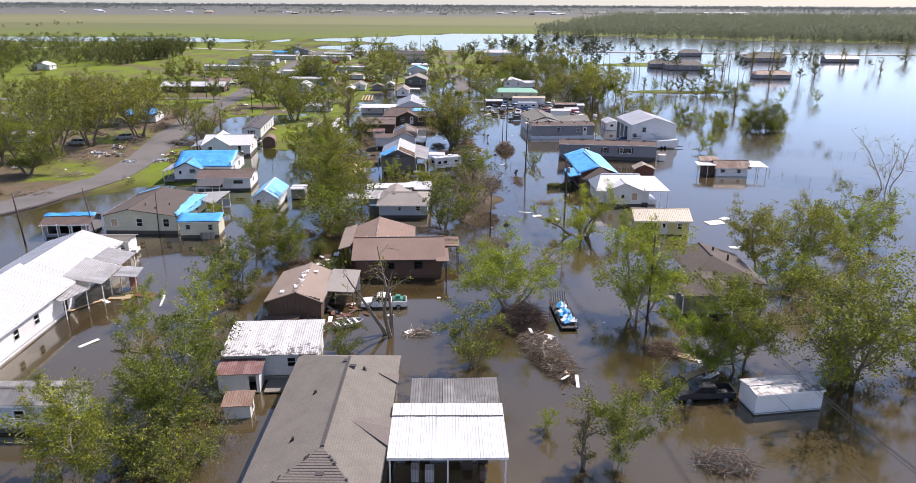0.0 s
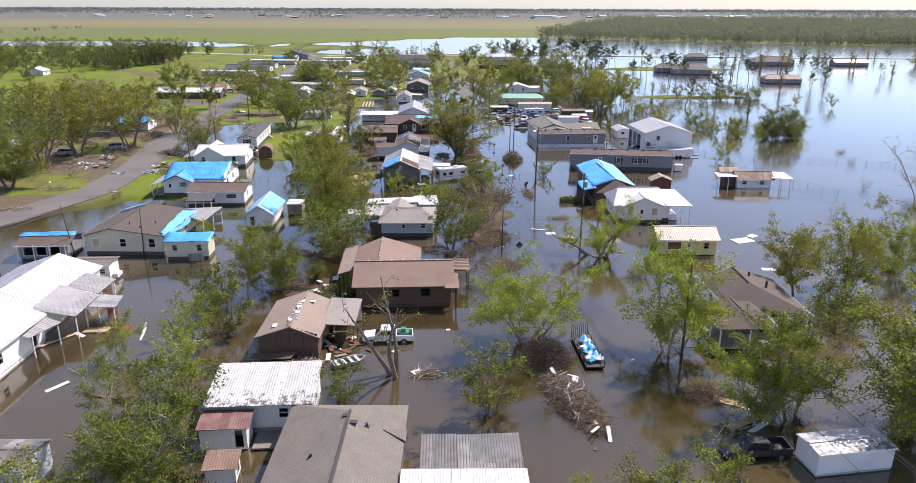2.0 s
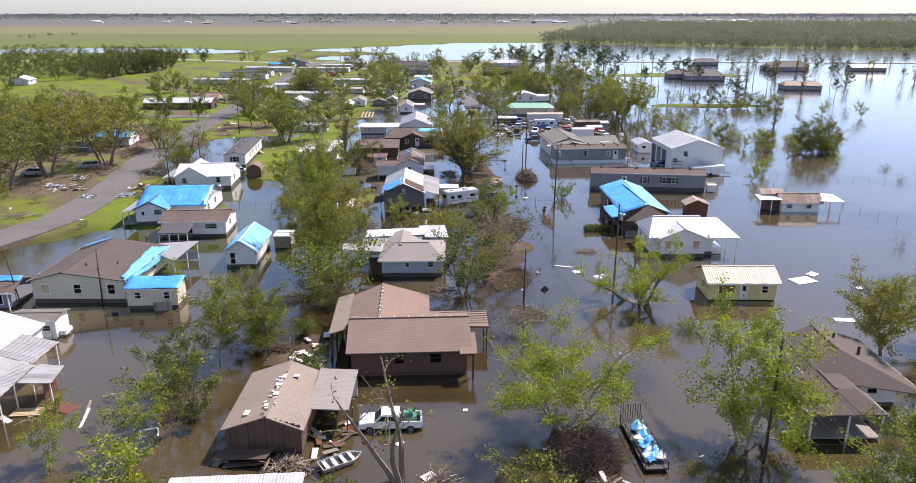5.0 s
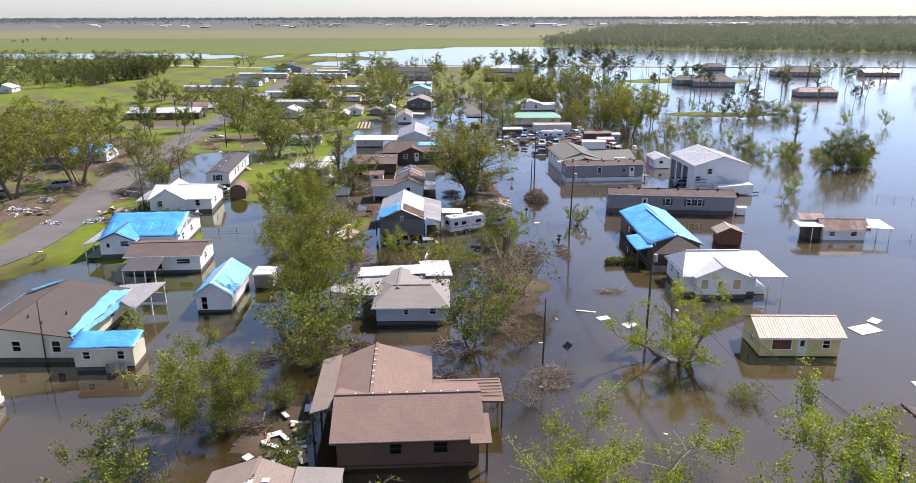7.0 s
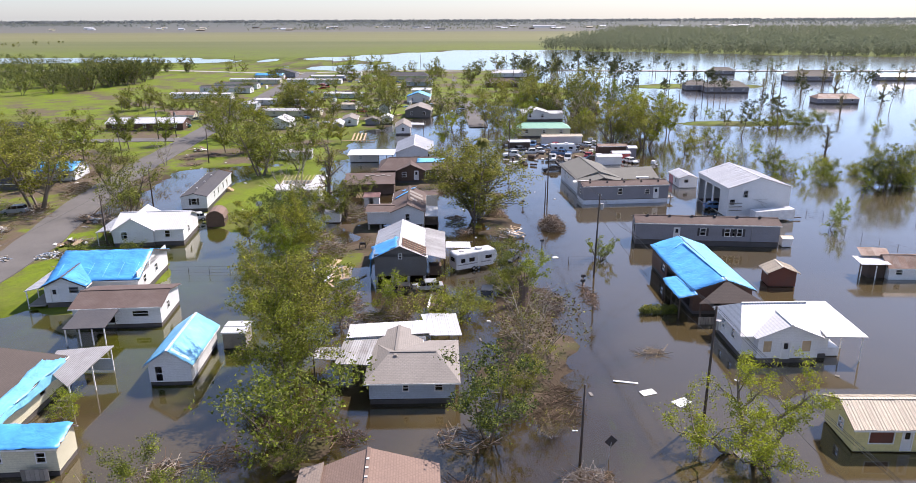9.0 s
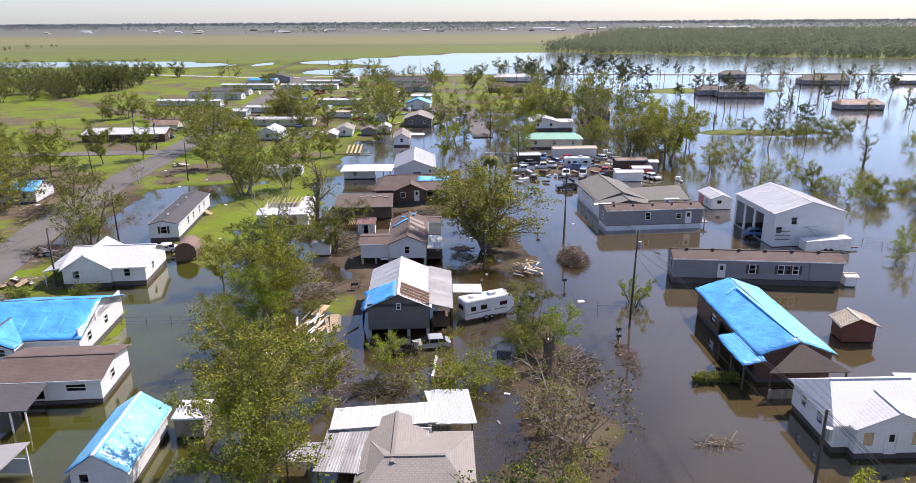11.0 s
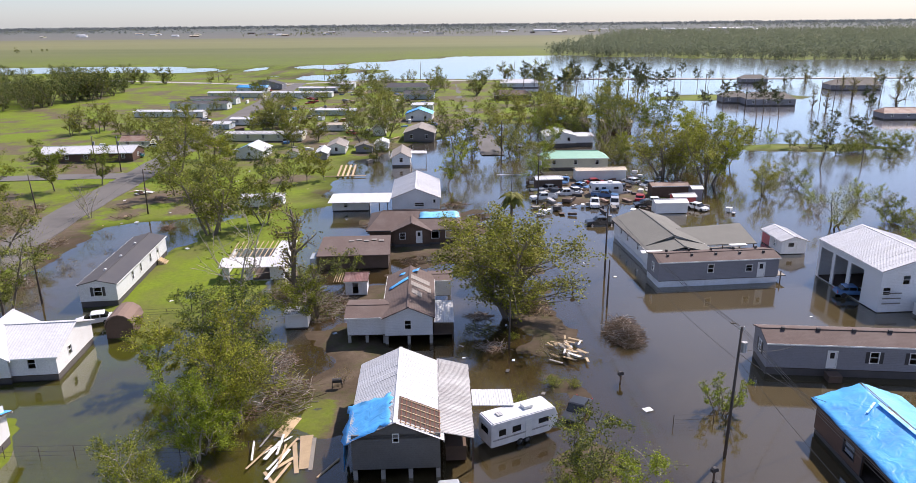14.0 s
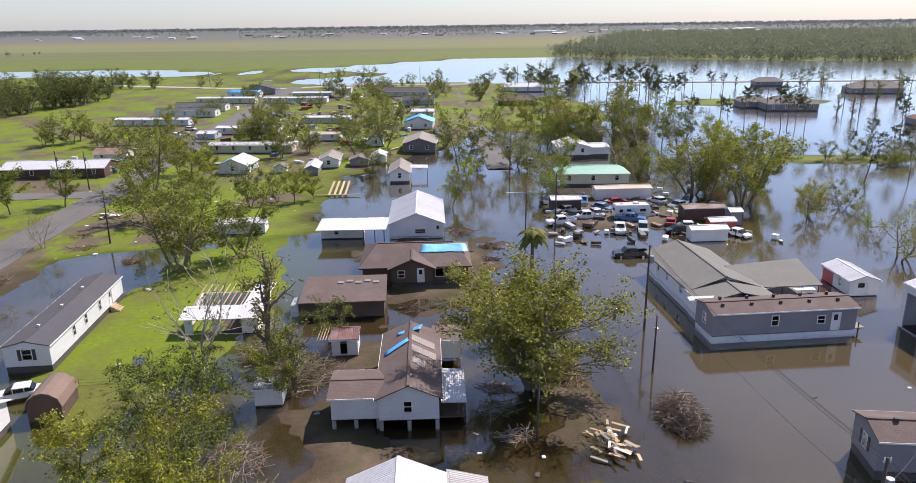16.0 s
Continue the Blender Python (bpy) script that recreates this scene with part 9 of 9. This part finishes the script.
for k in range(44):
    board(4.4 + rng.gauss(0, 1.0), 179.4 + rng.gauss(0, 1.25), 0.05 + 0.022 * k, rng.gauss(35, 28), rng.uniform(0.18, 0.4), rng.uniform(0.6, 1.8), 0.05, rng.choice(("new_wood", "trim", "new_wood", "grey_wood")), "pale board thrown on a lumber heap", "board", rng.uniform(-6, 6))
for x, y, yaw, w, d, mat in ((-22.0, 160.5, 10, 1.2, 5.0, "new_wood"), (-24.6, 164.6, -15, 1.3, 3.4, "new_wood"), (-22.8, 159.6, 14, 0.4, 4.6, "new_wood"), (-21.4, 160.2, 6, 0.35, 4.8, "grey_wood"), (-19.6, 158.0, -30, 0.2, 3.0, "new_wood"),
                             (-24.0, 156.0, 35, 0.3, 3.5, "new_wood"), (-35.6, 70.6, 80, 0.3, 5.0, "old_wood"), (14.3, 124.0, 20, 1.6, 1.0, "trim"), (17.2, 122.0, 30, 1.8, 1.2, "white_sheet"), (12.5, 126.2, 80, 0.3, 2.6, "trim")):
    board(x, y, 0.02, yaw, w, d, 0.08, mat, "flat timber panel afloat on the flood", "board", 2)
for k in range(12):
    board(-24.2 + rng.gauss(0, 0.9), 160.2 + rng.gauss(0, 1.5), 0.06 + 0.03 * k, -16 + rng.gauss(0, 16), rng.uniform(0.15, 0.4), rng.uniform(2.4, 4.8), 0.05, rng.choice(("trim", "new_wood", "grey_wood", "trim")), "pale salvaged plank in a stack on wet ground", "board", rng.uniform(-2, 2))
for x, y, yaw, w, d, mat in ((45.5, 120.5, 20, 3.4, 2.2, "trim"), (44.4, 107.0, -5, 2.4, 1.0, "white_sheet"), (25.2, 70.2, -30, 3.0, 1.2, "new_wood"), (26.8, 69.2, 10, 1.6, 0.8, "trim"), (20.4, 113.0, 15, 2.2, 1.6, "grey_wood"), (48.0, 123.0, 40, 1.8, 1.2, "trim"),
                             (52.0, 117.5, 10, 1.2, 0.9, "white_sheet"), (10.5, 167.0, 20, 0.9, 0.7, "trim"), (-28.0, 152.0, 5, 1.8, 0.5, "trim"), (-60.0, 165.0, 0, 1.2, 0.4, "white_sheet"), (-5.6, 76.0, 40, 1.2, 0.8, "trim")):
    board(x, y, 0.02, yaw, w, d, 0.08, mat, "pale broken panel afloat on the flood", "board", 1)
for k in range(70):
    x, y = rng.uniform(-30, 40), rng.uniform(60, 240)
    if any(abs(x - bx) < br and abs(y - by) < br2 for bx, by, br, br2 in CLEAR):
        continue
    board(x, y, 0.0, rng.uniform(0, 180), rng.uniform(0.15, 0.5), rng.uniform(0.2, 0.8), 0.07, rng.choice(("trim", "white_sheet", "grey_wood", "dark_trim")), "small scrap of rubbish afloat", "scrap")
for k in range(40):
    x, y = rng.uniform(-96, -42), rng.uniform(150, 290)
    board(x, y, max(0.0, ground_z(x, y)) + 0.05, rng.uniform(0, 180), rng.uniform(0.2, 0.7), rng.uniform(0.3, 1.2), 0.08, rng.choice(("trim", "white_sheet", "grey_wood", "new_wood")), "small scrap of rubbish on wet grass", "scrap")
for k in range(110):
    x, y = rng.uniform(8, 47), rng.uniform(240, 280)
    board(x, y, 0.15, rng.uniform(0, 180), rng.uniform(0.4, 1.2), rng.uniform(0.6, 2.2), rng.uniform(0.1, 0.8), rng.choice(("trim", "grey_metal", "grey_wood", "old_wood", "dark_trim", "rust_metal", "dark_wood")), "heap of junk in the muddy yard", "scrap", rng.uniform(-10, 10))

for k in range(260):
    x, y = rng.uniform(-118, -18), rng.uniform(296, 540)
    if not off_road(x, y) or any(abs(x - bx) < br and abs(y - by) < br2 for bx, by, br, br2 in CLEAR):
        continue
    board(x, y, max(0.0, ground_z(x, y)) + 0.05, rng.uniform(0, 180), rng.uniform(0.6, 2.0), rng.uniform(1.0, 3.6), rng.uniform(0.3, 1.5), rng.choice(("trim", "white_sheet", "trim", "grey_wood", "new_wood", "rust_metal", "old_wood", "car_blue", "grey_metal")), "heap of household rubbish in a far yard", "scrap", rng.uniform(-6, 6))
for k in range(26):
    x, y = rng.uniform(-112, -16), rng.uniform(300, 530)
    if off_road(x, y) and not any(abs(x - bx) < br + 3 and abs(y - by) < br2 + 2 for bx, by, br, br2 in CLEAR):
        car(x, y, rng.uniform(0, 360), rng.choice(("car_white", "car_silver", "car_black", "car_red", "car_blue")), "parked car beside far homes", 0.25)

# yard sheds, boats and frames in the cluttered yard
for x, y, w, d, h, wall, roof, label in ((34.0, 254.0, 8.0, 3.0, 2.6, "old_wood", "rust_metal", "low brown plank shed in the muddy yard"), (36.6, 246.8, 4.6, 2.4, 2.0, "plastic_red", "white_metal", "red container with a pale lid"),
                                         (41.5, 250.5, 2.2, 2.2, 2.8, "grey_siding", "white_metal", "narrow grey shed with a rounded roof"), (10.0, 262.5, 6.0, 3.2, 2.5, "dark_wood", "white_metal", "open shelter with a white roof"),
                                         (20.5, 271.0, 12.0, 3.2, 2.6, "white_wall", "tan_metal", "long pale shed behind parked cars"), (31.2, 240.6, 6.4, 2.6, 2.3, "white_wall", "white_metal", "white box trailer beside the olive-roofed house")):
    r, g = start("shed", x, y, 3, label, "shed")
    wing(r, 0, 0, w, d, 0.1, h, h + 0.35, "x", wall, roof, g, over=0.2)
for k in range(4):
    board(-38.0 + k * 1.2, 285.5 + 0.1 * k, 0.3, 4, 0.5, 14.0, 0.12, "new_wood", "long fresh timber joist of an unfinished deck")
board(-35.5, 278.4, 0.3, 3, 10.0, 0.5, 0.12, "new_wood", "long fresh timber joist of an unfinished deck")
board(6.0, 279.0, 0.1, 2, 8.0, 0.14, 0.1, "white_sheet", "long white pole barrier lying in water")

# chain-link fences
def fence(pts, label, h=1.2, mesh=True):
    root = thing("fence", pose(0, 0, 0), label, "fence")
    for (x0, y0), (x1, y1) in zip(pts, pts[1:]):
        n = max(1, int(math.hypot(x1 - x0, y1 - y0) / 3))
        for k in range(n + 1):
            x, y = x0 + (x1 - x0) * k / n, y0 + (y1 - y0) * k / n
            bm = bmesh.new()
            tube(bm, [(x, y, -0.8), (x, y, h)], [0.032, 0.032], 6)
            part("post", bm, M["pole_wood"], root)
        for z in ((h, h * 0.55, h * 0.2) if mesh else (h,)):
            bm = bmesh.new()
            tube(bm, [(x0, y0, z), (x1, y1, z)], [0.012, 0.012], 5)
            part("rail", bm, M["cable"], root)


fence([(62, 182), (68, 166), (76, 150)], "chain-link fence sinking into the flood")
fence([(58, 196), (70, 187), (110, 176)], "wire fence in open water", 1.0)
fence([(-52, 160), (-24, 160.5)], "low chain-link fence between yards")
fence([(-48, 143.5), (-46, 126), (-44, 116)], "low chain-link fence between yards", 1.0)
fence([(-58, 92), (-44, 108)], "sagging chain-link fence in the flood", 1.2)
fence([(-50, 192.2), (-34, 193.6)], "low wire fence by the lawn", 0.9)
fence([(12.2, 164.2), (16.0, 164.2)], "short pipe rail round a small tree", 1.1)

# letter boxes and small fittings
for x, y in ((9.0, 172.5), (13.0, 155.5), (6.5, 138.0), (12.6, 153.6), (8.2, 199.0)):
    root = thing("letter_box", pose(x, y, 0, 0, 0, 20), "dark letter box on a post standing in the flooded street", "letter box", "letter boxes")
    part("post", boxes((-0.06, -0.06, -0.8, 0.06, 0.06, 1.0)), M["old_wood"], root)
    bm = bmesh.new()
    side_shape(bm, [(-0.3, 1.0), (0.3, 1.0), (0.3, 1.25), (0.15, 1.38), (-0.15, 1.38), (-0.3, 1.25)], -0.16, 0.16)
    part("box", bm, M["dark_trim"], root)
root = thing("street_sign", pose(7.8, 112.5, 0, 0, 0, 12), "diamond road sign seen from behind, leaning in water", "road sign")
bm = bmesh.new()
beam(bm, (0, 0, -0.8), (0.25, 0, 1.7), 0.07)
part("post", bm, M["zinc"], root)
bm = bmesh.new()
slab(bm, [(-0.35, 0.05, 1.8), (0.25, 0.05, 1.2), (0.85, 0.05, 1.8), (0.25, 0.05, 2.4)], 0.02)
part("plate", bm, M["dark_trim"], root)
root = thing("stump", pose(3.6, 146.2, -0.5, 0, 0, 30), "tall broken tree stump leaning over a brush heap", "stump")
bm = bmesh.new()
tube(bm, [(-0.2, -0.3, 0), (0.3, 0.5, 1.3), (0.8, 1.2, 2.6), (1.0, 1.7, 3.4)], [1.05, 0.85, 0.7, 0.62], 11)
part("trunk", bm, M["old_wood"], root)
rr = random.Random(8)
for k in range(14):
    a = k * 0.7
    bm = bmesh.new()
    tube(bm, [(0.9, 1.5, 3.2), (1.0 + math.cos(a) * 0.5, 1.7 + math.sin(a) * 0.5, 3.6), (1.1 + math.cos(a) * rr.uniform(0.5, 1.1), 1.9 + math.sin(a) * rr.uniform(0.5, 1.1), 3.7 + rr.uniform(0, 0.9))], [0.16, 0.1, 0.03], 5)
    part("splinter", bm, M["dark_wood"], root)
for x, y in ((-21.0, 172.0),):
    root = thing("barbecue_smoker", pose(x, y, 0, 0, 0, 10), "dark drum smoker on a stand in the mud", "smoker")
    bm = bmesh.new()
    tube(bm, [(-0.5, 0, 1.0), (0.5, 0, 1.0)], [0.26, 0.26], 12)
    part("drum", bm, M["dark_trim"], root)
    for s in (-0.5, 0.5):
        part("leg", boxes((s - 0.04, -0.04, -0.8, s + 0.04, 0.04, 0.75)), M["dark_trim"], root)

# distant farms and town roofs beyond the fields
rng = random.Random(12)
for k in range(46):
    x, y = rng.uniform(-1250, 900), rng.uniform(2050, 2550)
    w, d = rng.uniform(9, 26), rng.uniform(8, 12)
    r, g = start("house", x, y, rng.uniform(-20, 20), "tiny far-off pale roofed building on the plain", "building", "far buildings")
    part("wall", boxes((0, 0, -0.5, w, d, 3)), M[rng.choice(("white_siding", "cream_siding", "brick"))], r)
    roof_on(r, roof_quads(w, d, 3, 5, "x", 0.4), rng.choice(("white_metal", "dark_shingle", "tan_metal", "white_metal")), g)
for x, y, w in ((-1150, 2350, 26), (240, 2400, 70), (900, 2500, 60), (650, 2450, 40)):
    r, g = start("house", x, y, 0, "long white far-off farm shed on the plain", "building", "far buildings")
    part("wall", boxes((0, 0, -0.5, w, 16, 4)), M["white_siding"], r)
    roof_on(r, roof_quads(w, 16, 4, 6, "x", 0.4), "white_metal", g)

# round trampoline, hoop and a wrecked skiff
root = thing("trampoline", pose(-38.5, 187.5, 0), "round trampoline with a dark mat and bent hoops in wet grass", "trampoline")
bm = bmesh.new()
tube(bm, [(math.cos(a) * 2.3, math.sin(a) * 2.3, 0.55) for a in (math.tau * k / 24 for k in range(25))], [0.06] * 25, 6)
part("ring", bm, M["zinc"], root)
bm = bmesh.new()
bmesh.ops.create_circle(bm, cap_ends=True, segments=28, radius=2.15, matrix=Matrix.Translation((0, 0, 0.5)))
part("mat", bm, M["dark_trim"], root)
for k in range(6):
    a = math.tau * k / 6
    bm = bmesh.new()
    tube(bm, [(math.cos(a) * 2.3, math.sin(a) * 2.3, -0.6), (math.cos(a) * 2.3, math.sin(a) * 2.3, 0.5), (math.cos(a) * 2.4, math.sin(a) * 2.4, 1.4 + 0.5 * (k % 2))], [0.04] * 3, 6)
    part("leg", bm, M["zinc"], root)
root = thing("basketball_hoop", pose(-43.8, 193.2, -0.2, 0, 0, 30), "tilted basketball hoop with a clear backboard on the lawn", "basketball hoop")
bm = bmesh.new()
tube(bm, [(0, 0, 0), (0.1, 0, 2.4)], [0.05, 0.05], 7)
part("pole", bm, M["dark_trim"], root)
bm = bmesh.new()
slab(bm, [(-0.5, 0.1, 2.2), (0.7, 0.1, 2.1), (0.8, 0.35, 2.9), (-0.4, 0.35, 3.0)], 0.04)
part("backboard", bm, M["blue_siding"], root)
root = thing("skiff", pose(-13.2, 77.6, 0.1, 8, 4, 38), "small wrecked grey and white skiff full of boards", "boat")
bm = bmesh.new()
rim = [(-1.8, -0.6), (1.2, -0.65), (2.2, 0), (1.2, 0.65), (-1.8, 0.6)]
top = [bm.verts.new((x, y, 0.5)) for x, y in rim]
low = [bm.verts.new((x * 0.9, y * 0.75, 0.0)) for x, y in rim]
ins = [bm.verts.new((x * 0.88, y * 0.72, 0.08)) for x, y in rim]
tin = [bm.verts.new((x * 0.95, y * 0.9, 0.5)) for x, y in rim]
for k in range(5):
    j = (k + 1) % 5
    bm.faces.new((low[k], low[j], top[j], top[k]))
    bm.faces.new((top[k], top[j], tin[j], tin[k]))
    bm.faces.new((tin[k], tin[j], ins[j], ins[k]))
bm.faces.new(ins)
bm.faces.new(low[::-1])
part("hull", bm, M["grey_metal"], root)
for k in range(4):
    part("seat", boxes((-1.4 + k * 0.8, -0.55, 0.36, -1.1 + k * 0.8, 0.55, 0.42)), M["trim"], root)
for x0, y0 in ((-31.0, 82.0),):
    root = thing("window_frame", pose(x0, y0, 0.0, 12, 0, 20), "loose white window frame afloat", "frame")
    part("frame_bar", boxes((-0.8, -0.8, 0, 0.8, -0.7, 0.08)), M["trim"], root)
    part("frame_bar", boxes((-0.8, 0.7, 0, 0.8, 0.8, 0.08)), M["trim"], root)
    part("frame_bar", boxes((-0.8, -0.69, 0, -0.7, 0.69, 0.08)), M["trim"], root)
    part("frame_bar", boxes((0.7, -0.69, 0, 0.8, 0.69, 0.08)), M["trim"], root)


# drifts of storm brush left among the homes and along the road
rng = random.Random(31)
HEAPS = [o.matrix_basis.translation.xy for o in bpy.data.objects if o.parent is None and o.get("category") in ("car", "pickup truck", "camper")]
made = 0
while made < 46:
    x, y = (rng.uniform(-31, 6), rng.uniform(92, 262)) if made < 24 else (rng.uniform(-112, -62), rng.uniform(126, 262))
    if any(abs(x - bx) < br and abs(y - by) < br2 for bx, by, br, br2 in CLEAR) or not off_road(x, y) or any((Vector((x, y)) - c).length < 5 for c in HEAPS):
        continue
    made += 1
    big = rng.uniform(0.7, 1.6)
    sticks(x, y, 1.7 * big, 1.3 * big, 0.5 * big, 54, rng.choice((["brush", "pale_bark"], ["brush", "leaf_brown"], ["dark_wood", "brush"], ["grey_wood", "leaf_olive"])),
           rng.choice(("low drift of brown storm branches", "scattered broken branches and dead leaves", "small heap of torn limbs and twigs")), 100 + made, far=(0.7, 2.8), thick=(0.03, 0.1))


# rubble between the barn and the drowned pickup
rng = random.Random(47)
for k in range(34):
    x, y = -14.4 + rng.gauss(0, 1.7), 80.6 + rng.gauss(0, 1.9)
    if x > -16.2:
        board(x, y, 0.04 + 0.03 * (k % 9), rng.uniform(0, 180), rng.uniform(0.12, 0.6), rng.uniform(0.4, 2.2), 0.05, rng.choice(("trim", "new_wood", "old_wood", "dark_wood", "red_wood", "grey_wood")), "storm-torn board in a rubble heap by the barn", "board", rng.uniform(-12, 12))
for x, y, yaw, w, d, mat in ((-41.7, 72.6, -38, 0.5, 2.3, "trim"), (-45.5, 84.5, 60, 0.5, 1.6, "trim"), (-43.6, 85.6, 20, 0.5, 1.4, "new_wood"), (-41.2, 86.6, 75, 1.6, 2.6, "red_wood"), (-38.6, 86.0, 15, 0.25, 3.6, "grey_wood"), (-38.2, 84.8, 12, 0.25, 3.2, "trim"), (25.2, 66.6, -62, 0.9, 4.2, "new_wood"), (26.3, 65.8, -55, 0.5, 2.6, "trim")):
    board(x, y, 0.03, yaw, w, d, 0.07, mat, "loose plank washed up beside the flooded house", "board", 3)


# storm rubbish and brush rows piled along the dry road
def rubbish(x, y, rx, ry, n, seed, label):
    rng = random.Random(seed)
    root = thing("rubbish_heap", pose(x, y, 0.28, 0, 0, rng.uniform(-30, 30)), label, "rubbish heap", "heaps along the road")
    for k in range(n):
        w, d = rng.uniform(0.25, 1.1), rng.uniform(0.5, 2.0)
        bm = boxes((-w / 2, -d / 2, -0.03, w / 2, d / 2, 0.03))
        bmesh.ops.transform(bm, matrix=pose(rng.gauss(0, rx / 2), rng.gauss(0, ry / 2), 0.08 + 0.9 * rng.random() * k / n, rng.gauss(0, 16), rng.gauss(0, 16), rng.uniform(0, 180)), verts=bm.verts)
        part("panel", bm, M[rng.choice(("trim", "white_sheet", "white_wall", "new_wood", "old_wood", "grey_wood", "rust_metal"))], root)


for k, (x, y, rx, ry) in enumerate(((-91.3, 195.9, 3.2, 1.6), (-85.6, 173.5, 3.4, 2.6), (-71.5, 174.6, 2.6, 1.8), (-88.6, 183.0, 2.2, 1.2), (-74.2, 189.0, 1.8, 1.2), (-98.0, 226.0, 2.2, 1.6), (-108.0, 240.0, 3.0, 2.0), (-79.0, 262.0, 2.0, 2.0))):
    rubbish(x, y, rx, ry, 26, 300 + k, "heap of white torn panels, boards and household rubbish")
for k, (x, y, rx, ry, h) in enumerate(((-89.0, 197.0, 2.2, 5.5, 1.3), (-89.6, 214.0, 2.4, 9.5, 1.4), (-93.5, 231.0, 2.2, 7.0, 1.1), (-75.0, 190.5, 3.2, 3.2, 0.9), (-96.0, 248.0, 2.4, 5.0, 1.1), (-79.5, 222.0, 1.6, 5.0, 0.8), (-104.0, 203.0, 4.5, 2.4, 0.9), (-117.0, 226.0, 4.0, 3.0, 1.1))):
    sticks(x, y, rx, ry, h, 420, ["brush", "pale_bark", "leaf_brown"], "long row of cut storm branches beside the road", 330 + k, far=(0.8, 3.0), thick=(0.02, 0.07))

for k, (x, y, rx, ry, h, n) in enumerate(((-27.5, 193.5, 3.6, 4.2, 2.2, 620), (-31.5, 199.0, 3.0, 3.0, 1.6, 380), (-25.8, 170.5, 2.6, 4.0, 1.2, 320), (-14.5, 143.5, 3.0, 1.6, 0.9, 240))):
    sticks(x, y, rx, ry, h, n, ["brush", "pale_bark", "leaf_olive"], "tangle of snapped limbs and dying leaves among the yards", 360 + k, far=(1.0, 3.6), thick=(0.02, 0.08))
rng = random.Random(58)
for k in range(22):
    board(-20.5 + rng.gauss(0, 1.4), 97.5 + rng.gauss(0, 3.2), 0.24 + 0.02 * (k % 5), rng.uniform(0, 180), rng.uniform(0.3, 0.9), rng.uniform(0.5, 1.8), 0.05, rng.choice(("trim", "grey_wood", "new_wood", "white_wall", "concrete")), "broken slab of board strewn on the mud by the brick house", "board", rng.uniform(-8, 8))
rng = random.Random(71)
for k in range(16):
    y = 64.5 + 0.75 * k + rng.gauss(0, 0.4)
    board(11.2 - (y - 64.5) * 0.2 + rng.gauss(0, 0.8), y, 0.3 + 0.9 * rng.random() * (1 - abs(y - 70.5) / 9), rng.uniform(0, 180), rng.uniform(0.1, 0.4), rng.uniform(0.5, 1.8), 0.05, rng.choice(("new_wood", "trim", "grey_wood")), "splintered pale board caught in a brush heap", "board", rng.uniform(-20, 20))
